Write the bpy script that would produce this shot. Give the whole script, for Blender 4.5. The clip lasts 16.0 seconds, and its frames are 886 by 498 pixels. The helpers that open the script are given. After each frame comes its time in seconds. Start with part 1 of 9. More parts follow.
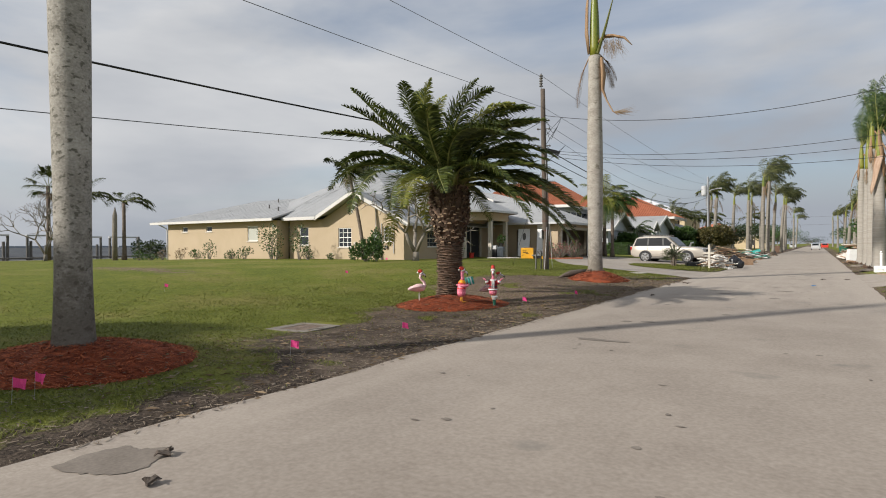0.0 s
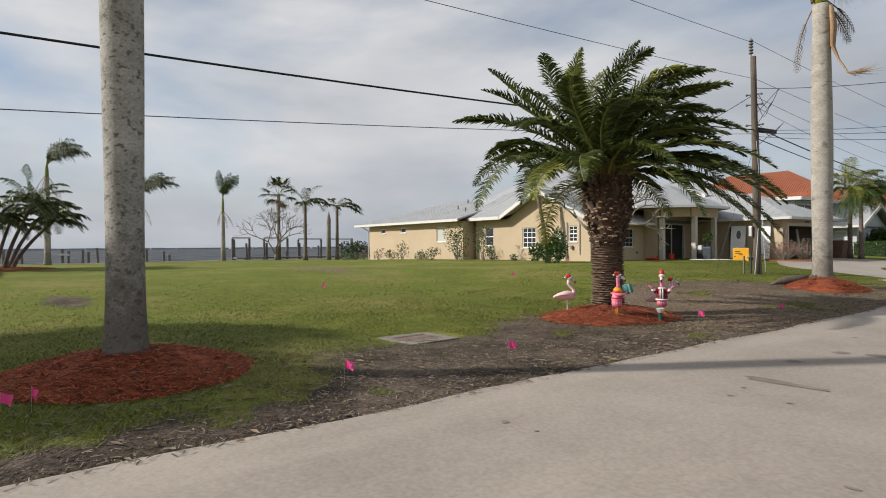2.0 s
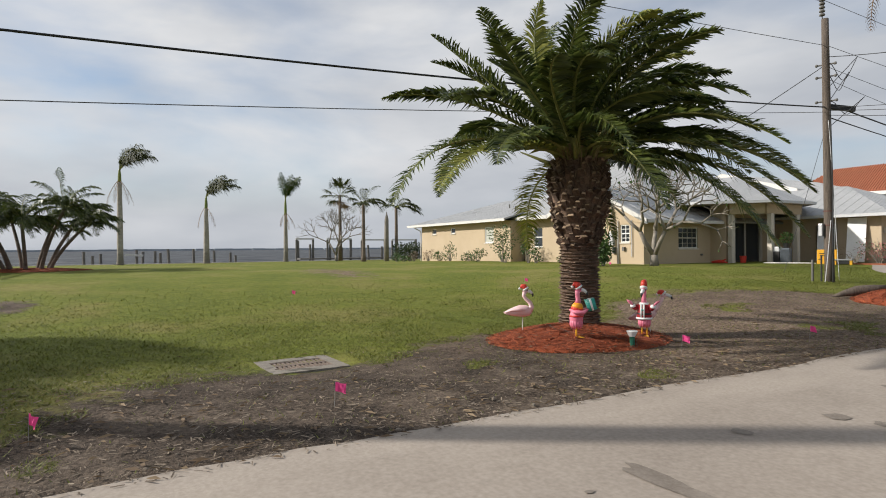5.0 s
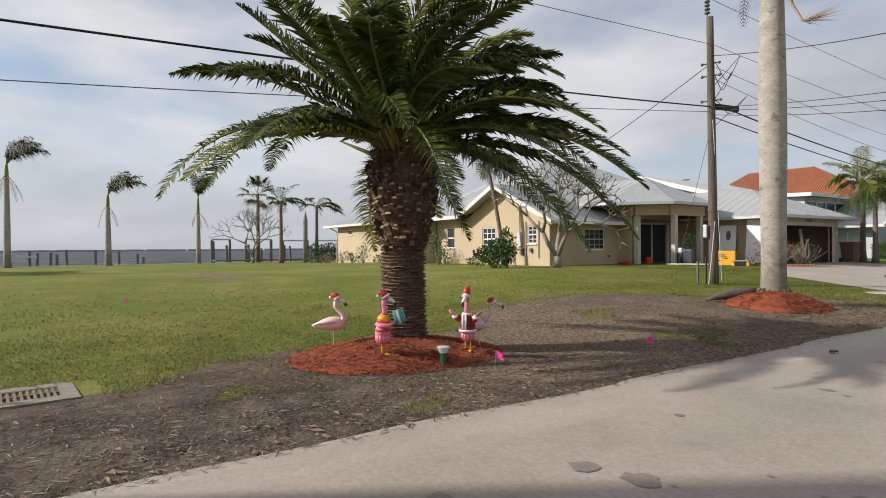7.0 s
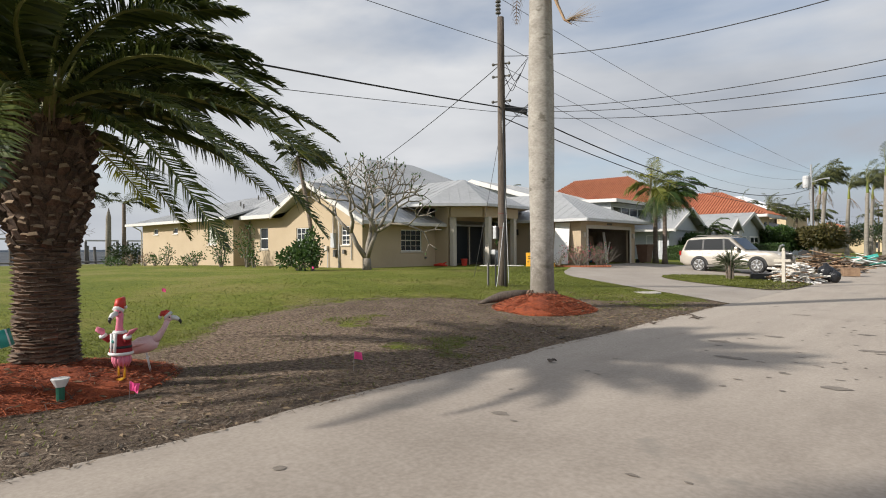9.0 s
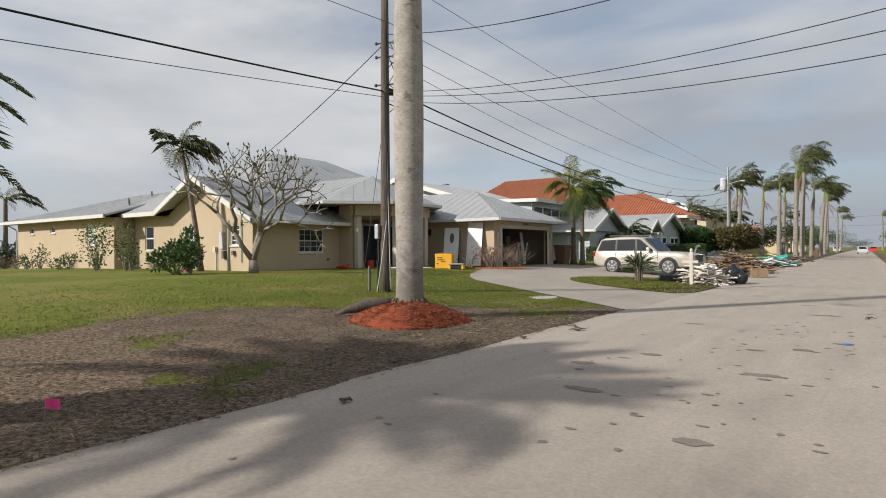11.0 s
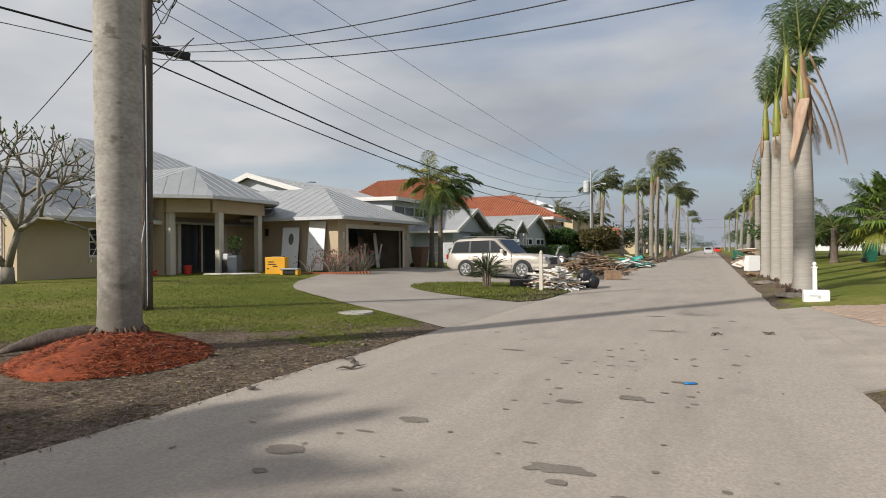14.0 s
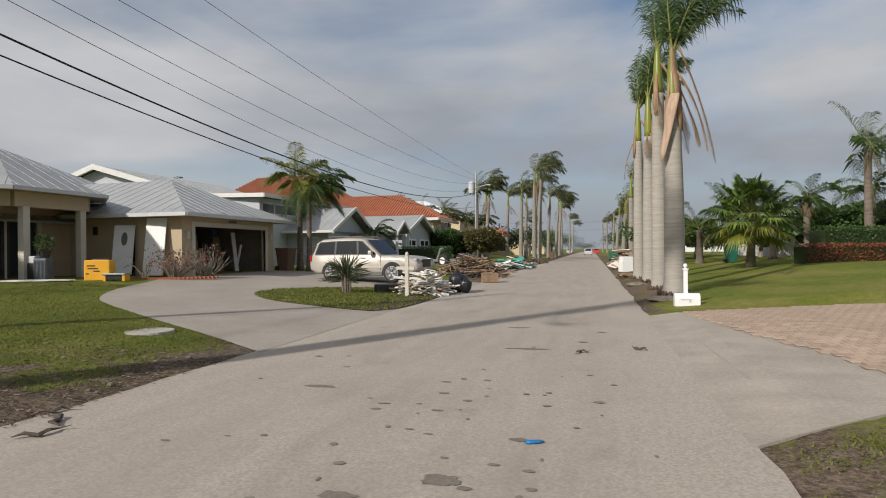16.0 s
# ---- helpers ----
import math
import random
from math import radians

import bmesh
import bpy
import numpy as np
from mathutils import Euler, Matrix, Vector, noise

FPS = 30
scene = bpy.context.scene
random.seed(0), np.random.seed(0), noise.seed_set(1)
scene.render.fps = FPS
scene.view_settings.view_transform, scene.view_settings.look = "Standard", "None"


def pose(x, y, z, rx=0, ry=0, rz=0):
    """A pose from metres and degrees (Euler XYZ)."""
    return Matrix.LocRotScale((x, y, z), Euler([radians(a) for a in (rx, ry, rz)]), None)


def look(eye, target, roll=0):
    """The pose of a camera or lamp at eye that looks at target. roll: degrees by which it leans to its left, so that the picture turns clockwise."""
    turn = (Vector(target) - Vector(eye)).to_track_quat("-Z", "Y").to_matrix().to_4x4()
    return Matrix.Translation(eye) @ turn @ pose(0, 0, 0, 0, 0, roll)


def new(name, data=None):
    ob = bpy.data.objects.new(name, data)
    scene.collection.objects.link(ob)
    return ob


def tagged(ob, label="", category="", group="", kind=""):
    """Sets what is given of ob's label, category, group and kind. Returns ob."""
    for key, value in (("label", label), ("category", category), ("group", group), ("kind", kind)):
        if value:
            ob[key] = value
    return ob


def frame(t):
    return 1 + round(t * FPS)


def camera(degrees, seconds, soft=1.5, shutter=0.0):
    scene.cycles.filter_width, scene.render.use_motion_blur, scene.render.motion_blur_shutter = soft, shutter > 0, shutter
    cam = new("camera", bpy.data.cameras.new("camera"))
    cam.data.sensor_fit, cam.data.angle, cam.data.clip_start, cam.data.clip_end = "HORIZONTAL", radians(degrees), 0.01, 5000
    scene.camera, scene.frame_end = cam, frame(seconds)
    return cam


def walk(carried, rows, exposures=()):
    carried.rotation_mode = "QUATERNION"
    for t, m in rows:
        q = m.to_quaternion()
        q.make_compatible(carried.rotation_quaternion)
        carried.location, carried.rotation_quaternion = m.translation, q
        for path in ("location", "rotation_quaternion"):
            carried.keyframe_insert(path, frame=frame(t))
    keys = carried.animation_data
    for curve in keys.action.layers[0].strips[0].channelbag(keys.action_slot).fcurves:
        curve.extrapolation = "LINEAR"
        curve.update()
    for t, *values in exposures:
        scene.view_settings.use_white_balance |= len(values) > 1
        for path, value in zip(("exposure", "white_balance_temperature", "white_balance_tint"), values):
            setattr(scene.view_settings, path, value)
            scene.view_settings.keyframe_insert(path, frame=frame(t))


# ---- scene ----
cam = camera(73.7, 16.0, 1.0)
EYE, TURN = 1.5, 32.4
# seconds, x, y, z from the first eye, yaw, pitch, roll
ROWS = [
    (0.0, 0.017, 0.011, -0.006, -0.04, -0.36, 0.28),
    (0.5, 0.357, 0.469, -0.008, 4.82, -0.33, 0.31),
    (1.0, 0.690, 0.998, -0.008, 10.54, -0.27, 0.35),
    (1.5, 0.948, 1.466, -0.010, 14.98, -0.23, 0.40),
    (2.0, 1.221, 2.022, -0.012, 19.96, -0.20, 0.44),
    (2.5, 1.416, 2.517, -0.011, 25.50, -0.16, 0.47),
    (3.0, 1.673, 2.989, -0.009, 29.67, -0.13, 0.48),
    (5.5, 3.290, 5.746, 0.024, 27.33, -0.05, 0.43),
    (6.0, 3.575, 6.271, 0.029, 25.51, -0.05, 0.44),
    (6.5, 3.905, 6.758, 0.032, 24.51, -0.05, 0.46),
    (7.0, 4.249, 7.235, 0.030, 22.96, -0.06, 0.46),
    (7.5, 4.644, 7.726, 0.026, 19.23, -0.05, 0.44),
    (8.0, 5.054, 8.184, 0.016, 15.52, -0.03, 0.40),
    (8.5, 5.451, 8.676, 0.006, 11.35, -0.02, 0.36),
    (9.0, 5.856, 9.147, 0.000, 8.95, 0.01, 0.34),
    (11.5, 7.686, 11.839, -0.006, 1.45, 0.07, 0.40),
    (12.0, 8.041, 12.345, -0.003, -0.64, 0.09, 0.42),
    (12.5, 8.363, 12.871, 0.001, -2.84, 0.08, 0.45),
    (13.0, 8.682, 13.384, 0.011, -4.53, 0.08, 0.47),
    (13.5, 8.922, 13.896, 0.025, -6.07, 0.08, 0.50),
    (14.0, 9.287, 14.412, 0.033, -8.02, 0.08, 0.54),
    (14.5, 9.649, 14.904, 0.033, -9.67, 0.08, 0.57),
    (15.0, 10.063, 15.410, 0.029, -11.42, 0.11, 0.59),
    (15.5, 10.439, 15.888, 0.024, -13.96, 0.14, 0.59),
    (16.0, 10.814, 16.402, 0.014, -18.31, 0.12, 0.59),
]
walk(cam, [(t, pose(0, 0, EYE, 0, 0, TURN) @ pose(x, y, z, 90 + pitch, roll, yaw)) for t, x, y, z, yaw, pitch, roll in ROWS],
     [(0.0, -0.08), (3.0, 0.0), (7.0, 0.10), (9.0, 0.12), (11.5, -0.07), (12.5, -0.05), (14.5, -0.16), (16.0, -0.30)])

# ---- light ----
SUN_EL = 30.0
# the light travels towards (0.53, 0.85) on the plan
SUN_DIR = Vector((0.53 * math.cos(radians(SUN_EL)), 0.848 * math.cos(radians(SUN_EL)), -math.sin(radians(SUN_EL))))
sun_lamp = bpy.data.lights.new("sun", "SUN")
sun_lamp.energy, sun_lamp.angle, sun_lamp.color = 4.9, radians(1.5), (1.0, 0.95, 0.885)
sun = new("sun", sun_lamp)
sun.matrix_world = look((0, 0, 60), Vector((0, 0, 60)) + SUN_DIR)


def build_world():
    w = bpy.data.worlds.new("sky")
    scene.world = w
    w.use_nodes = True
    nt = w.node_tree
    nt.nodes.clear()
    n, l = nt.nodes.new, nt.links.new
    sky = n("ShaderNodeTexSky")
    sky.sky_type, sky.sun_disc = "NISHITA", False
    sky.sun_elevation, sky.sun_rotation = radians(SUN_EL), math.atan2(-SUN_DIR.x, -SUN_DIR.y)
    sky.air_density, sky.dust_density, sky.ozone_density = 1.0, 1.0, 2.0
    co = n("ShaderNodeTexCoord")
    mp = n("ShaderNodeMapping")
    mp.inputs["Scale"].default_value = (1.0, 1.0, 3.2)
    mp.inputs["Location"].default_value = (3.1, 1.7, 0.35)
    l(co.outputs["Generated"], mp.inputs["Vector"])
    big = n("ShaderNodeTexNoise")
    big.inputs["Scale"].default_value, big.inputs["Detail"].default_value, big.inputs["Roughness"].default_value = 1.5, 7.0, 0.5
    big.inputs["Distortion"].default_value = 0.25
    l(mp.outputs[0], big.inputs["Vector"])
    cover = n("ShaderNodeMapRange")
    cover.inputs["From Min"].default_value, cover.inputs["From Max"].default_value = 0.38, 0.60
    cover.inputs["To Min"].default_value = 0.10
    l(big.outputs["Fac"], cover.inputs["Value"])
    tone = n("ShaderNodeTexNoise")
    tone.inputs["Scale"].default_value, tone.inputs["Detail"].default_value = 1.9, 5.0
    l(mp.outputs[0], tone.inputs["Vector"])
    ramp = n("ShaderNodeValToRGB")
    e = ramp.color_ramp.elements
    e[0].position, e[0].color = 0.30, (0.44, 0.475, 0.535, 1)
    e[1].position, e[1].color = 0.66, (0.78, 0.79, 0.81, 1)
    # the cloud is brighter on the sun's side of the sky and greyer low down
    sep = n("ShaderNodeSeparateXYZ")
    l(co.outputs["Generated"], sep.inputs[0])
    low = n("ShaderNodeMapRange")
    low.inputs["From Min"].default_value, low.inputs["From Max"].default_value = 0.0, 0.45
    low.inputs["To Min"].default_value, low.inputs["To Max"].default_value = -0.17, 0.12
    l(sep.outputs["Z"], low.inputs["Value"])
    side = n("ShaderNodeVectorMath")
    side.operation = "DOT_PRODUCT"
    side.inputs[1].default_value = (-0.75, -0.66, 0.1)
    l(co.outputs["Generated"], side.inputs[0])
    lean = n("ShaderNodeMath")
    lean.operation = "MULTIPLY_ADD"
    lean.inputs[1].default_value = 0.10
    l(side.outputs["Value"], lean.inputs[0])
    l(low.outputs[0], lean.inputs[2])
    add = n("ShaderNodeMath")
    l(tone.outputs["Fac"], add.inputs[0])
    l(lean.outputs[0], add.inputs[1])
    l(add.outputs[0], ramp.inputs["Fac"])
    blue = n("ShaderNodeBackground")
    blue.inputs["Strength"].default_value = 0.115
    l(sky.outputs[0], blue.inputs["Color"])
    cloud = n("ShaderNodeBackground")
    cloud.inputs["Strength"].default_value = 0.9
    l(ramp.outputs["Color"], cloud.inputs["Color"])
    # the cloud sheet closes towards the horizon
    shut = n("ShaderNodeMapRange")
    shut.inputs["From Min"].default_value, shut.inputs["From Max"].default_value = 0.05, 0.22
    shut.inputs["To Min"].default_value, shut.inputs["To Max"].default_value = 1.0, 0.0
    l(sep.outputs["Z"], shut.inputs["Value"])
    full = n("ShaderNodeMath")
    full.operation = "MAXIMUM"
    l(cover.outputs[0], full.inputs[0])
    l(shut.outputs[0], full.inputs[1])
    mix = n("ShaderNodeMixShader")
    l(full.outputs[0], mix.inputs["Fac"])
    l(blue.outputs[0], mix.inputs[1])
    l(cloud.outputs[0], mix.inputs[2])
    out = n("ShaderNodeOutputWorld")
    l(mix.outputs[0], out.inputs["Surface"])


build_world()


# ---- materials ----
def material(name, a, b=None, scale=4.0, rough=0.8, bump=0.0, metal=0.0, fine=None, stretch=(1, 1, 1), spots=None, coord="Object", specular=0.5, random_tint=0.0, coat=0.0, transl=0.0, algae=None):
    """Two-scale noise between the colours a and b; spots: (colour, scale, threshold) for stains with a shape of their own; algae: (colour, height) of a ragged dark crust that grows up a trunk."""
    m = bpy.data.materials.new(name)
    m.use_nodes = True
    nt = m.node_tree
    n, l = nt.nodes.new, nt.links.new
    bs = nt.nodes["Principled BSDF"]
    bs.inputs["Roughness"].default_value, bs.inputs["Metallic"].default_value = rough, metal
    bs.inputs["Specular IOR Level"].default_value = specular
    if coat:
        bs.inputs["Coat Weight"].default_value, bs.inputs["Coat Roughness"].default_value = coat, 0.06
    b = b or a
    if coord == "World":
        co = n("ShaderNodeNewGeometry").outputs["Position"]
    else:
        co = n("ShaderNodeTexCoord").outputs[coord]
    mp = n("ShaderNodeMapping")
    mp.inputs["Scale"].default_value = stretch
    l(co, mp.inputs["Vector"])
    n1 = n("ShaderNodeTexNoise")
    n1.inputs["Scale"].default_value, n1.inputs["Detail"].default_value, n1.inputs["Roughness"].default_value = scale, 6, 0.62
    l(mp.outputs[0], n1.inputs["Vector"])
    n2 = n("ShaderNodeTexNoise")
    n2.inputs["Scale"].default_value, n2.inputs["Detail"].default_value = fine or scale * 14, 4
    l(mp.outputs[0], n2.inputs["Vector"])
    mx = n("ShaderNodeMath")
    mx.operation = "MULTIPLY_ADD"
    mx.inputs[1].default_value = 0.45
    l(n2.outputs["Fac"], mx.inputs[0])
    sc = n("ShaderNodeMath")
    sc.operation = "MULTIPLY"
    sc.inputs[1].default_value = 0.55
    l(n1.outputs["Fac"], sc.inputs[0])
    l(sc.outputs[0], mx.inputs[2])
    rp = n("ShaderNodeValToRGB")
    e = rp.color_ramp.elements
    e[0].position, e[0].color = 0.36, (*a, 1)
    e[1].position, e[1].color = 0.64, (*b, 1)
    l(mx.outputs[0], rp.inputs["Fac"])
    col = rp.outputs["Color"]
    if spots:
        sp = n("ShaderNodeTexNoise")
        sp.inputs["Scale"].default_value, sp.inputs["Detail"].default_value = spots[1], 5
        l(mp.outputs[0], sp.inputs["Vector"])
        mr = n("ShaderNodeMapRange")
        mr.inputs["From Min"].default_value, mr.inputs["From Max"].default_value = spots[2], spots[2] + 0.08
        l(sp.outputs["Fac"], mr.inputs["Value"])
        mc = n("ShaderNodeMix")
        mc.data_type = "RGBA"
        mc.inputs["B"].default_value = (*spots[0], 1)
        l(mr.outputs[0], mc.inputs["Factor"])
        l(col, mc.inputs["A"])
        col = mc.outputs["Result"]
    if algae:
        sp = n("ShaderNodeSeparateXYZ")
        l(co, sp.inputs[0])
        crust = n("ShaderNodeTexNoise")
        crust.inputs["Scale"].default_value, crust.inputs["Detail"].default_value, crust.inputs["Roughness"].default_value = 5.5, 7, 0.72
        l(co, crust.inputs["Vector"])
        up = n("ShaderNodeMath")
        up.operation = "MULTIPLY_ADD"
        up.inputs[1].default_value = -0.5 / algae[1]
        l(sp.outputs["Z"], up.inputs[0])
        l(crust.outputs["Fac"], up.inputs[2])
        mr = n("ShaderNodeMapRange")
        mr.inputs["From Min"].default_value, mr.inputs["From Max"].default_value = 0.0, 0.32
        mr.inputs["To Max"].default_value = 0.75
        l(up.outputs[0], mr.inputs["Value"])
        mc = n("ShaderNodeMix")
        mc.data_type = "RGBA"
        mc.inputs["B"].default_value = (*algae[0], 1)
        l(mr.outputs[0], mc.inputs["Factor"])
        l(col, mc.inputs["A"])
        col = mc.outputs["Result"]
    if random_tint:
        oi = n("ShaderNodeObjectInfo")
        mr = n("ShaderNodeMapRange")
        mr.inputs["To Min"].default_value, mr.inputs["To Max"].default_value = 1 - random_tint, 1 + random_tint
        l(oi.outputs["Random"], mr.inputs["Value"])
        hs = n("ShaderNodeHueSaturation")
        l(mr.outputs[0], hs.inputs["Value"])
        l(col, hs.inputs["Color"])
        col = hs.outputs["Color"]
    l(col, bs.inputs["Base Color"])
    if bump:
        bp = n("ShaderNodeBump")
        bp.inputs["Strength"].default_value, bp.inputs["Distance"].default_value = min(1, bump), 0.02
        l(mx.outputs[0], bp.inputs["Height"])
        l(bp.outputs[0], bs.inputs["Normal"])
    if transl:
        tr = n("ShaderNodeBsdfTranslucent")
        l(col, tr.inputs["Color"])
        ms = n("ShaderNodeMixShader")
        ms.inputs["Fac"].default_value = transl
        l(bs.outputs[0], ms.inputs[1])
        l(tr.outputs[0], ms.inputs[2])
        l(ms.outputs[0], nt.nodes["Material Output"].inputs["Surface"])
    return m


def leaf_material(name, a, b, rough=0.45, transl=0.25):
    """Foliage: every leaflet takes its own shade between a and b."""
    m = bpy.data.materials.new(name)
    m.use_nodes = True
    nt = m.node_tree
    n, l = nt.nodes.new, nt.links.new
    bs = nt.nodes["Principled BSDF"]
    bs.inputs["Roughness"].default_value = rough
    g = n("ShaderNodeNewGeometry")
    rp = n("ShaderNodeValToRGB")
    e = rp.color_ramp.elements
    e[0].color, e[1].color = (*a, 1), (*b, 1)
    l(g.outputs["Random Per Island"], rp.inputs["Fac"])
    l(rp.outputs["Color"], bs.inputs["Base Color"])
    tr = n("ShaderNodeBsdfTranslucent")
    l(rp.outputs["Color"], tr.inputs["Color"])
    ms = n("ShaderNodeMixShader")
    ms.inputs["Fac"].default_value = transl
    l(bs.outputs[0], ms.inputs[1])
    l(tr.outputs[0], ms.inputs[2])
    l(ms.outputs[0], nt.nodes["Material Output"].inputs["Surface"])
    return m


def glass_material(name, tint, rough=0.05):
    m = bpy.data.materials.new(name)
    m.use_nodes = True
    bs = m.node_tree.nodes["Principled BSDF"]
    bs.inputs["Base Color"].default_value = (*tint, 1)
    bs.inputs["Roughness"].default_value, bs.inputs["Specular IOR Level"].default_value = rough, 0.4
    return m


M = {}
M["road"] = material("sandy_concrete", (0.245, 0.205, 0.166), (0.360, 0.308, 0.255), 0.5, 0.92, 0.10, fine=26, coord="World", spots=((0.20, 0.18, 0.152), 0.9, 0.64))
M["drive"] = material("driveway_concrete", (0.275, 0.235, 0.195), (0.375, 0.33, 0.279), 0.7, 0.9, 0.2, fine=22, coord="World")
M["wet"] = material("damp_stain", (0.155, 0.128, 0.102), (0.235, 0.20, 0.163), 3.0, 0.8, 0.15, fine=40, coord="World")
M["paver"] = material("brick_paver", (0.37, 0.262, 0.188), (0.48, 0.36, 0.27), 2.0, 0.9, 0.2, fine=30, coord="World", random_tint=0.12)
M["mulch"] = material("red_mulch", (0.12, 0.024, 0.008), (0.38, 0.082, 0.024), 5, 0.95, 1.0, fine=60, coord="World")
M["royal"] = material("royal_palm_bark", (0.25, 0.225, 0.19), (0.42, 0.385, 0.335), 2.6, 0.92, 0.4, fine=14, stretch=(1.0, 1.0, 1.8), spots=((0.17, 0.15, 0.12), 3.2, 0.62), algae=((0.13, 0.115, 0.088), 1.6))
M["royal_lichen"] = material("lichen_palm_bark", (0.21, 0.193, 0.162), (0.45, 0.42, 0.37), 2.4, 0.92, 0.6, fine=30, stretch=(1, 1, 1.4), spots=((0.13, 0.12, 0.095), 13.0, 0.57), algae=((0.085, 0.070, 0.050), 1.9))
# darker bark for the palms far along the street
M["royal_far"] = material("darker_palm_bark", (0.17, 0.15, 0.122), (0.32, 0.29, 0.245), 1.8, 0.92, 0.5, fine=8, stretch=(0.6, 0.6, 4.0))
M["royal_pale"] = material("pale_palm_bark", (0.27, 0.243, 0.205), (0.385, 0.355, 0.31), 1.5, 0.92, 0.35, fine=9, stretch=(0.5, 0.5, 8.0))
M["shaft"] = material("green_crownshaft", (0.08, 0.15, 0.015), (0.25, 0.225, 0.028), 2.5, 0.4, 0.1, stretch=(2, 2, 0.3))
M["peel"] = material("pink_tan_sheath", (0.30, 0.19, 0.125), (0.50, 0.36, 0.26), 2, 0.8, 0.5, stretch=(7, 7, 0.5))
M["sheath"] = material("dry_leaf_sheath", (0.17, 0.085, 0.038), (0.40, 0.27, 0.155), 2, 0.8, 0.3, stretch=(3, 3, 0.4))
M["frond"] = leaf_material("royal_frond", (0.020, 0.050, 0.009), (0.075, 0.120, 0.024), 0.4)
M["fan"] = leaf_material("fan_palm_leaf", (0.065, 0.125, 0.020), (0.23, 0.31, 0.062), 0.38, 0.35)
M["date"] = leaf_material("date_frond", (0.018, 0.037, 0.007), (0.125, 0.150, 0.032), 0.34, 0.28)
# copy of the frond leaf with silhouette shade and sunlit yellow in its colours
M["palm_dark"] = leaf_material("shaded_palm_frond", (0.018, 0.032, 0.008), (0.120, 0.130, 0.034), 0.6, 0.25)
M["yellowed"] = leaf_material("yellowed_frond", (0.10, 0.13, 0.02), (0.30, 0.29, 0.05))
M["dry"] = leaf_material("dry_frond", (0.14, 0.09, 0.05), (0.30, 0.22, 0.13), 0.8)
M["rachis"] = material("frond_stalk", (0.16, 0.18, 0.045), (0.26, 0.25, 0.08), 3, 0.5)
M["boot"] = material("palm_boot", (0.042, 0.027, 0.019), (0.165, 0.105, 0.070), 6, 0.95, 0.8, fine=50, random_tint=0.35)
M["scar"] = leaf_material("leaf_scar", (0.045, 0.030, 0.021), (0.26, 0.18, 0.125), 0.95, 0.0)
M["boot_cut"] = material("cut_boot_end", (0.13, 0.085, 0.050), (0.34, 0.245, 0.155), 9, 0.9, 0.5, random_tint=0.6)
M["trunk"] = material("palm_trunk", (0.10, 0.075, 0.055), (0.24, 0.19, 0.15), 3, 0.95, 0.7, stretch=(1, 1, 4))
M["limb"] = material("grey_bark", (0.16, 0.138, 0.11), (0.31, 0.275, 0.225), 5, 0.9, 0.5)
M["leaf"] = leaf_material("shrub_leaf", (0.03, 0.07, 0.015), (0.09, 0.15, 0.035))
M["leaf_dark"] = leaf_material("dark_leaf", (0.015, 0.03, 0.010), (0.05, 0.075, 0.022))
M["yucca"] = leaf_material("yucca_blade", (0.045, 0.060, 0.030), (0.17, 0.185, 0.105))
M["leaf_olive"] = leaf_material("olive_leaf", (0.045, 0.050, 0.016), (0.17, 0.14, 0.05))
M["leaf_red"] = leaf_material("bronze_leaf", (0.15, 0.03, 0.018), (0.28, 0.10, 0.04))
M["flower"] = leaf_material("pink_flower", (0.55, 0.08, 0.13), (0.7, 0.22, 0.25))
M["grass_blade"] = leaf_material("grass_blade", (0.088, 0.108, 0.012), (0.215, 0.225, 0.042), 0.6, 0.3)
M["straw"] = leaf_material("straw", (0.07, 0.052, 0.036), (0.32, 0.255, 0.185), 0.9, 0.1)
M["stucco"] = material("tan_stucco", (0.455, 0.355, 0.235), (0.515, 0.41, 0.28), 0.8, 0.95, 0.3, fine=60, coord="World")
M["white"] = material("white_paint", (0.74, 0.73, 0.70), (0.82, 0.81, 0.78), 2, 0.5, 0.05)
M["column"] = material("cream_paint", (0.52, 0.47, 0.39), (0.60, 0.55, 0.46), 2, 0.7, 0.1)
M["roof"] = material("grey_metal_roof", (0.33, 0.335, 0.33), (0.42, 0.42, 0.415), 0.7, 0.5, 0.05, metal=0.15, fine=8, coord="World", spots=((0.25, 0.25, 0.24), 0.8, 0.62))
M["fascia"] = material("pale_fascia", (0.58, 0.56, 0.52), (0.66, 0.64, 0.60), 3, 0.6)
M["soffit"] = material("tan_soffit", (0.40, 0.325, 0.225), (0.45, 0.37, 0.26), 3, 0.9)
M["pane"] = glass_material("window_glass", (0.035, 0.040, 0.045))
M["blind"] = material("drawn_blind", (0.42, 0.42, 0.36), (0.52, 0.52, 0.45), 5, 0.8, stretch=(1, 1, 12))
M["dark"] = material("dark_interior", (0.03, 0.026, 0.022), (0.07, 0.06, 0.05), 2, 0.95)
M["garage"] = material("garage_board", (0.20, 0.155, 0.115), (0.32, 0.26, 0.20), 1.5, 0.95)
M["wood"] = material("weathered_wood", (0.045, 0.034, 0.027), (0.17, 0.135, 0.105), 3, 0.92, 0.8, stretch=(9, 9, 0.35), fine=30)
M["post"] = material("grey_post", (0.09, 0.085, 0.08), (0.2, 0.19, 0.17), 4, 0.95, 0.5, stretch=(3, 3, 0.5))
M["lumber"] = material("broken_lumber", (0.22, 0.13, 0.075), (0.44, 0.30, 0.19), 3, 0.9, 0.4, stretch=(1, 1, 1), random_tint=0.35)
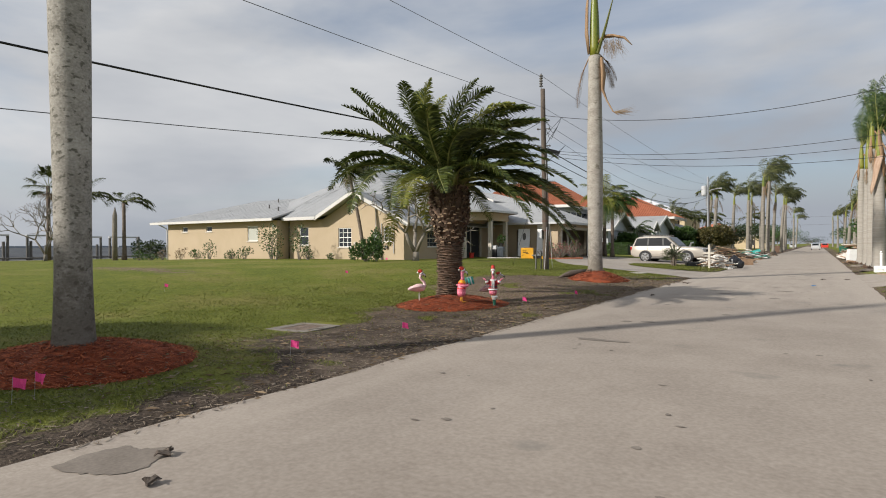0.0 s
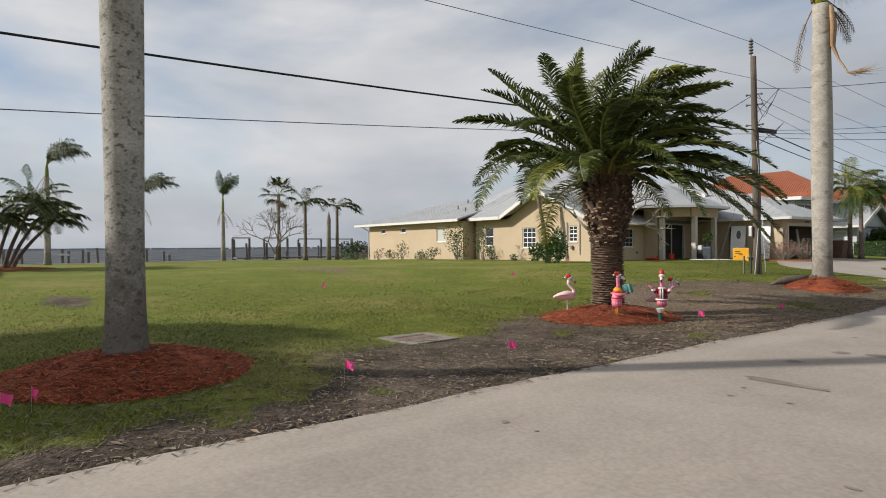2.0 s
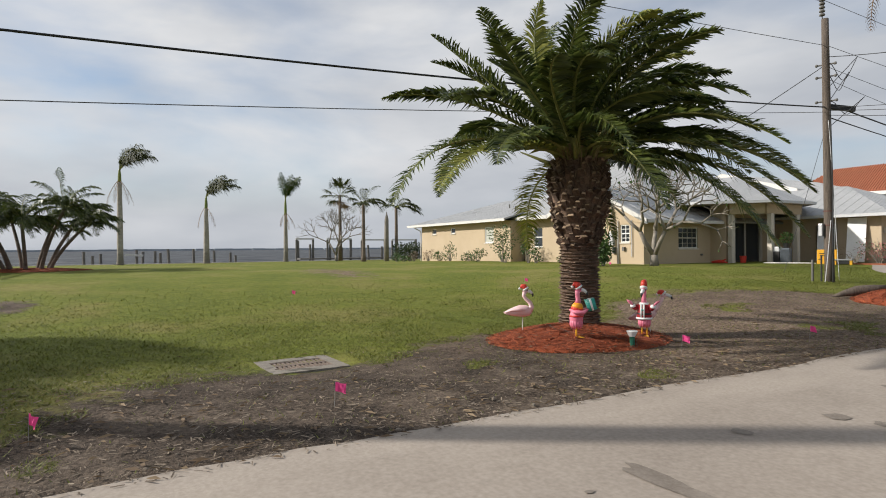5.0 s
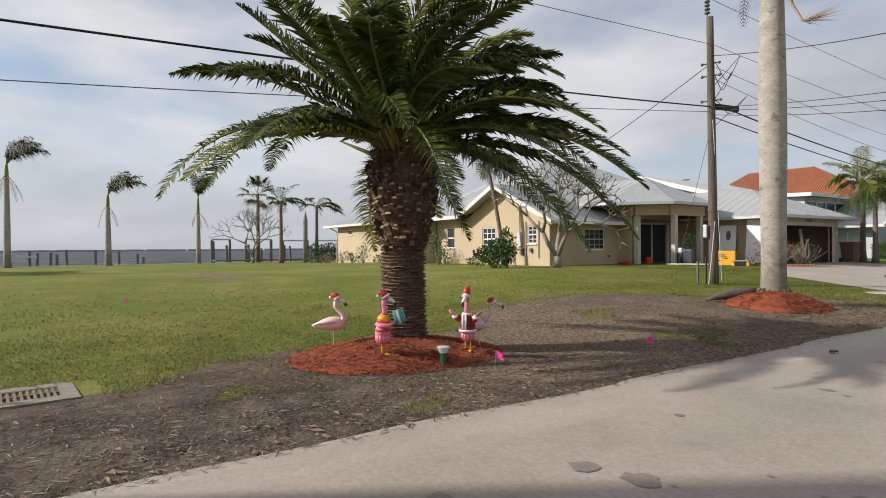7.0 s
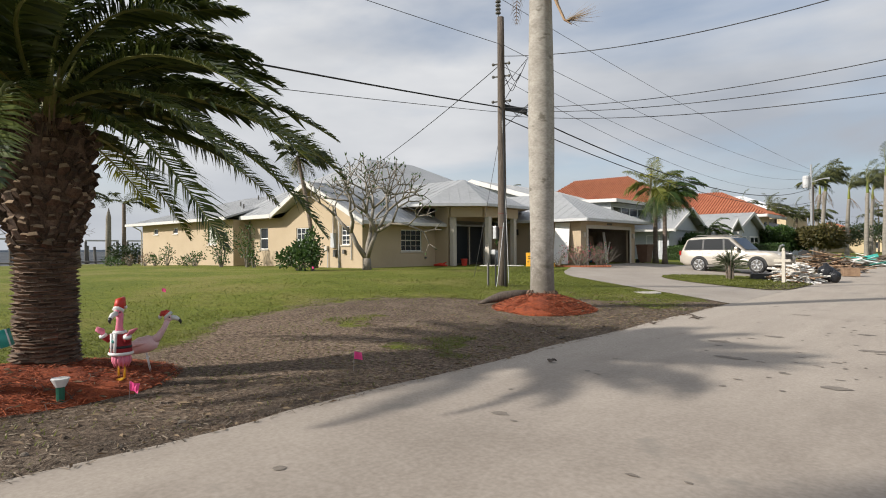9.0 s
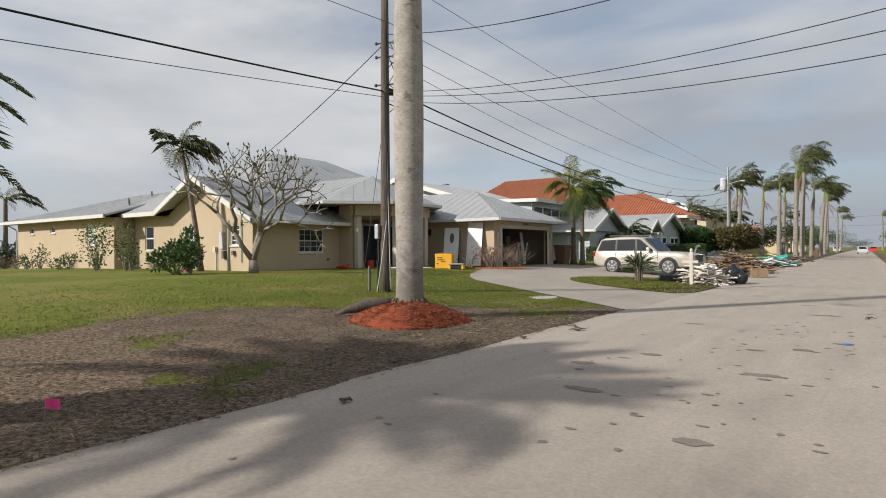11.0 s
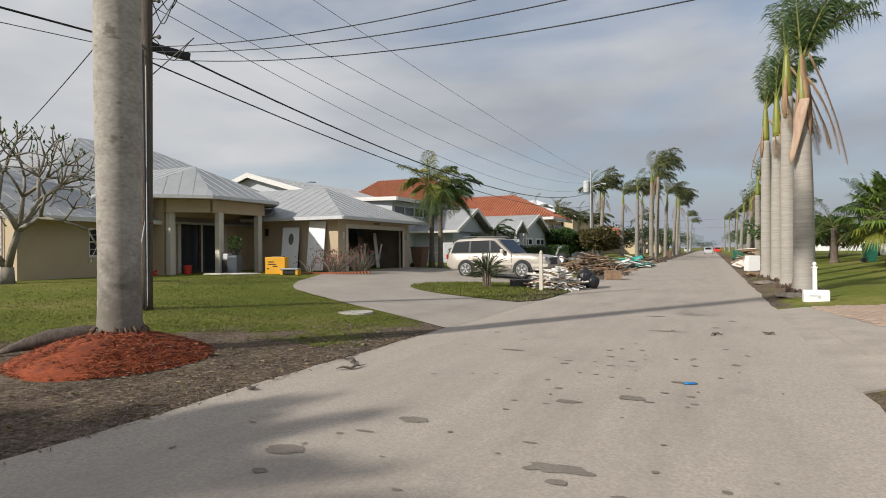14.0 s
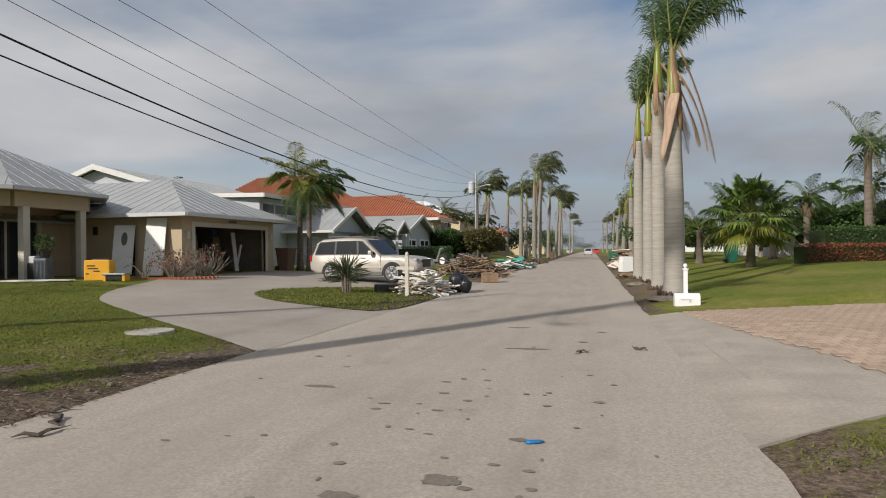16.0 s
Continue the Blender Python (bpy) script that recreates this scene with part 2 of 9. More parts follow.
M["board"] = material("plasterboard", (0.60, 0.56, 0.49), (0.74, 0.71, 0.65), 3, 0.9, 0.2, random_tint=0.15)
M["cable"] = material("black_cable", (0.012, 0.012, 0.013), None, 4, 0.6)
M["wire"] = material("bare_wire", (0.10, 0.10, 0.11), None, 4, 0.5)
M["steel"] = material("galvanised_steel", (0.36, 0.37, 0.38), (0.5, 0.5, 0.5), 6, 0.45, 0.1, metal=0.8)
M["black"] = material("black_plastic", (0.015, 0.015, 0.016), (0.03, 0.03, 0.03), 6, 0.45)
M["bag"] = material("black_bag", (0.012, 0.012, 0.014), (0.02, 0.02, 0.022), 6, 0.25, 0.5)
M["tyre"] = material("rubber_tyre", (0.018, 0.018, 0.018), (0.035, 0.034, 0.033), 8, 0.9, 0.2)
M["rim"] = material("alloy_rim", (0.36, 0.36, 0.36), (0.45, 0.45, 0.45), 6, 0.5, metal=0.6)
M["paint"] = material("champagne_paint", (0.44, 0.395, 0.335), (0.49, 0.445, 0.38), 3, 0.42, metal=0.2, coat=0.15)
M["car_glass"] = glass_material("car_glass", (0.014, 0.016, 0.017), 0.12)
M["lamp_red"] = material("tail_lamp_red", (0.35, 0.015, 0.012), None, 4, 0.2)
M["lamp_clear"] = glass_material("head_lamp", (0.32, 0.32, 0.33), 0.35)
M["yellow"] = material("yellow_plastic", (0.78, 0.37, 0.02), (0.82, 0.43, 0.03), 3, 0.5)
M["red"] = material("red_plastic", (0.55, 0.035, 0.02), (0.62, 0.05, 0.03), 3, 0.45)
M["pink"] = material("pink_plastic", (0.72, 0.17, 0.26), (0.78, 0.25, 0.33), 4, 0.45)
M["pale_pink"] = material("pale_pink_plastic", (0.78, 0.50, 0.50), (0.82, 0.58, 0.56), 4, 0.45)
M["flag"] = material("pink_flag", (0.85, 0.06, 0.26), (0.9, 0.10, 0.32), 8, 0.6, transl=0.3)
M["orange"] = material("orange_plastic", (0.85, 0.36, 0.02), None, 4, 0.5)
M["teal"] = material("teal_wrap", (0.03, 0.30, 0.24), (0.05, 0.38, 0.31), 4, 0.4)
M["green_bin"] = material("green_bin", (0.01, 0.10, 0.06), (0.015, 0.13, 0.08), 4, 0.5)
M["brown_bin"] = material("brown_bin", (0.12, 0.065, 0.04), (0.17, 0.10, 0.065), 4, 0.6)
M["grey_unit"] = material("grey_enamel", (0.06, 0.075, 0.09), (0.10, 0.12, 0.14), 4, 0.5)
M["light_unit"] = material("pale_enamel", (0.45, 0.46, 0.46), (0.56, 0.56, 0.55), 4, 0.5)
M["blue"] = material("blue_plastic", (0.01, 0.14, 0.38), (0.02, 0.2, 0.48), 4, 0.5)
M["tile"] = material("orange_roof_tile", (0.29, 0.088, 0.040), (0.42, 0.152, 0.076), 1.2, 0.85, 0.3, fine=9, coord="World", random_tint=0.2)
M["siding"] = material("grey_siding", (0.42, 0.44, 0.45), (0.48, 0.50, 0.51), 1, 0.7)
M["cream"] = material("cream_stucco", (0.55, 0.44, 0.27), (0.62, 0.50, 0.32), 1, 0.9)
M["clod"] = material("dry_clod", (0.10, 0.08, 0.06), (0.28, 0.235, 0.185), 9, 0.95, 0.4, coord="World")
M["concrete"] = material("old_concrete", (0.33, 0.30, 0.26), (0.47, 0.44, 0.39), 4, 0.95, 0.4, fine=40, spots=((0.2, 0.18, 0.15), 3, 0.6))
M["rust"] = material("rusty_iron", (0.10, 0.075, 0.06), (0.24, 0.18, 0.14), 5, 0.8, 0.4)
M["far_green"] = leaf_material("far_foliage", (0.03, 0.05, 0.02), (0.08, 0.10, 0.04), 0.8, 0.1)


def ground_material():
    """Lawn and bare verge, mixed by the painted mask 'bare' and broken up by noise."""
    m = bpy.data.materials.new("lawn_and_verge")
    m.use_nodes = True
    nt = m.node_tree
    n, l = nt.nodes.new, nt.links.new
    bs = nt.nodes["Principled BSDF"]
    bs.inputs["Roughness"].default_value, bs.inputs["Specular IOR Level"].default_value = 0.95, 0.2
    co = n("ShaderNodeNewGeometry").outputs["Position"]

    def nz(s, d=5, r=0.6):
        t = n("ShaderNodeTexNoise")
        t.inputs["Scale"].default_value, t.inputs["Detail"].default_value, t.inputs["Roughness"].default_value = s, d, r
        l(co, t.inputs["Vector"])
        return t.outputs["Fac"]

    def ramp(src, *stops):
        r = n("ShaderNodeValToRGB")
        els = r.color_ramp.elements
        while len(els) < len(stops):
            els.new(0.5)
        for el, (p, c) in zip(els, stops):
            el.position, el.color = p, (*c, 1)
        l(src, r.inputs["Fac"])
        return r.outputs["Color"]

    def mix(f, a, b):
        x = n("ShaderNodeMix")
        x.data_type = "RGBA"
        l(f, x.inputs["Factor"])
        l(a, x.inputs["A"])
        l(b, x.inputs["B"])
        return x.outputs["Result"]

    patches = ramp(nz(0.33, 6), (0.36, (0.080, 0.112, 0.010)), (0.50, (0.140, 0.160, 0.020)), (0.62, (0.265, 0.210, 0.078)))
    blades = ramp(nz(38, 3), (0.34, (0.030, 0.042, 0.005)), (0.66, (0.29, 0.30, 0.050)))
    clumps = ramp(nz(5.5, 4), (0.40, (0.036, 0.060, 0.007)), (0.60, (0.20, 0.225, 0.038)))
    third = n("ShaderNodeValue")
    third.outputs[0].default_value = 0.34
    patches = mix(third.outputs[0], patches, clumps)
    half = n("ShaderNodeValue")
    half.outputs[0].default_value = 0.36
    grass = mix(half.outputs[0], patches, blades)
    soil = ramp(nz(1.1, 8, 0.7), (0.36, (0.022, 0.017, 0.013)), (0.50, (0.066, 0.049, 0.036)), (0.62, (0.165, 0.127, 0.095)))
    grit = ramp(nz(30, 4), (0.40, (0.010, 0.008, 0.006)), (0.60, (0.195, 0.147, 0.108)))
    soil = mix(half.outputs[0], soil, grit)
    litter = ramp(nz(17, 6, 0.75), (0.40, (0.045, 0.030, 0.020)), (0.50, (0.185, 0.125, 0.083)), (0.60, (0.40, 0.30, 0.215)))
    dryness = n("ShaderNodeAttribute")
    dryness.attribute_name = "dry"
    soil = mix(dryness.outputs["Fac"], soil, litter)
    streak = ramp(nz(2.6, 9, 0.72), (0.55, (0.0, 0.0, 0.0)), (0.68, (0.55, 0.55, 0.55)))
    sand = ramp(nz(60, 3), (0.3, (0.14, 0.106, 0.078)), (0.7, (0.32, 0.257, 0.198)))
    soil = mix(streak, soil, sand)
    at = n("ShaderNodeAttribute")
    at.attribute_name = "bare"
    a = n("ShaderNodeMath")
    a.operation = "MULTIPLY_ADD"
    a.inputs[1].default_value = 1.5
    l(nz(2.2, 8, 0.7), a.inputs[0])
    l(at.outputs["Fac"], a.inputs[2])
    mr = n("ShaderNodeMapRange")
    mr.inputs["From Min"].default_value, mr.inputs["From Max"].default_value = 1.12, 1.36
    l(a.outputs[0], mr.inputs["Value"])
    col = mix(mr.outputs[0], grass, soil)
    l(col, bs.inputs["Base Color"])
    bp = n("ShaderNodeBump")
    bp.inputs["Strength"].default_value, bp.inputs["Distance"].default_value = 0.9, 0.03
    l(nz(24, 5, 0.7), bp.inputs["Height"])
    l(bp.outputs[0], bs.inputs["Normal"])
    return m


M["ground"] = ground_material()


def water_material():
    m = bpy.data.materials.new("choppy_water")
    m.use_nodes = True
    nt = m.node_tree
    n, l = nt.nodes.new, nt.links.new
    bs = nt.nodes["Principled BSDF"]
    bs.inputs["Roughness"].default_value = 0.6
    bs.inputs["Specular IOR Level"].default_value = 0.22
    co = n("ShaderNodeNewGeometry").outputs["Position"]
    t = n("ShaderNodeTexNoise")
    t.inputs["Scale"].default_value, t.inputs["Detail"].default_value, t.inputs["Roughness"].default_value = 0.07, 10, 0.7
    l(co, t.inputs["Vector"])
    r = n("ShaderNodeValToRGB")
    e = r.color_ramp.elements
    e[0].position, e[0].color = 0.42, (0.018, 0.022, 0.026, 1)
    e[1].position, e[1].color = 0.66, (0.13, 0.135, 0.14, 1)
    l(t.outputs["Fac"], r.inputs["Fac"])
    l(r.outputs["Color"], bs.inputs["Base Color"])
    bp = n("ShaderNodeBump")
    bp.inputs["Strength"].default_value, bp.inputs["Distance"].default_value = 0.8, 0.6
    l(t.outputs["Fac"], bp.inputs["Height"])
    l(bp.outputs[0], bs.inputs["Normal"])
    return m


M["water"] = water_material()


# ---- mesh helpers ----
class Geo:
    """Collects vertices and faces of one part."""

    def __init__(self):
        self.v, self.f, self.mi = [], [], []

    def face(self, pts, mi=0):
        k = len(self.v)
        self.v += [tuple(p) for p in pts]
        self.f.append(tuple(range(k, k + len(pts))))
        self.mi.append(mi)

    def box(self, x0, y0, z0, x1, y1, z1, m=None, mi=0, bevel=0.0):
        if bevel:
            bm = bmesh.new()
            bmesh.ops.create_cube(bm, size=1)
            bmesh.ops.scale(bm, vec=(x1 - x0, y1 - y0, z1 - z0), verts=bm.verts)
            bmesh.ops.translate(bm, vec=((x0 + x1) / 2, (y0 + y1) / 2, (z0 + z1) / 2), verts=bm.verts)
            bmesh.ops.bevel(bm, geom=bm.edges[:], offset=bevel, segments=2, affect="EDGES", profile=0.6)
            self.add_bm(bm, m, mi)
            return
        c = [(x0, y0, z0), (x1, y0, z0), (x1, y1, z0), (x0, y1, z0), (x0, y0, z1), (x1, y0, z1), (x1, y1, z1), (x0, y1, z1)]
        if m is not None:
            c = [tuple(m @ Vector(p)) for p in c]
        k = len(self.v)
        self.v += c
        for q in ((0, 3, 2, 1), (4, 5, 6, 7), (0, 1, 5, 4), (1, 2, 6, 5), (2, 3, 7, 6), (3, 0, 4, 7)):
            self.f.append(tuple(k + i for i in q))
            self.mi.append(mi)

    def add_bm(self, bm, m=None, mi=0):
        k = len(self.v)
        bm.verts.index_update()
        self.v += [tuple(m @ v.co if m is not None else v.co) for v in bm.verts]
        for fc in bm.faces:
            self.f.append(tuple(k + v.index for v in fc.verts))
            self.mi.append(mi)
        bm.free()

    def tube(self, pts, radii, sides=8, mi=0, caps=True, squash=1.0):
        pts = [Vector(p) for p in pts]
        if not hasattr(radii, "__len__"):
            radii = [radii] * len(pts)
        k = len(self.v)
        up = Vector((0, 0, 1))
        t0 = (pts[1] - pts[0]).normalized()
        side = t0.cross(up)
        side = side.normalized() if side.length > 1e-3 else Vector((1, 0, 0))
        for i, p in enumerate(pts):
            t = (pts[min(i + 1, len(pts) - 1)] - pts[max(i - 1, 0)]).normalized()
            side = (side - t * side.dot(t)).normalized()
            o = t.cross(side)
            for j in range(sides):
                a = 2 * math.pi * j / sides
                self.v.append(tuple(p + radii[i] * (side * math.cos(a) + o * math.sin(a) * squash)))
        for i in range(len(pts) - 1):
            for j in range(sides):
                a, b = k + i * sides + j, k + i * sides + (j + 1) % sides
                self.f.append((a, b, b + sides, a + sides))
                self.mi.append(mi)
        if caps:
            self.f.append(tuple(k + j for j in reversed(range(sides))))
            self.f.append(tuple(k + (len(pts) - 1) * sides + j for j in range(sides)))
            self.mi += [mi, mi]

    def weld(self):
        """Joins corners that coincide."""
        seen, idx, out = {}, [], []
        for p in self.v:
            k = tuple(round(c, 4) for c in p)
            if k not in seen:
                seen[k] = len(out)
                out.append(p)
            idx.append(seen[k])
        self.v, self.f = out, [tuple(idx[i] for i in f) for f in self.f]

    def prism(self, outline, axis, a, b, mi=0):
        """Extrudes a closed outline of pairs along an axis from a to b."""
        def at(p, c):
            return (c, *p) if axis == "x" else (p[0], c, p[1]) if axis == "y" else (*p, c)
        lo, hi = [at(p, a) for p in outline], [at(p, b) for p in outline]
        self.face(lo[::-1], mi)
        self.face(hi, mi)
        for i in range(len(outline)):
            j = (i + 1) % len(outline)
            self.face([lo[i], lo[j], hi[j], hi[i]], mi)

    def ball(self, c, r, seg=10, rings=7, mi=0, m=None):
        bm = bmesh.new()
        bmesh.ops.create_uvsphere(bm, u_segments=seg, v_segments=rings, radius=1)
        rr = r if hasattr(r, "__len__") else (r, r, r)
        bmesh.ops.scale(bm, vec=rr, verts=bm.verts)
        if m is not None:
            bmesh.ops.transform(bm, matrix=m, verts=bm.verts)
        bmesh.ops.translate(bm, vec=c, verts=bm.verts)
        self.add_bm(bm, None, mi)


def part(name, geo, mats, parent=None, label="", smooth=False, at=None):
    """Links one Geo as one mesh object, under a thing or on its own."""
    me = bpy.data.meshes.new(name)
    me.from_pydata(geo.v, [], geo.f)
    mats = mats if isinstance(mats, (list, tuple)) else [mats]
    for m in mats:
        me.materials.append(m)
    if len(mats) > 1:
        me.polygons.foreach_set("material_index", geo.mi)
    if smooth:
        me.polygons.foreach_set("use_smooth", [True] * len(me.polygons))
    me.update()
    ob = new(name, me)
    if at is not None:
        ob.matrix_basis = at
    if parent is not None:
        ob.parent = parent
    if label:
        tagged(ob, label)
    return ob


def thing(name, m, label, category, group="", kind=""):
    """An Empty at a thing's base."""
    ob = new(name)
    ob.matrix_basis = m if isinstance(m, Matrix) else pose(*m)
    return tagged(ob, label, category, group, kind)


def clamp(v, a=0.0, b=1.0):
    return max(a, min(b, v))


def smooth(v):
    v = clamp(v)
    return v * v * (3 - 2 * v)


ROAD_L, ROAD_R = -4.65, 1.55
SEA_X = -64.0


def height(x, y):
    """The lie of the land: a level road, a shallow swale beside it and a house pad above it."""
    if x >= ROAD_L:
        if x <= ROAD_R:
            return 0.0
        d = x - ROAD_R
        return min(0.8, 0.05 * smooth(d / 0.6) + 0.085 * max(0, d - 0.2) * (0.45 if y < 35 else 1.0))
    d = ROAD_L - x
    near = (0.12 - 0.13 * smooth((y - 4.5) / 3.5)) * smooth(d / 2.5) * (1 - smooth((d - 5) / 4)) + 0.58 * smooth((d - 5.5) / 15)
    far = 0.34 * clamp(d / 6.0) + 0.26 * smooth((d - 5) / 9)
    k = smooth((y - 14) / 10)
    h = near * (1 - k) + far * k
    h -= 0.38 * smooth((d - 28) / 26)
    h -= 0.10 * math.exp(-((x + 8.4) ** 2 + (y - 8.25) ** 2) / 1.9)
    return h


# ---- ground, road and paved surfaces ----
rng = random.Random(7)


def bareness(x, y):
    """How bare the ground is beside the road."""
    wob = noise.noise((x * 0.35, y * 0.35, 3.1)) * 0.9
    if x < ROAD_L:
        d = ROAD_L - x
        reach = 1.0 + 2.1 * smooth((y - 3.5) / 4) + 2.0 * smooth((y - 9) / 4) * (1 - smooth((y - 23) / 5))
        reach += 1.6 * smooth((y - 15) / 3) * (1 - smooth((y - 20) / 4))
        reach -= 1.7 * smooth((y - 21) / 3)
        b = smooth((reach + 1.3 * wob - d) / 3.2 + 0.5)
        b = max(b, 0.8 * smooth(1.1 - math.hypot((x + 16.9) / 1.9, (y - 3.9) / 1.0)))
        b = max(b, 0.55 * smooth(1.1 - math.hypot((x + 24) / 8, (y - 14) / 2.5)))
        for cx, cy, r in ((-5.9, 17.6, 0.9), (-7.0, 10.2, 0.5), (-5.2, 11.6, 0.3), (-6.2, 4.4, 1.4), (-6.0, 25.6, 1.2), (-9.0, 18.5, 0.7)):
            b -= 0.55 * smooth(1.25 - math.hypot(x - cx, y - cy) / r + 1.1 * noise.noise((x * 1.9, y * 1.9, 7)))
        if y > 47:
            b = max(b, smooth((2.2 + wob - d) / 1.2))
        return clamp(b)
    if x > ROAD_R:
        d = x - ROAD_R
        b = (0.75 if y > 34 else 0.5) * smooth((0.5 + 0.5 * wob - d) / 0.6 + 0.3)
        if y < 26:
            b = 0.62 * smooth((2.2 + wob - d) / 1.6)
        if y > 36:
            b = max(b, 0.62 * smooth((2.0 + wob - d) / 1.0))
        return clamp(b)
    return 1.0


def steps(*spans):
    out = []
    for a, b, s in spans:
        out += list(np.arange(a, b, s))
    return out + [spans[-1][1]]


def build_ground():
    xs = steps((SEA_X, -28, 2.0), (-28, -15, 0.5), (-15, -4.4, 0.16), (-4.4, 1.4, 0.7), (1.4, 6, 0.2), (6, 20, 1.0), (20, 100, 10), (100, 2600, 250))
    ys = steps((-2500, -100, 300), (-100, -4, 8), (-4, 32, 0.2), (32, 56, 0.5), (56, 140, 4), (140, 400, 20), (400, 3500, 400))
    verts, bare, dry = [], [], []
    xs = [SEA_X] + xs
    for i, x in enumerate(xs):
        for y in ys:
            h = height(x, y)
            if i == 0:
                h = -3.0
            elif (-16 < x < ROAD_L - 0.05 and not (y > 26.5 and x > -15.9)) or (ROAD_R + 0.05 < x < 8 and not 24 < y < 38):
                h += 0.022 * noise.noise((x * 1.3, y * 1.3, 0)) + 0.012 * noise.noise((x * 4, y * 4, 5))
            if ROAD_L - 0.02 < x < ROAD_R + 0.02:
                h = -0.04
            elif ROAD_R < x < 2.8 and 25.3 < y < 33.2:
                h -= 0.05
            verts.append((x, y, h))
            bare.append(bareness(x, y))
            dry.append(0.75 * (1 - 0.5 * smooth((y - 16.5) / 4)) * smooth((y - 10.5 - 0.5 * (x + 6)) / 5 + 0.6 * noise.noise((x * 0.8, y * 0.8, 12))) if x < 0 else 0.4)
    ny = len(ys)
    faces = [(i * ny + j, (i + 1) * ny + j, (i + 1) * ny + j + 1, i * ny + j + 1) for i in range(len(xs) - 1) for j in range(ny - 1)]
    me = bpy.data.meshes.new("ground")
    me.from_pydata(verts, [], faces)
    me.materials.append(M["ground"])
    me.attributes.new("bare", "FLOAT", "POINT").data.foreach_set("value", bare)
    me.attributes.new("dry", "FLOAT", "POINT").data.foreach_set("value", dry)
    me.polygons.foreach_set("use_smooth", [True] * len(me.polygons))
    tagged(new("ground", me), "mown lawn with worn sandy soil beside the road", "ground", kind="structure")


build_ground()


def sheet(name, outline, dz, mat, label, step=0.6, category="paving", zf=height, parent=None, kind="structure", skirt=0.0):
    """A paved surface that follows the land inside an outline."""
    from mathutils.geometry import delaunay_2d_cdt
    pts = [Vector(p) for p in outline]
    n = len(pts)
    x0, x1 = min(p.x for p in pts), max(p.x for p in pts)
    y0, y1 = min(p.y for p in pts), max(p.y for p in pts)
    grid = [Vector((x, y)) for x in np.arange(x0 + step / 2, x1, step) for y in np.arange(y0 + step / 2, y1, step)]
    vs, _, fs, _, _, _ = delaunay_2d_cdt(pts + grid, [(i, (i + 1) % n) for i in range(n)], [list(range(n))], 1, 1e-5)
    g = Geo()
    g.v = [(v.x, v.y, zf(v.x, v.y) + dz) for v in vs]
    g.f = [tuple(f) for f in fs]
    g.mi = [0] * len(fs)
    if skirt:
        for a, b in zip(pts, pts[1:] + pts[:1]):
            za, zb = zf(a.x, a.y) + dz, zf(b.x, b.y) + dz
            g.face([(a.x, a.y, za), (a.x, a.y, za - skirt), (b.x, b.y, zb - skirt), (b.x, b.y, zb)])
    ob = part(name, g, mat, parent, smooth=not skirt)
    return tagged(ob, label, category, kind=kind) if parent is None else ob


def curve_pts(ctrl, n=14):
    """Catmull-Rom through control points."""
    c = [Vector(p) for p in ctrl]
    c = [c[0] * 2 - c[1]] + c + [c[-1] * 2 - c[-2]]
    out = []
    for i in range(1, len(c) - 2):
        for k in range(n):
            t = k / n
            p0, p1, p2, p3 = c[i - 1], c[i], c[i + 1], c[i + 2]
            out.append(0.5 * ((2 * p1) + (p2 - p0) * t + (2 * p0 - 5 * p1 + 4 * p2 - p3) * t * t + (3 * p1 - p0 - 3 * p2 + p3) * t ** 3))
    return out + [c[-2]]


def road_outline():
    left = [(ROAD_L + 0.12 * noise.noise((0, y * 0.5, 1)) + 0.05 * noise.noise((0, y * 2.3, 4)), y) for y in np.arange(-60, 62, 0.4)]
    right = [(ROAD_R + 0.08 * noise.noise((9, y * 0.5, 1)) + 0.04 * noise.noise((9, y * 2.1, 4)), y) for y in np.arange(62, -60, -0.4)]
    return left + [(ROAD_L, 330)] + [(ROAD_R, 330)] + right


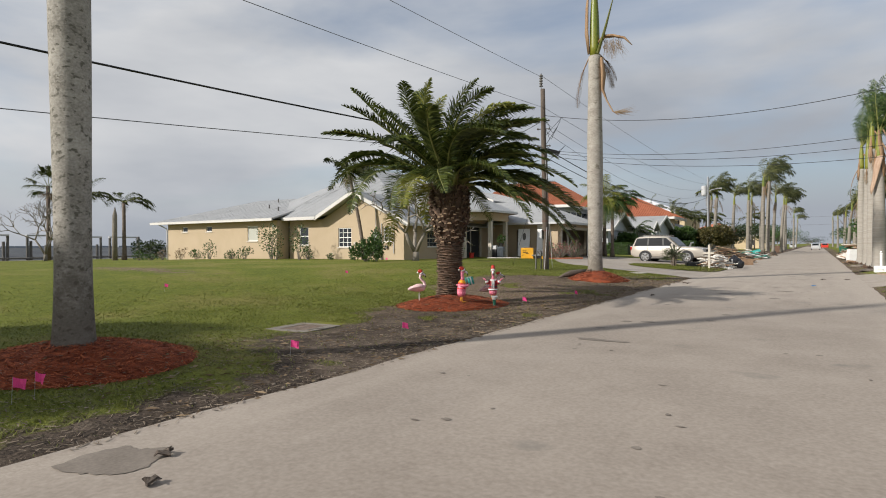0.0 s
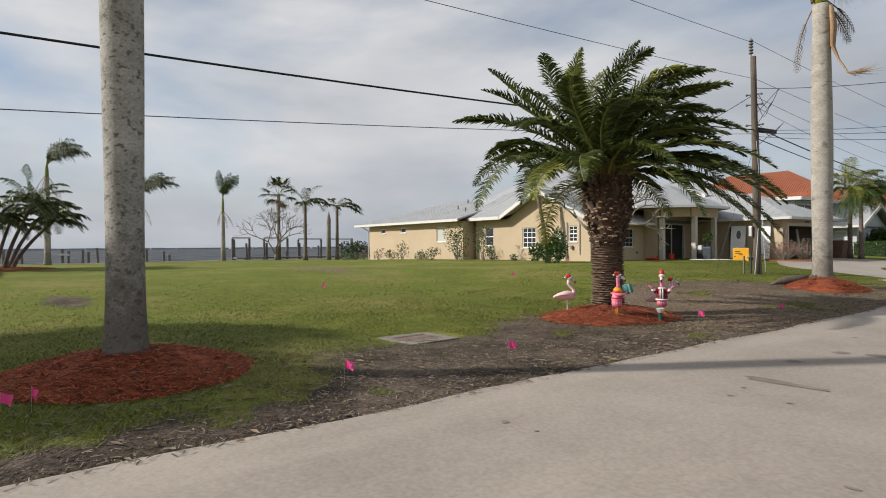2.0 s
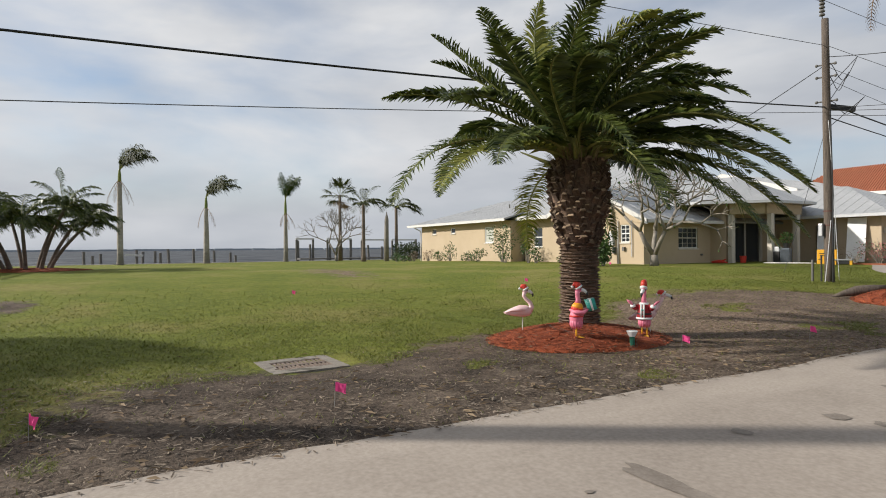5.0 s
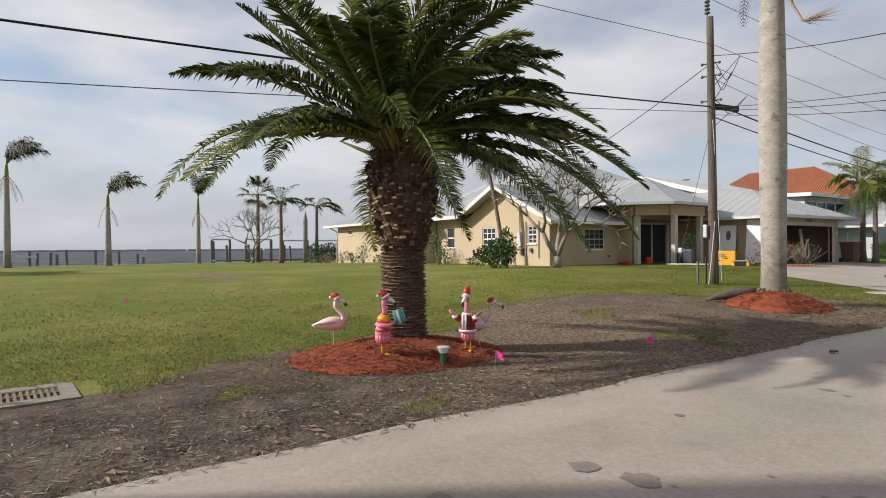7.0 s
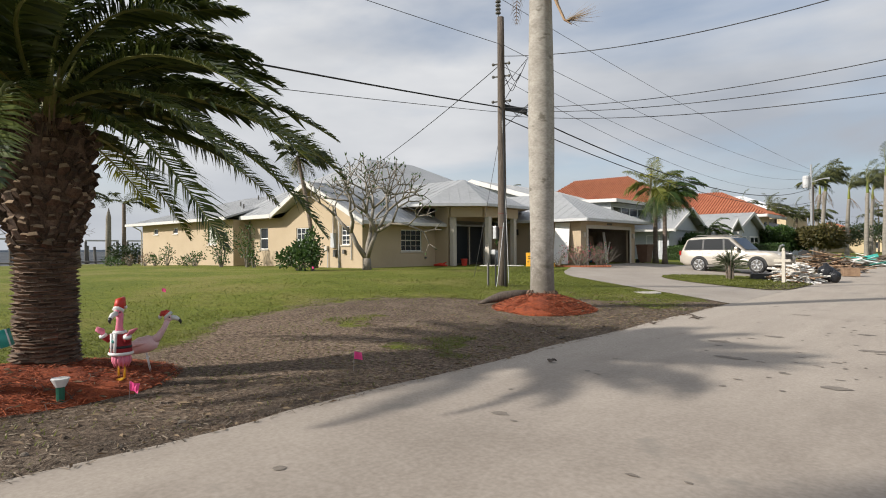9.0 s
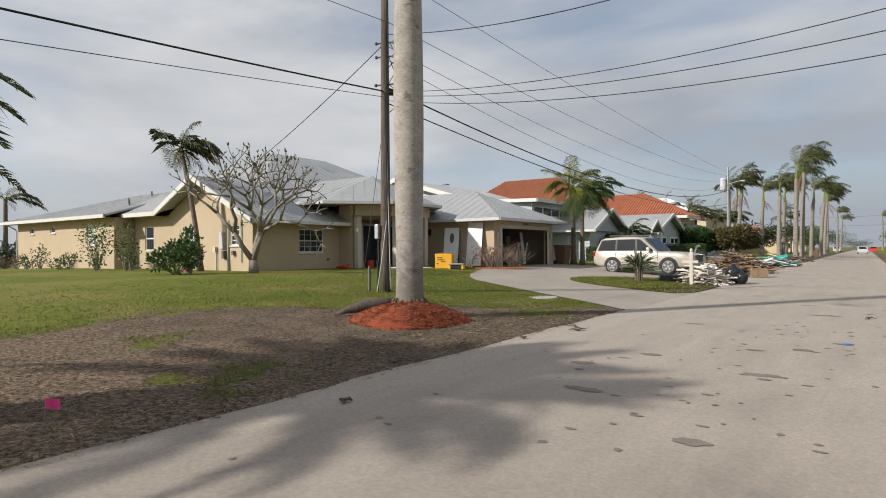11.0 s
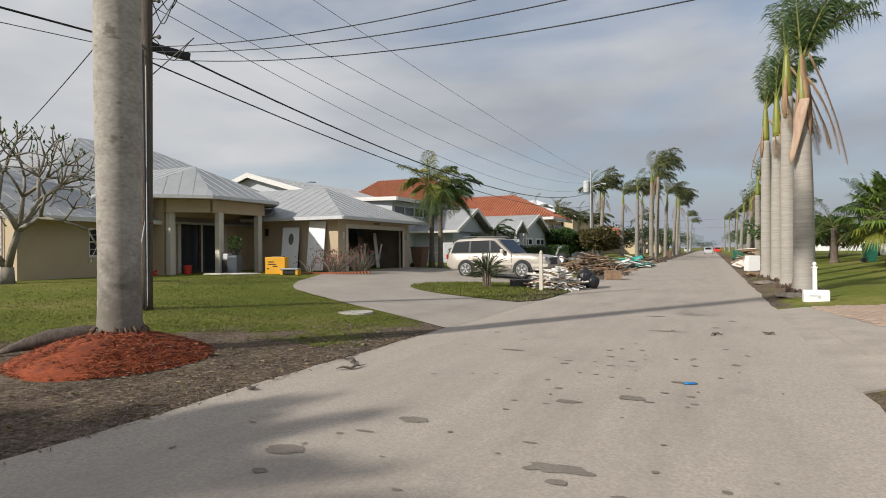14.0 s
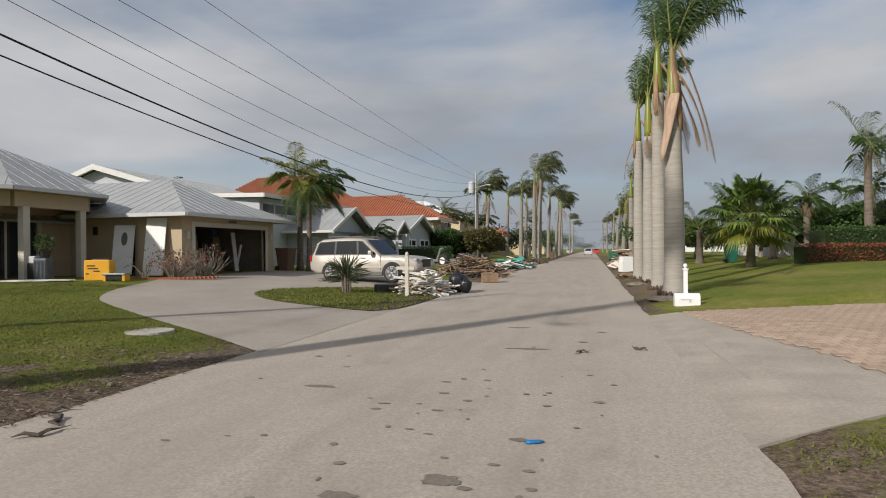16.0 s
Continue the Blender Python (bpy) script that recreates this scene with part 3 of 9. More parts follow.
def road_material():
    """Worn concrete, and pale sand drifted over it where the mesh says so, in streaks along the street."""
    m = M["road"]
    nt = m.node_tree
    n, l = nt.nodes.new, nt.links.new
    bs = nt.nodes["Principled BSDF"]
    col = bs.inputs["Base Color"].links[0].from_socket
    pos = n("ShaderNodeNewGeometry").outputs["Position"]
    mp = n("ShaderNodeMapping")
    mp.inputs["Scale"].default_value = (1.6, 0.28, 1)
    l(pos, mp.inputs["Vector"])
    t = n("ShaderNodeTexNoise")
    t.inputs["Scale"].default_value, t.inputs["Detail"].default_value, t.inputs["Roughness"].default_value = 1.3, 8, 0.65
    l(mp.outputs[0], t.inputs["Vector"])
    at = n("ShaderNodeAttribute")
    at.attribute_name = "sand"
    a = n("ShaderNodeMath")
    l(t.outputs["Fac"], a.inputs[0])
    l(at.outputs["Fac"], a.inputs[1])
    mr = n("ShaderNodeMapRange")
    mr.inputs["From Min"].default_value, mr.inputs["From Max"].default_value = 0.55, 1.05
    mr.inputs["To Max"].default_value = 0.8
    l(a.outputs[0], mr.inputs["Value"])
    g2 = n("ShaderNodeTexNoise")
    g2.inputs["Scale"].default_value, g2.inputs["Detail"].default_value = 45, 4
    l(pos, g2.inputs["Vector"])
    rp = n("ShaderNodeValToRGB")
    e = rp.color_ramp.elements
    e[0].position, e[0].color = 0.35, (0.335, 0.285, 0.232, 1)
    e[1].position, e[1].color = 0.65, (0.475, 0.412, 0.342, 1)
    l(g2.outputs["Fac"], rp.inputs["Fac"])
    mc = n("ShaderNodeMix")
    mc.data_type = "RGBA"
    l(mr.outputs[0], mc.inputs["Factor"])
    l(col, mc.inputs["A"])
    l(rp.outputs["Color"], mc.inputs["B"])
    l(mc.outputs["Result"], bs.inputs["Base Color"])


road_material()
road = sheet("road", road_outline(), 0.012, M["road"], "pale sandy concrete street with damp stains", 0.8, "road", zf=lambda x, y: 0.0)
sand = [0.40 * smooth((v.co.y - 13) / 9) + 0.30 * max(smooth(1 - (v.co.x - ROAD_L) / 0.9), smooth(1 - (ROAD_R - v.co.x) / 0.9)) for v in road.data.vertices]
road.data.attributes.new("sand", "FLOAT", "POINT").data.foreach_set("value", sand)

drive_outer = curve_pts([(-4.5, 27.6), (-6.2, 28.6), (-8.6, 29.9), (-11.3, 31.6), (-13.2, 34.0), (-14.6, 36.9), (-15.75, 39.4)], 8)
drive_poly = [(p.x, p.y) for p in drive_outer] + [(-15.75, 47.6), (-13.5, 47.9), (-11, 47.4), (-8, 47.0), (-4.5, 46.2)]
sheet("driveway", drive_poly, 0.016, M["drive"], "grey concrete loop driveway in front of the garage", 0.8, "driveway")
isl = curve_pts([(-4.9, 33.3), (-6.0, 33.4), (-8.0, 34.0), (-9.3, 35.2), (-9.5, 36.8), (-8.6, 38.6), (-6.8, 40.2), (-5.3, 40.8), (-4.7, 40.2), (-4.45, 38.6), (-4.4, 36.5), (-4.5, 34.3), (-4.9, 33.3)], 6)[:-1]
island = sheet("lawn_island", [(p.x, p.y) for p in isl], 0.034, M["ground"], "small lawn island inside the driveway loop", 0.35, "lawn")
a = island.data.attributes.new("bare", "FLOAT", "POINT")
a.data.foreach_set("value", [0.55 * smooth((v.co.x + 6.2) / 1.5) + 0.1 for v in island.data.vertices])
apron = [(1.5, 24.5), (2.1, 24.9), (2.9, 25.5), (3.4, 26.5), (3.2, 28.2), (2.75, 30.2), (2.45, 32.0), (2.2, 33.7), (1.5, 33.4)]
M["apron"] = material("sandy_apron", (0.30, 0.255, 0.207), (0.43, 0.372, 0.308), 1.2, 0.92, 0.15, fine=30, coord="World")
sheet("driveway_apron", apron, 0.013, M["apron"], "cracked pale concrete apron between street and pavers", 0.5, "driveway", skirt=0.06)


def inside_poly(x, y, ol):
    c = False
    for i in range(len(ol)):
        (ax, ay), (bx, by) = ol[i], ol[i - 1]
        if (ay > y) != (by > y) and x < (bx - ax) * (y - ay) / (by - ay) + ax:
            c = not c
    return c


def build_pavers():
    th = thing("paver_driveway", (0, 0, 0), "reddish tan brick paver driveway, dusted with sand", "driveway", kind="structure")
    ol = [(2.15, 33.7), (1.95, 30.0), (2.0, 26.8), (2.5, 26.35), (3.5, 26.8), (4.4, 27.2), (9.5, 28.0), (16, 29.5), (16, 36.6), (9.5, 35.2), (6.0, 34.6)]
    base = sheet("bedding", ol, 0.004, M["drive"], "", 0.6, parent=th)
    g = Geo()
    g.box(-0.098, -0.048, 0, 0.098, 0.048, 0.014)
    me = None
    rest, count = Geo(), 0
    r = random.Random(3)
    for i in range(46):
        for j in range(90):
            x, y = 1.9 + 0.2 * j * 1.02 + (0.1 if i % 2 else 0), 26.3 + 0.21 * i
            if x > 11 or not inside_poly(x, y, ol) or (x < 4.3 and inside_poly(x - 0.12, y, apron)):
                continue
            z = height(x, y) + 0.008 + r.uniform(0, 0.003)
            if count < 300 and x < 4.6 and y < 31.5:
                if me is None:
                    b = part("paver", g, M["paver"], th)
                    me = b.data
                else:
                    b = new("paver", me)
                    b.parent = th
                b.matrix_basis = pose(x, y, z, 0, 0, r.uniform(-1.5, 1.5)) @ Matrix.Diagonal((1, 2.1, 1, 1))
                count += 1
            else:
                rest.box(x - 0.098, y - 0.1, z - 0.01, x + 0.098, y + 0.1, z + 0.014)
    ob = part("paver_field", rest, M["paver"], th)
    ob["kind"] = "stuff"


build_pavers()


def stain(x, y, rx, ry, seed):
    """A damp patch: a ragged flat film on the street."""
    r = random.Random(seed)
    n = 44 if rx > 0.1 else 9
    pts = []
    for i in range(n):
        a = 2 * math.pi * i / n
        k = 1 + 0.45 * noise.noise((math.cos(a) * 1.4, math.sin(a) * 1.4, seed * 3.7)) + 0.2 * noise.noise((math.cos(a) * 5, math.sin(a) * 5, seed * 1.7))
        pts.append((x + rx * k * math.cos(a), y + ry * k * math.sin(a)))
    g = Geo()
    g.face([(px_, py_, 0.0165 + 0.0004 * (seed % 5)) for px_, py_ in pts])
    part("damp_stain", g, M["wet"], stains)


stains = thing("damp_stains", (0, 0, 0), "dark damp stains dried onto the pale street", "stain", kind="structure")
for k, (x, y, rx, ry) in enumerate([(-4.12, 2.25, 0.30, 0.32), (-2.8, 9.05, 0.42, 0.10), (-3.26, 10.41, 0.09, 0.08), (-3.1, 11.5, 0.10, 0.09), (-2.73, 11.62, 0.14, 0.10), (-1.75, 12.4, 0.10, 0.08), (-1.6, 13.6, 0.10, 0.08), (-2.3, 19.4, 0.20, 0.10), (-0.97, 18.22, 0.12, 0.09), (-0.84, 21.19, 0.22, 0.09), (-2.88, 20.76, 0.16, 0.10), (-2.75, 20.35, 0.07, 0.05), (-0.81, 20.94, 0.08, 0.05), (-2.32, 21.85, 0.13, 0.08), (-2.55, 21.4, 0.10, 0.03), (-0.23, 24.3, 0.08, 0.05), (-0.63, 23.38, 0.14, 0.10), (-1.2, 23.0, 0.12, 0.06), (0.4, 25.6, 0.06, 0.04), (-2.6, 25.7, 0.16, 0.06), (-0.6, 28.6, 0.3, 0.06), (-1.0, 31.0, 0.2, 0.06), (0.2, 29.4, 0.09, 0.05), (0.5, 30.6, 0.08, 0.05), (-3.1, 15.2, 0.08, 0.06)]):
    stain(x, y, rx, ry, k + 1)
rg = random.Random(21)
for k in range(85):
    stain(rg.uniform(-3.8, 1.1), rg.uniform(3, 33), rg.uniform(0.015, 0.05), rg.uniform(0.012, 0.04), 40 + k)
for k in range(60):
    stain(rg.gauss(-0.9, 0.6), rg.uniform(18, 27), rg.uniform(0.012, 0.07), rg.uniform(0.012, 0.04), 130 + k)


def build_water():
    g = Geo()
    g.face([(-4600, -3500, -1.1), (SEA_X + 0.4, -3500, -1.1), (SEA_X + 0.4, 4000, -1.1), (-4600, 4000, -1.1)])
    tagged(part("water", g, M["water"]), "grey choppy estuary water behind the lawn", "water", kind="structure")
    g = Geo()
    g.box(SEA_X - 0.25, -90, -2.5, SEA_X + 0.35, 120, 0.24)
    tagged(part("seawall", g, M["concrete"]), "low concrete seawall at the lawn's far edge", "seawall", kind="structure")
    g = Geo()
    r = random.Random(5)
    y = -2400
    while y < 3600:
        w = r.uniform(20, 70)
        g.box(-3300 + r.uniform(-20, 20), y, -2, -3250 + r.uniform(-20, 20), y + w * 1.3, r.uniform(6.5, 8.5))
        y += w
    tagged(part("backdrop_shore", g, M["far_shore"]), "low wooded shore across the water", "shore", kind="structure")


# the distance haze over the wooded shore is put into this pale bluish colour
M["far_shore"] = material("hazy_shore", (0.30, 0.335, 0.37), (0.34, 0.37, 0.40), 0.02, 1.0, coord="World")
build_water()


def grass_blades():
    """Short blades on the near lawn and tufts at the verge."""
    r = np.random.RandomState(4)
    vs, fs = [], []
    vd, fd = [], []
    n = 0
    for _ in range(400000):
        x = ROAD_L - 0.05 - abs(r.normal(0, 5.0)) if r.rand() < 0.78 else ROAD_R + 0.1 + abs(r.normal(0, 2.5))
        y = r.uniform(0.3, 36)
        if x < -20 or x > 9 or (x > 0 and (y < 19 or 24.25 + 0.7 * (x - 1.5) < y < 34.9)) or (x > 0 and y > 33 and r.rand() < 0.3):
            continue
        if x > 0:
            y = y + (12 if y > 33 else 0)
        if x < 0 and y > 27.0 and inside_poly(x, y, drive_poly):
            continue
        b = bareness(x, y) + 0.25 * noise.noise((x * 1.5, y * 1.5, 8))
        dry = r.rand() < 0.1 + 0.72 * (b > 0.62)
        if b > 0.62 and r.rand() < (0.86 if y < 10.5 else 0.66):
            continue
        if any(math.hypot(x - mx, y - my) < mr for mx, my, mr in ((-7.45, 3.6, 1.36), (-7.75, 12.72, 1.42), (-7.15, 22.55, 1.12))) or (-8.85 < x < -7.5 and 7.6 < y < 9.0):
            continue
        h = r.uniform(0.012, 0.034) * (0.6 if dry else 0.75 + 0.7 * clamp(0.5 + 1.4 * noise.noise((x * 0.9, y * 0.9, 2))))
        z = height(x, y) + 0.003
        a, w, ln = r.uniform(0, 6.28), r.uniform(0.003, 0.007) * (0.6 if dry else 1 + abs(x + 4.65) / 9), r.uniform(0.7, 2.6) * h * (1.5 if dry else 1)
        dx, dy = math.cos(a), math.sin(a)
        tri = [(x - dy * w, y + dx * w, z), (x + dy * w, y - dx * w, z), (x + dx * ln, y + dy * ln, z + h * (0.5 if dry else 1))]
        (vd if dry else vs).extend(tri)
    isle = [(p.x, p.y) for p in isl]
    for _ in range(26000):
        x, y = r.uniform(-9.6, -4.4), r.uniform(33.2, 40.9)
        if not inside_poly(x, y, isle):
            continue
        dry = r.rand() < 0.12 + 0.5 * smooth((x + 6.4) / 1.5)
        h, z, a = r.uniform(0.03, 0.075), height(x, y) + 0.03, r.uniform(0, 6.28)
        dx, dy, w = math.cos(a), math.sin(a), r.uniform(0.008, 0.016)
        (vd if dry else vs).extend([(x - dy * w, y + dx * w, z), (x + dy * w, y - dx * w, z), (x + dx * h * 0.8, y + dy * h * 0.8, z + h * (0.5 if dry else 1))])
    for nm, vv, mt, lab in (("grass", vs, "grass_blade", "short green lawn blades"), ("straw_litter", vd, "straw", "dry straw and dead grass on the bare verge")):
        g = Geo()
        g.v = vv
        g.f = [(i, i + 1, i + 2) for i in range(0, len(vv), 3)]
        tagged(part(nm, g, M[mt]), lab, "grass", kind="stuff")


grass_blades()


# ---- palms ----
WIND = Vector((0.78, 0.62, 0.0))


def frond_path(base, d, length, n, droop, wind):
    p, d = Vector(base), Vector(d).normalized()
    pts = [p.copy()]
    for i in range(n):
        t = (i + 1) / n
        d = (d + Vector((0, 0, -1)) * droop * (0.4 + t) / n + WIND * wind * (0.3 + t) / n).normalized()
        p = p + d * (length / n)
        pts.append(p.copy())
    return pts


def frond(leaf, base, d, length, droop=1.2, wind=0.0, pairs=38, lw=0.022, ll=0.34, start=0.14, vee=0.5, r=random, rad=0.02, hang=0.25):
    """A pinnate frond: a tapering stalk with leaflets in a shallow V."""
    pts = frond_path(base, d, length, 12, droop, wind)
    leaf.tube(pts, [rad * (1 - 0.85 * i / 12) for i in range(13)], 4, mi=1, caps=False)
    for i in range(pairs):
        t = start + (1 - start) * (i + 0.5) / pairs
        f = t * 12
        k = min(int(f), 11)
        p = pts[k].lerp(pts[k + 1], f - k)
        tan = (pts[k + 1] - pts[k]).normalized()
        side = tan.cross(Vector((0, 0, 1)))
        side = side.normalized() if side.length > 0.05 else Vector((1, 0, 0))
        up = side.cross(tan).normalized()
        prof = math.sin(math.pi * min(1, 0.12 + 0.88 * t)) ** 0.55 if t > 0.5 else 0.55 + 0.9 * t
        for s in (-1, 1):
            L = ll * min(1, prof) * r.uniform(0.85, 1.1)
            dirn = (side * s * r.uniform(0.75, 1.0) + up * vee * (r.uniform(-0.9, 1.5) if vee > 0.65 else r.uniform(0.2, 1.2)) + tan * r.uniform(0.5, 0.9) + WIND * wind * 0.35).normalized()
            tip = p + dirn * L + Vector((0, 0, -hang * L * r.uniform(0.5, 1.5)))
            mid = p + dirn * L * 0.5
            w = tan * lw * 0.5
            leaf.face([p - w * 0.6, p + w * 0.6, mid + w, tip, mid - w])


def royal_palm(x, y, h, r0, r1, shaft=1.6, fronds=11, flen=3.0, seed=1, label="royal palm with smooth grey ringed trunk and torn crown", group="", mode="wind", lean=(0, 0), sides=28, z=None, pairs=34, extra=None, bark="royal", leaf="frond", flare=(0.42, 0.35), swell=0.03):
    r = random.Random(seed)
    z0 = (height(x, y) if z is None else z) - 0.05
    th = thing("royal_palm", (x, y, z0), label, "palm tree", group)
    g = Geo()
    n = 44
    pts, rad = [], []
    for i in range(n + 1):
        t = i / n
        bulge = r0 * (1.0 + flare[0] * math.exp(-t * h / flare[1])) * (1 - t) + r1 * t + swell * math.sin(math.pi * min(1, t * (1.25 if swell < 0.04 else 1.0))) ** (1 if swell < 0.04 else 1.6) * (r0 / 0.3)
        pts.append((lean[0] * t * t, lean[1] * t * t, h * t))
        rad.append(bulge)
    g.tube(pts, rad, sides)
    part("trunk", g, M[bark], th, smooth=True)
    top = Vector(pts[-1])
    if sides > 20:
        # rough root collar at the foot
        g = Geo()
        for k in range(150):
            a = r.uniform(0, 6.28)
            R = r0 * (1.24 if extra is torn_sheath else 1.56) + 0.005
            b = Vector((R * math.cos(a), R * math.sin(a), (0.26 if extra is torn_sheath else 0.0) + r.uniform(0.02, 0.20)))
            e = b + Vector((math.cos(a) * 0.05, math.sin(a) * 0.05, -0.12))
            g.tube([b * 0.97, b.lerp(e, 0.5) + Vector((math.cos(a), math.sin(a), 0)) * 0.012, e], [0.02, 0.022, 0.012], 5)
        part("root_collar", g, M["boot"], th)["kind"] = "stuff"
    g = Geo()
    sh = [top + Vector((0, 0, shaft * i / 8)) for i in range(9)]
    g.tube(sh, [r1 * (0.80 + 0.14 * math.sin(i / 8 * 2.4) - 0.55 * (i / 8) ** 1.6) for i in range(9)], 14)
    part("crownshaft", g, M["shaft"], th, smooth=True)
    tip = sh[-1]
    for k in range(fronds):
        lf = Geo()
        a = 2.4 * k + r.uniform(-0.3, 0.3)
        el = r.uniform(0.25, 1.3)
        d = Vector((math.cos(a) * math.cos(el), math.sin(a) * math.cos(el), math.sin(el)))
        w = 0.0
        if mode == "wind":
            d = (d * 0.5 + WIND * 0.30 + Vector((0, 0, 0.60))).normalized()
            w = r.uniform(1.0, 2.2)
        elif mode == "gale":
            d = (d * 0.30 + WIND * 0.40 + Vector((0, 0, 0.70))).normalized()
            w = r.uniform(1.6, 3.0)
        elif mode == "breeze":
            d = (d * 0.42 + WIND * 0.22 + Vector((0, 0, 0.75))).normalized()
            w = r.uniform(0.2, 0.75)
        frond(lf, tip - Vector((0, 0, 0.15)), d, flen * r.uniform(0.8, 1.15), r.uniform(*{"breeze": (0.7, 1.3), "gale": (0.5, 1.5)}.get(mode, (1.1, 2.4))), w, pairs, 1.7 / pairs, flen * 0.25, 0.12, 0.7, r, 0.035, 0.55)
        part("frond", lf, [M[leaf], M["rachis"]], th)
    for k in range(2 + seed % 3):
        a = r.uniform(0, 6.28)
        dr = Geo()
        frond(dr, top + Vector((0.1 * math.cos(a), 0.1 * math.sin(a), 0.15)), (math.cos(a) * 0.6 + 0.2, math.sin(a) * 0.6 + 0.15, -0.55), flen * r.uniform(0.4, 0.75), 1.6, 0.3, 18, 0.03, flen * 0.09, 0.3, 0.1, r, 0.03, 0.8)
        part("dead_frond", dr, [M["dry"], M["sheath"]], th, "brown broken frond hanging from the crown")
    if extra:
        extra(th, top, r1)
    return th


def peeled_shaft(th, top, r1):
    """Dry orange leaf bases and a broken frond that hang round the crownshaft."""
    r = random.Random(int(top.z * 100))
    for k in range(1 + int(top.z * 10) % 2):
        a = r.uniform(-2.6, -0.6)
        c, s = math.cos(a), math.sin(a)
        g = Geo()
        g.tube([top + Vector((c * r1 * q, s * r1 * q, z)) for q, z in ((0.65, 0.8), (0.85, 0.4), (1.05, 0.05), (1.15, -0.35), (1.3, -0.75))], [0.03, 0.06, 0.09, 0.11, 0.05], 7, squash=0.35)
        part("dry_sheath", g, M["sheath"], th, "peeling orange-brown leaf base", smooth=True)
    g = Geo()
    frond(g, top + Vector((0.1, -0.1, 1.0)), (0.34, -0.2, -0.55), 2.6, 2.6, 0.5, 80, 0.018, 0.22, 0.1, 0.1, r, 0.04, 1.3)
    part("dead_frond", g, [M["dry"], M["sheath"]], th, "long brown dead frond hanging down")


def large_peel(th, top, r1):
    """A broad pinkish-tan sheath folded down the trunk and a long brown frond blown out beside it."""
    r = random.Random(4)
    g = Geo()
    g.tube([top + Vector(p) for p in ((0.10, -0.12, 0.35), (0.02, -0.24, 0.30), (-0.10, -0.30, -0.2), (-0.20, -0.32, -0.8), (-0.33, -0.32, -1.4), (-0.36, -0.30, -1.65))], [0.08, 0.16, 0.18, 0.13, 0.10, 0.02], 10, squash=0.35)
    part("dry_sheath", g, M["peel"], th, "broad pinkish-tan sheath hanging off the trunk", smooth=True)
    g = Geo()
    g.tube([top + Vector((0.05 + 0.10 * math.cos(q), -0.16 + 0.05 * math.sin(q), z)) for q, z in ((0, 0.1), (1, 0.6), (2, 1.2), (2.5, 1.7))], [0.12, 0.14, 0.12, 0.05], 9, squash=0.5)
    part("dry_sheath", g, M["sheath"], th, "orange-brown flush on the crownshaft", smooth=True)
    for L, w, b in ((3.6, 0.45, (0.16, -0.1, 1.7)), (1.8, 0.8, (0.2, 0.0, 0.5))):
        g = Geo()
        frond(g, top + Vector(b), (0.30, -0.10, -0.75), L, 1.5, w * 0.5, 130, 0.022, 0.26, 0.04, 0.1, r, 0.03, 1.1)
        part("dead_frond", g, [M["dry"], M["sheath"]], th, "long brown dead frond blown out beside the trunk")
    peeled_shaft(th, top, r1)


def torn_sheath(th, top, r1):
    """The peeled leaf sheath and the stalk that hangs from the palm in front of the house."""
    g = Geo()
    g.tube([top + Vector(p) for p in ((0.12, 0, 0.45), (0.35, 0.05, 0.72), (0.75, 0.0, 0.66), (1.2, -0.15, 0.45), (1.5, -0.25, 0.1))], [0.10, 0.17, 0.14, 0.11, 0.03], 8, squash=0.4)
    g.tube([top + Vector(p) for p in ((-0.2, -0.1, 0.1), (-0.27, -0.15, 0.9), (-0.25, -0.15, 1.9), (-0.2, -0.1, 2.6))], [0.1, 0.16, 0.13, 0.05], 8, squash=0.35)
    part("torn_sheath", g, M["sheath"], th, "peeled tan leaf sheath sticking out sideways", smooth=True)
    g = Geo()
    g.tube([top + Vector(p) for p in ((0.27, 0, -0.1), (0.34, 0, -0.7), (0.32, -0.02, -1.35), (0.5, -0.1, -1.8), (0.8, -0.3, -2.3), (1.05, -0.45, -2.5))], [0.10, 0.17, 0.12, 0.06, 0.05, 0.02], 8, squash=0.5)
    part("hanging_sheath", g, M["sheath"], th, "orange-brown dead leaf base hanging down", smooth=True)
    g = Geo()
    r = random.Random(5)
    for k in range(60):
        b = top + Vector((0.85 + 0.01 * k * 0.3, -0.32 - 0.004 * k, -2.33 - 0.002 * k))
        e = b + Vector((r.uniform(0.3, 0.9), r.uniform(-0.5, 0.05), r.uniform(-0.25, 0.12)))
        g.face([b, b + Vector((0, 0, 0.012)), e])
    for k in range(120):
        b = top + Vector((r.uniform(0.3, 1.0), r.uniform(-0.1, 0.1), r.uniform(0.2, 0.6)))
        e = b + Vector((r.uniform(-0.1, 0.5), r.uniform(-0.3, 0.2), r.uniform(-0.75, -0.3)))
        g.face([b, b + Vector((0.012, 0, 0)), e])
    part("dry_fibre", g, M["dry"], th)["kind"] = "stuff"
    g = Geo()
    g.tube([top + Vector(p) for p in ((0.15, -0.1, 0.05), (0.5, -0.2, 1.0), (0.85, -0.3, 2.1))], [0.09, 0.07, 0.02], 7, squash=0.5)
    part("broken_stalk", g, M["rachis"], th, "green snapped frond stalk")


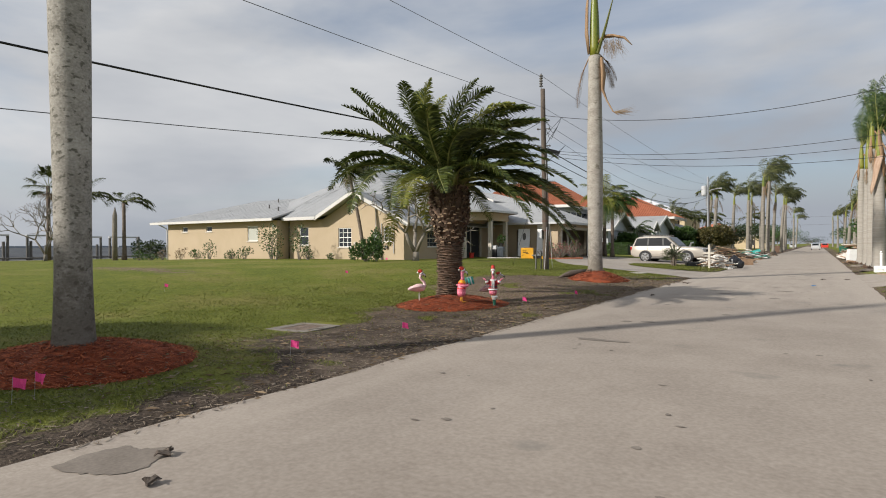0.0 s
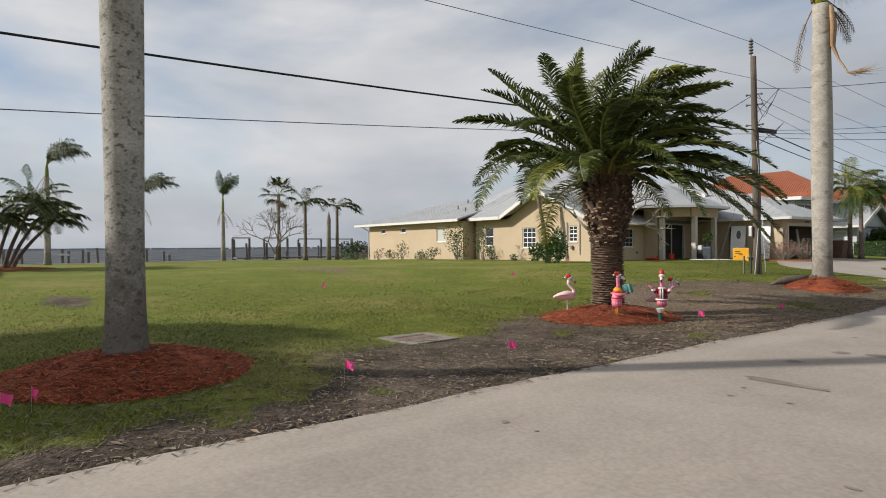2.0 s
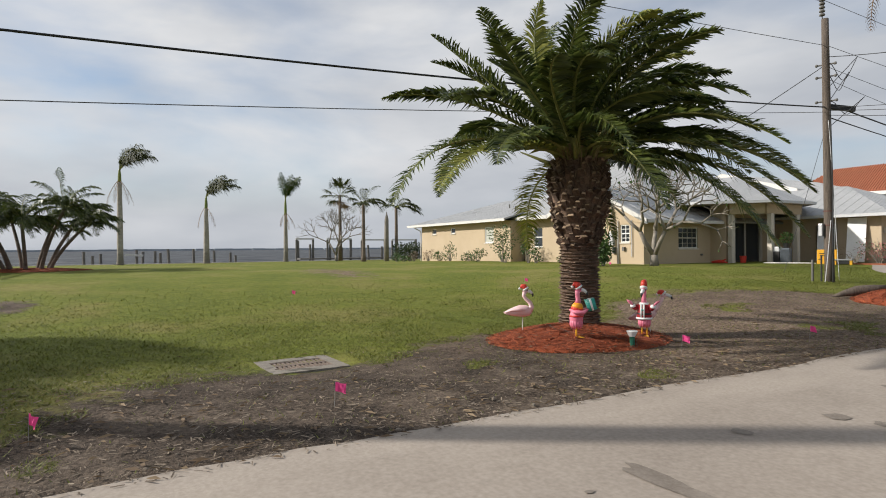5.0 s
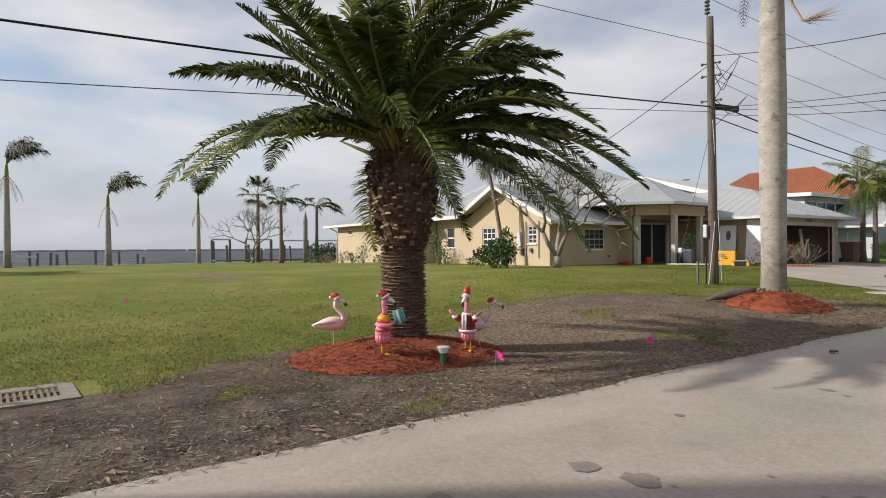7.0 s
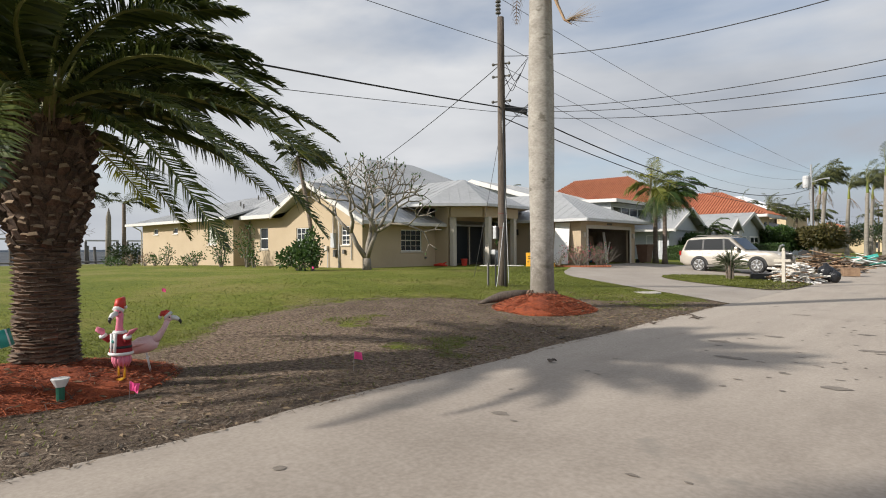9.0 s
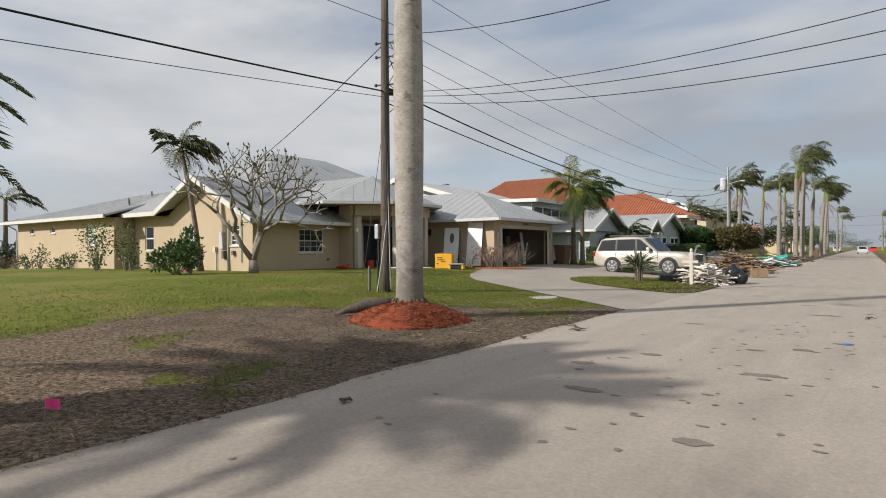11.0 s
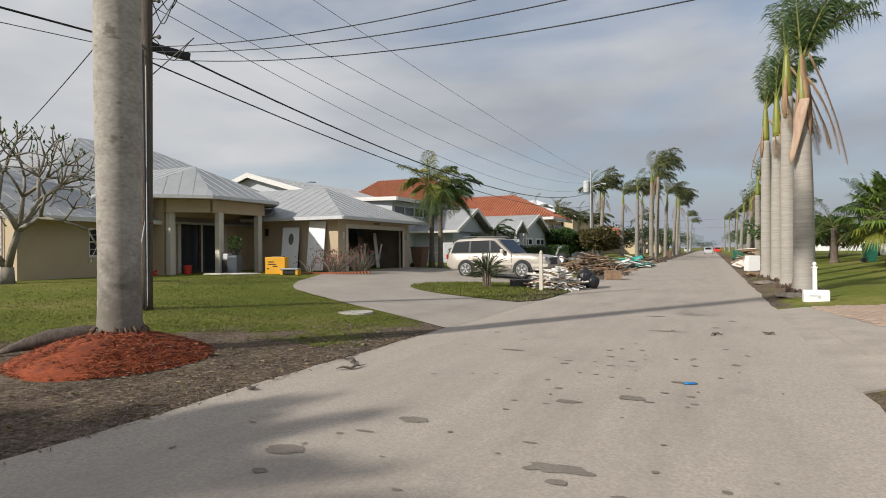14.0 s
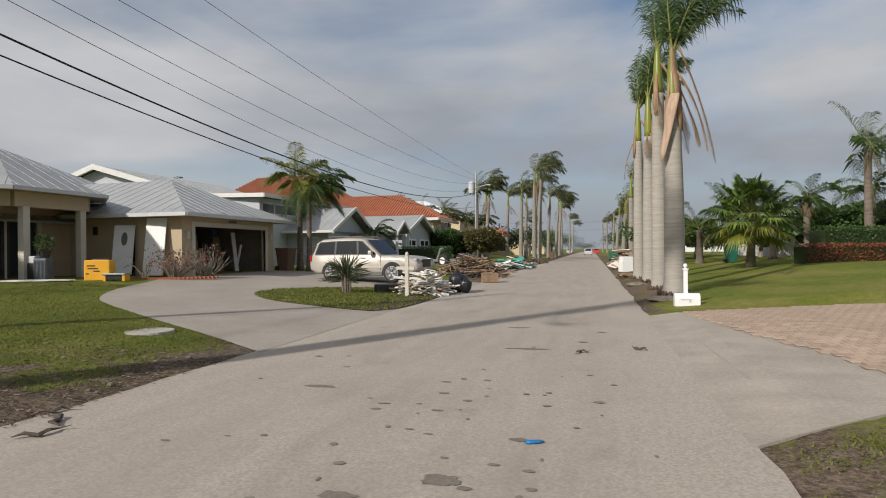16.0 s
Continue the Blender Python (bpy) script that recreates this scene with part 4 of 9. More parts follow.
royal_palm(-7.42, 3.58, 9.2, 0.165, 0.19, 1.8, 12, 3.4, 11, "tall royal palm with lichen-spotted grey trunk in a red mulch bed", "street palms", lean=(-0.1, -0.05), sides=40, bark="royal_lichen", flare=(0.62, 0.75), swell=0.085)
royal_palm(-7.34, 22.75, 8.75, 0.245, 0.235, 2.7, 9, 3.2, 14, "tall royal palm with a torn crown and hanging dead sheath", "street palms", sides=40, extra=torn_sheath, flare=(0.34, 0.6), swell=0.075)
for k, (x, y, h, r0, r1, s) in enumerate([(2.72, 38.2, 5.6, 0.285, 0.215, 1.7), (2.60, 41.0, 6.7, 0.235, 0.19, 1.6), (2.66, 45.2, 6.0, 0.25, 0.20, 1.7), (2.5, 48.5, 6.4, 0.24, 0.19, 1.6)]):
    royal_palm(x, y, h, r0, r1, s, 14, 2.7, 30 + k, "royal palm with pale ringed trunk and yellow-green crownshaft", "street palms", mode="breeze", pairs=44, extra=large_peel if k == 0 else peeled_shaft, bark="royal_pale")
far_palms = [(3.6, 71, 6.2, 5), (4.3, 78, 5.0, 8), (4.6, 125, 7, 9), (4.8, 150, 7, 12), (4.6, 190, 8, 15), (-6.3, 91, 10.3, 16), (-5.8, 92.5, 10.0, 17), (-6.4, 116, 9.0, 18), (-5.6, 124, 9.8, 19), (-6.2, 157, 9.5, 20), (-5.8, 196, 9.5, 21), (-6.2, 236, 9.5, 24), (-11.4, 104, 8.6, 22), (-13.1, 97, 8.2, 23), (4.4, 240, 9, 25), (-8.8, 99, 8.2, 26), (-9.6, 112, 8.8, 27), (-7.6, 106, 9.4, 28), (-5.9, 140, 10, 29), (4.2, 96, 6.5, 33), (-15.5, 108, 8.6, 34), (5.2, 110, 7.0, 35)]
for x, y, h, s in far_palms:
    royal_palm(x, y, h * (0.86 + 0.016 * (s * 7 % 11)), 0.25, 0.20, 1.3, 15, 3.7, s, "wind-bent royal palm beside the street", "street palms", sides=12, z=height(x, min(y, 60)), pairs=24, leaf="palm_dark", bark="royal_far", lean=(0.12 * (s % 5), 0.1 * (s % 3)))


def slim_palm(x, y, h, r, flen, nf, seed, label, lean=(0, 0), z=None, dead=3, wind=0.8, mat="frond", ll=0.17, group="", pairs=22, up=(0.1, 1.2)):
    """A slender feather palm, such as coconut or queen palm."""
    rr = random.Random(seed)
    z0 = (height(x, y) if z is None else z) - 0.05
    th = thing("palm_tree", (x, y, z0), label, "palm tree", group)
    g = Geo()
    pts = [(lean[0] * (i / 10) ** 1.4, lean[1] * (i / 10) ** 1.4, h * i / 10) for i in range(11)]
    g.tube(pts, [r * (1.5 - 0.6 * min(1, i / 1.5)) if i < 2 else r * (1 - 0.025 * i) for i in range(11)], 10)
    part("trunk", g, M["trunk"], th, smooth=True)
    top = Vector(pts[-1])
    for k in range(nf):
        lf = Geo()
        a = 2.4 * k + rr.uniform(-0.3, 0.3)
        el = rr.uniform(*up)
        d = Vector((math.cos(a) * math.cos(el), math.sin(a) * math.cos(el), math.sin(el))) + WIND * 0.3 * wind
        frond(lf, top, d, flen * rr.uniform(0.8, 1.15), rr.uniform(1.0, 2.0), wind * rr.uniform(0.6, 1.4), pairs, 1.2 / pairs, flen * ll * 1.2, 0.12, 0.4, rr, 0.025, 0.5)
        part("frond", lf, [M[mat], M["rachis"]], th)
    for k in range(dead):
        a = rr.uniform(0, 6.28)
        dr = Geo()
        frond(dr, top, (math.cos(a) * 0.5, math.sin(a) * 0.5, -0.5), flen * rr.uniform(0.4, 0.7), 1.6, 0.2, 14, 0.03, flen * 0.1, 0.2, 0.1, rr, 0.02, 0.8)
        part("dead_frond", dr, [M["dry"], M["rachis"]], th)
    return th


def date_palm(x, y):
    """The stout date palm: a trunk of ringed scars below, cut boots above, and a full feather crown."""
    r = random.Random(2)
    z0 = height(x, y) + 0.12
    th = thing("date_palm", (x, y, z0), "stout date palm with rough boot-covered trunk in a red mulch bed", "palm tree")
    H = 3.0 - z0

    def rad(z):
        t = z / H
        return 0.325 + 0.06 * math.exp(-z / 0.12) + 0.175 * smooth((t - 0.45) / 0.35) - 0.07 * smooth((t - 0.9) / 0.1)

    g = Geo()
    n = 30
    g.tube([(0, 0, -0.2)] + [(0, 0, H * i / n) for i in range(n + 1)], [rad(0)] + [rad(H * i / n) * 0.93 for i in range(n + 1)], 26)
    part("trunk", g, M["boot"], th)
    # ringed leaf scars on the lower half
    g = Geo()
    z, ring = 0.02, 0
    while z < H * 0.52:
        m = 17
        for k in range(m):
            a = 2 * math.pi * (k + 0.5 * (ring % 2)) / m + r.uniform(-0.06, 0.06)
            R = rad(z) + r.uniform(-0.012, 0.012)
            w, hh, o = 0.165 + r.uniform(-0.02, 0.03), 0.045 + r.uniform(-0.018, 0.022), 0.004 + r.uniform(0, 0.026)
            mm = Matrix.Rotation(a, 4, "Z")
            c = [(R - 0.05, -w / 2, z), (R - 0.05, w / 2, z), (R + o, w / 2.6, z + hh * 0.75), (R + o, -w / 2.6, z + hh * 0.75), (R - 0.05, -w / 2, z + hh), (R - 0.05, w / 2, z + hh)]
            c = [mm @ Vector(p) for p in c]
            g.face([c[0], c[1], c[2], c[3]])
            g.face([c[3], c[2], c[5], c[4]])
            g.face([c[1], c[5], c[2]])
            g.face([c[0], c[3], c[4]])
        z += 0.05
        ring += 1
    ob = part("scarred_bark", g, M["scar"], th)
    ob["kind"] = "stuff"
    # cut boots, one by one
    g = Geo()
    lo = [(-0.06, -0.085, -0.05), (-0.06, 0.085, -0.05), (0.085, 0.062, 0.05), (0.085, -0.062, 0.05)]
    hi = [(-0.06, -0.06, 0.10), (-0.06, 0.06, 0.10), (0.06, 0.045, 0.105), (0.06, -0.045, 0.105)]
    for q in ((lo[0], lo[3], hi[3], hi[0]), (lo[1], hi[1], hi[2], lo[2]), (lo[0], lo[1], lo[2], lo[3]), (hi[0], hi[3], hi[2], hi[1])):
        g.face(q)
    g.face((lo[3], lo[2], hi[2], hi[3]), 1)
    me, z, ring = None, H * 0.5, 0
    while z < H * 0.99:
        m = 19
        for k in range(m):
            a = 360 * (k + 0.5 * (ring % 2)) / m + r.uniform(-8, 8)
            if me is None:
                b = part("boot", g, [M["boot"], M["boot_cut"]], th)
                me = b.data
            else:
                b = new("boot", me)
                b.parent = th
            s = r.uniform(0.5, 0.86)
            R = rad(z)
            b.matrix_basis = pose(R * math.cos(radians(a)), R * math.sin(radians(a)), z + r.uniform(-0.045, 0.045), r.uniform(-16, 16), r.uniform(-30, 8), a + r.uniform(-12, 12)) @ Matrix.Diagonal((s * r.uniform(0.7, 1.25), s * r.uniform(0.75, 1.15), s * r.uniform(0.75, 1.2), 1))
        z += 0.096
        ring += 1
    # old brown fibre and stalk bases under the crown
    g = Geo()
    for k in range(70):
        a, el = r.uniform(0, 6.28), r.uniform(0.35, 1.2)
        b = Vector((0.3 * math.cos(a), 0.3 * math.sin(a), H - 0.1 + r.uniform(0, 0.3)))
        e = b + Vector((math.cos(a) * math.cos(el), math.sin(a) * math.cos(el), math.sin(el))) * r.uniform(0.35, 0.8)
        g.tube([b, b.lerp(e, 0.5), e], [0.05, 0.03, 0.012], 5)
    part("stalk_base", g, M["rachis"], th, "yellow-green bases of the fronds")
    g = Geo()
    for k in range(260):
        a = r.uniform(0, 6.28)
        b = Vector((0.42 * math.cos(a), 0.42 * math.sin(a), H + r.uniform(-0.2, 0.25)))
        e = b + Vector((math.cos(a) * 0.22, math.sin(a) * 0.22, r.uniform(-0.25, 0.45)))
        g.face([b, b + Vector((-math.sin(a), math.cos(a), 0)) * 0.03, e])
    part("fibre", g, M["dry"], th)
    N = 62
    for k in range(N):
        a = 2.39996 * k + r.uniform(-0.35, 0.35)
        t = k / (N - 1)
        el = 0.06 + 1.20 * t ** 0.9 + r.uniform(-0.18, 0.18)
        d = Vector((math.cos(a) * math.cos(el), math.sin(a) * math.cos(el), math.sin(el)))
        lee = d.dot(WIND)
        L = r.uniform(3.1, 3.8) * (1.0 - 0.34 * t) * (1.02 if lee > 0.3 else 1.06)
        base = Vector((0.22 * math.cos(a), 0.22 * math.sin(a), H + 0.02 + 0.36 * t))
        # yellow-green fronds, mostly near the top: young leaves, and sunlight put into colour
        key = "yellowed" if r.random() < (0.34 if t > 0.7 else 0.10) else "date"
        droop = r.uniform(0.9, 1.6) * (1.1 - 0.35 * t) + 0.4 * max(0, lee)
        fr = Geo()
        frond(fr, base, d, L, droop, r.uniform(0.3, 0.9) + 0.55 * t, 100, 0.034, 0.50 * r.uniform(0.85, 1.1), 0.12, r.uniform(0.35, 0.64), r, 0.032, r.uniform(0.15, 0.45))
        part("frond", fr, [M[key], M["rachis"]], th, "yellow-green frond with sunlit tone in its colour" if key == "yellowed" else "")


date_palm(-8.0, 12.98)


def mulch_bed(x, y, rx, ry, h, seed):
    r = random.Random(seed)
    th = thing("mulch_bed", (x, y, height(x, y)), "mound of shredded red wood mulch round a palm", "mulch bed")
    g = Geo()
    N, R = 72, 18
    for i in range(R + 1):
        t = i / R
        for j in range(N):
            a = 2 * math.pi * j / N
            k = 1 + 0.10 * noise.noise((math.cos(a) * 1.6, math.sin(a) * 1.6, seed))
            px_, py_ = rx * t * k * math.cos(a), ry * t * k * math.sin(a)
            hz = h * (1 - t ** 1.7) + 0.05 * noise.noise((px_ * 2.5, py_ * 2.5, seed)) * (1 - t) + 0.03 * noise.noise((px_ * 9, py_ * 9, seed)) * (1 - t ** 6)
            g.v.append((px_, py_, height(x + px_, y + py_) - height(x, y) + hz - (0.03 if i == R else -0.012)))
    for i in range(R):
        for j in range(N):
            g.f.append((i * N + j, i * N + (j + 1) % N, (i + 1) * N + (j + 1) % N, (i + 1) * N + j))
            g.mi.append(0)
    part("mound", g, M["mulch"], th, smooth=True)
    g = Geo()
    for _ in range(11000):
        a, t = r.uniform(0, 6.28), math.sqrt(r.random()) * 1.03
        px_, py_ = rx * t * math.cos(a), ry * t * math.sin(a)
        hz = height(x + px_, y + py_) - height(x, y) + max(0, h * (1 - min(1, t) ** 1.7)) + 0.012
        L, w, b = r.uniform(0.010, 0.042), r.uniform(0.002, 0.006), r.uniform(0, 6.28)
        p, u, s = Vector((px_, py_, hz + r.uniform(0, 0.025))), Vector((math.cos(b), math.sin(b), r.uniform(-0.4, 0.4))) * L, Vector((-math.sin(b), math.cos(b), 0.3)) * w
        g.face([p - u - s, p + u - s, p + u + s, p - u + s])
    ob = part("shredded_mulch", g, M["mulch_chip"], th)
    ob["kind"] = "stuff"


M["mulch_chip"] = leaf_material("mulch_chip", (0.09, 0.020, 0.008), (0.48, 0.125, 0.044), 0.95, 0.0)
mulch_bed(-7.45, 3.6, 1.32, 1.30, 0.24, 1)
mulch_bed(-7.75, 12.72, 1.30, 1.57, 0.23, 2)
mulch_bed(-7.15, 22.55, 1.10, 1.28, 0.32, 3)

# palms at the water's edge
royal_palm(-61.5, 6.5, 7.6, 0.25, 0.19, 1.2, 14, 4.0, 41, "battered royal palm by the water with a blown-over crown", "waterside palms", mode="gale", sides=12, pairs=30, leaf="palm_dark")
royal_palm(-61.9, 13.9, 5.4, 0.27, 0.18, 1.2, 14, 3.8, 42, "battered royal palm by the water with a blown-over crown", "waterside palms", mode="gale", sides=12, pairs=30, leaf="palm_dark")
royal_palm(-63.0, 21.9, 5.0, 0.22, 0.17, 1.8, 12, 3.0, 43, "royal palm by the water with upright green fronds", "waterside palms", mode="breeze", sides=12, pairs=30)
slim_palm(-56.2, 28.0, 5.9, 0.19, 2.8, 11, 45, "coconut palm at the lawn's far edge", wind=0.9, dead=1, mat="palm_dark", ll=0.24, pairs=32, group="waterside palms")
slim_palm(-56.8, 31.9, 5.6, 0.19, 2.8, 9, 46, "coconut palm at the lawn's far edge", wind=1.0, dead=1, mat="palm_dark", ll=0.24, pairs=32, group="waterside palms")
g = Geo()
g.tube([(0, 0, 0), (0, 0, 2.5), (0.05, 0, 4.2), (0.08, 0, 5.0)], [0.24, 0.22, 0.2, 0.02], 10)
tagged(part("palm_stump", g, M["limb"], smooth=True, at=pose(-54.8, 29.9, height(-54.8, 29.9) - 0.05)), "tall bare palm trunk that lost its crown", "palm stump")


# ---- the tan house ----
FLOOR = 0.50


def roof_plane(name, pts, parent, seams=None, thick=0.10, mat="roof", spacing=0.56):
    """A sloping roof panel with thickness; seams: the horizontal direction along the eave, for raised ribs down the slope."""
    p = [Vector(q) for q in pts]
    nrm = (p[1] - p[0]).cross(p[2] - p[0]).normalized()
    if nrm.z < 0:
        p.reverse()
        nrm = -nrm
    g = Geo()
    lo = [q - nrm * thick for q in p]
    g.face(p)
    g.face(lo[::-1])
    for i in range(len(p)):
        j = (i + 1) % len(p)
        g.face([p[i], lo[i], lo[j], p[j]])
    ob = part(name, g, M[mat], parent)
    if seams:
        e = Vector(seams).normalized()
        s = nrm.cross(e).normalized()
        us = [q.dot(e) for q in p]
        u = min(us) + spacing / 2
        while u < max(us):
            hits = []
            for i in range(len(p)):
                a, b = p[i], p[(i + 1) % len(p)]
                ua, ub = a.dot(e), b.dot(e)
                if (ua - u) * (ub - u) < 0:
                    hits.append(a.lerp(b, (u - ua) / (ub - ua)))
            if len(hits) >= 2:
                a, b = hits[0], hits[-1]
                if (b - a).length > 0.2:
                    w = e * 0.010
                    t = nrm * 0.012
                    c = [a - w, a + w, a + w + t, a - w + t, b - w, b + w, b + w + t, b - w + t]
                    rib = Geo()
                    rib.face([c[0], c[1], c[2], c[3]])
                    rib.face([c[4], c[7], c[6], c[5]])
                    rib.face([c[1], c[5], c[6], c[2]])
                    rib.face([c[0], c[3], c[7], c[4]])
                    rib.face([c[3], c[2], c[6], c[7]])
                    rib.weld()
                    part("standing_seam", rib, M[mat], ob)
            u += spacing
    return ob


def gutter(pts, parent, drop=0.17, out=0.05, mat="fascia"):
    """A fascia board along an eave."""
    g = Geo()
    for a, b in zip(pts, pts[1:]):
        a, b = Vector(a), Vector(b)
        n = (b - a).cross(Vector((0, 0, 1))).normalized() * out
        dn = Vector((0, 0, -drop))
        q = [a - n, b - n, b + n, a + n]
        g.face([v + Vector((0, 0, 0.01)) for v in q])
        g.face([v + dn for v in q][::-1])
        for i in range(4):
            j = (i + 1) % 4
            g.face([q[i] + Vector((0, 0, 0.01)), q[i] + dn, q[j] + dn, q[j] + Vector((0, 0, 0.01))])
    return part("fascia", g, M[mat], parent)


def wall_x(parent, x, y0, y1, z0, z1, holes=(), t=0.2, mat="stucco", name="wall"):
    """A wall facing +x, with real openings (y0, y1, z0, z1)."""
    return wall(parent, "x", x, y0, y1, z0, z1, holes, t, mat, name)


def wall_y(parent, y, x0, x1, z0, z1, holes=(), t=0.2, mat="stucco", name="wall"):
    """A wall facing -y."""
    return wall(parent, "y", y, x0, x1, z0, z1, holes, t, mat, name)


def wall(parent, axis, c, a0, a1, z0, z1, holes, t, mat, name):
    g = Geo()
    cuts = sorted({a0, a1, *[h[0] for h in holes], *[h[1] for h in holes]})
    zs = sorted({z0, z1, *[h[2] for h in holes], *[h[3] for h in holes]})
    solid = {}
    for i, (u, v) in enumerate(zip(cuts, cuts[1:])):
        for j, (lo, hi) in enumerate(zip(zs, zs[1:])):
            um, zm = (u + v) / 2, (lo + hi) / 2
            solid[i, j] = not any(h[0] < um < h[1] and h[2] < zm < h[3] for h in holes)
    for (i, j), full in solid.items():
        if not full:
            continue
        u, v, lo, hi = cuts[i], cuts[i + 1], zs[j], zs[j + 1]

        def q(k, a, z):
            return (c - t * k, a, z) if axis == "x" else (a, c + t * k, z)

        g.face([q(0, u, lo), q(0, v, lo), q(0, v, hi), q(0, u, hi)])
        g.face([q(1, u, hi), q(1, v, hi), q(1, v, lo), q(1, u, lo)])
        for di, dj, (a, b), (d, e) in ((-1, 0, (u, lo), (u, hi)), (1, 0, (v, hi), (v, lo)), (0, -1, (v, lo), (u, lo)), (0, 1, (u, hi), (v, hi))):
            if not solid.get((i + di, j + dj), False):
                g.face([q(0, a, b), q(0, d, e), q(1, d, e), q(1, a, b)])
    g.weld()
    return part(name, g, M[mat], parent)


def window(parent, axis, c, a0, a1, z0, z1, cols=3, rows=2, mat="pane", sash=True, sill=True, bar=0.03, bars_mat="white"):
    """A framed window set in an opening: frame, panes, glazing bars and sill."""
    sgn = 1 if axis == "x" else -1
    w = Geo()

    def bx(geo, u0, u1, v0, v1, d0, d1):
        lo, hi = sorted((c + sgn * d0, c + sgn * d1))
        if axis == "x":
            geo.box(lo, u0, v0, hi, u1, v1)
        else:
            geo.box(u0, lo, v0, u1, hi, v1)

    f = 0.05
    for q in ((a0, a0 + f, z0, z1), (a1 - f, a1, z0, z1), (a0 + f, a1 - f, z0, z0 + f), (a0 + f, a1 - f, z1 - f, z1)):
        bx(w, *q, -0.12, -0.04)
    th = part("window", w, M["white"], parent)
    mid = (z0 + z1) / 2
    bars = Geo()
    if sash:
        bx(bars, a0 + f, a1 - f, mid - 0.03, mid + 0.03, -0.105, -0.05)
    for i in range(1, cols):
        u = a0 + (a1 - a0) * i / cols
        bx(bars, u - bar / 2, u + bar / 2, z0 + f, z1 - f, -0.10, -0.06)
    for i in range(1, rows * 2):
        v = z0 + (z1 - z0) * i / (rows * 2)
        if abs(v - mid) > 0.02:
            bx(bars, a0 + f, a1 - f, v - bar / 2, v + bar / 2, -0.098, -0.062)
    if bars.v:
        part("glazing_grid", bars, M[bars_mat], th)
    halves = ((z0 + f, mid - 0.03), (mid + 0.03, z1 - f)) if sash else ((z0 + f, z1 - f),)
    for v0, v1 in halves:
        p = Geo()
        bx(p, a0 + f, a1 - f, v0, v1, -0.095, -0.08)
        part("pane", p, M[mat], th)
    if sill:
        s = Geo()
        bx(s, a0 - 0.05, a1 + 0.05, z0 - 0.07, z0 - 0.005, -0.1, 0.05)
        part("sill", s, M["column"], th)
    return th


def build_tan_house():
    h = thing("house", (0, 0, 0), "single-storey tan stucco house with grey standing-seam metal roof", "house")
    base = 0.30
    # water-side wing
    ws = [(-42.6, -41.9, 2.62, 3.02), (-39.6, -38.9, 2.62, 3.02), (-34.85, -33.75, 1.86, 2.95)]
    wall_y(h, 28.6, -44.5, -31.8, base, 3.30, ws)
    for x0, x1, z0, z1 in ws[:2]:
        window(h, "y", 28.6, x0, x1, z0, z1, 1, 1, sash=False)
    window(h, "y", 28.6, *ws[2], 1, 1, "blind", sash=False)
    wall_x(h, -31.8, 28.8, 29.7, base, 3.30)
    wall_x(h, -44.3, 28.8, 41, base, 3.30)
    ridge_z = 5.35
    roof_plane("roof", [(-46.0, 28.0, 3.42), (-31.6, 28.0, 3.42), (-31.6, 34.4, ridge_z), (-40.5, 34.4, ridge_z)], h, (1, 0, 0))
    roof_plane("roof", [(-46.0, 41.0, 3.42), (-46.0, 28.0, 3.42), (-40.5, 34.4, ridge_z)], h, (0, 1, 0))
    roof_plane("roof", [(-31.6, 41, 3.42), (-46, 41, 3.42), (-40.5, 34.4, ridge_z), (-31.6, 34.4, ridge_z)], h)
    gutter([(-46.0, 28.0, 3.42), (-31.6, 28.0, 3.42)], h)
    g = Geo()
    g.face([(-46, 28.0, 3.27), (-31.6, 28.0, 3.27), (-31.6, 28.7, 3.27), (-46, 28.7, 3.27)])
    part("soffit", g, M["soffit"], h)
    g = Geo()
    g.tube([(-45.2, 28.15, 3.3), (-44.6, 28.5, 2.95), (-44.55, 28.54, 2.8), (-44.55, 28.54, base + 0.15)], 0.04, 6)
    part("downspout", g, M["fascia"], h)
    for x, y, z in ((-35.5, 31.2, 4.35), (-33.4, 30.2, 4.05), (-36.8, 33.3, 5.0)):
        g = Geo()
        g.tube([(x, y, z - 0.1), (x, y, z + 0.32)], 0.05, 8)
        part("vent_pipe", g, M["post"], h)
    # gable end
    W = 29.6
    ws = [(-30.6, -29.75, 1.55, 2.78), (-27.0, -25.85, 1.40, 2.68), (-23.2, -22.55, 1.74, 2.68)]
    wall_y(h, W, -31.6, -21.6, base, 3.0, ws)
    g = Geo()
    g.prism([(-31.6, 3.0), (-21.6, 3.0), (-21.6, 3.08), (-25.2, 4.88), (-28.35, 3.32), (-31.6, 3.32)], "y", W, W + 0.2)
    part("gable_wall", g, M["stucco"], h)
    window(h, "y", W, *ws[0], 1, 1)
    window(h, "y", W, *ws[1], 3, 2)
    window(h, "y", W, *ws[2], 2, 2)
    E = 28.9
    ex, ez = -20.8, 2.85
    sl = 0.49
    rx, rz = -25.2, ez + sl * 4.4
    px_, pz = -30.8, ez + sl * 10.0
    roof_plane("roof", [(ex, E, ez), (ex, 50.6, ez), (px_, 42.6, pz), (px_, 38, pz), (rx, 33.0, rz), (rx, E, rz)], h, (0, 1, 0))
    roof_plane("roof", [(rx, E, rz), (rx, 33.0, rz), (-28.4, E, 3.45)], h, (0, 1, 0))
    roof_plane("roof", [(px_, 38, pz), (-32.8, E, 3.47), (-28.4, E, 3.45), (rx, 33.0, rz)], h, (1, 0, 0))
    roof_plane("roof", [(px_, 38, pz), (-40.8, 38, 3.4), (-38, E + 2, 3.6), (-32.8, E, 3.47)], h)
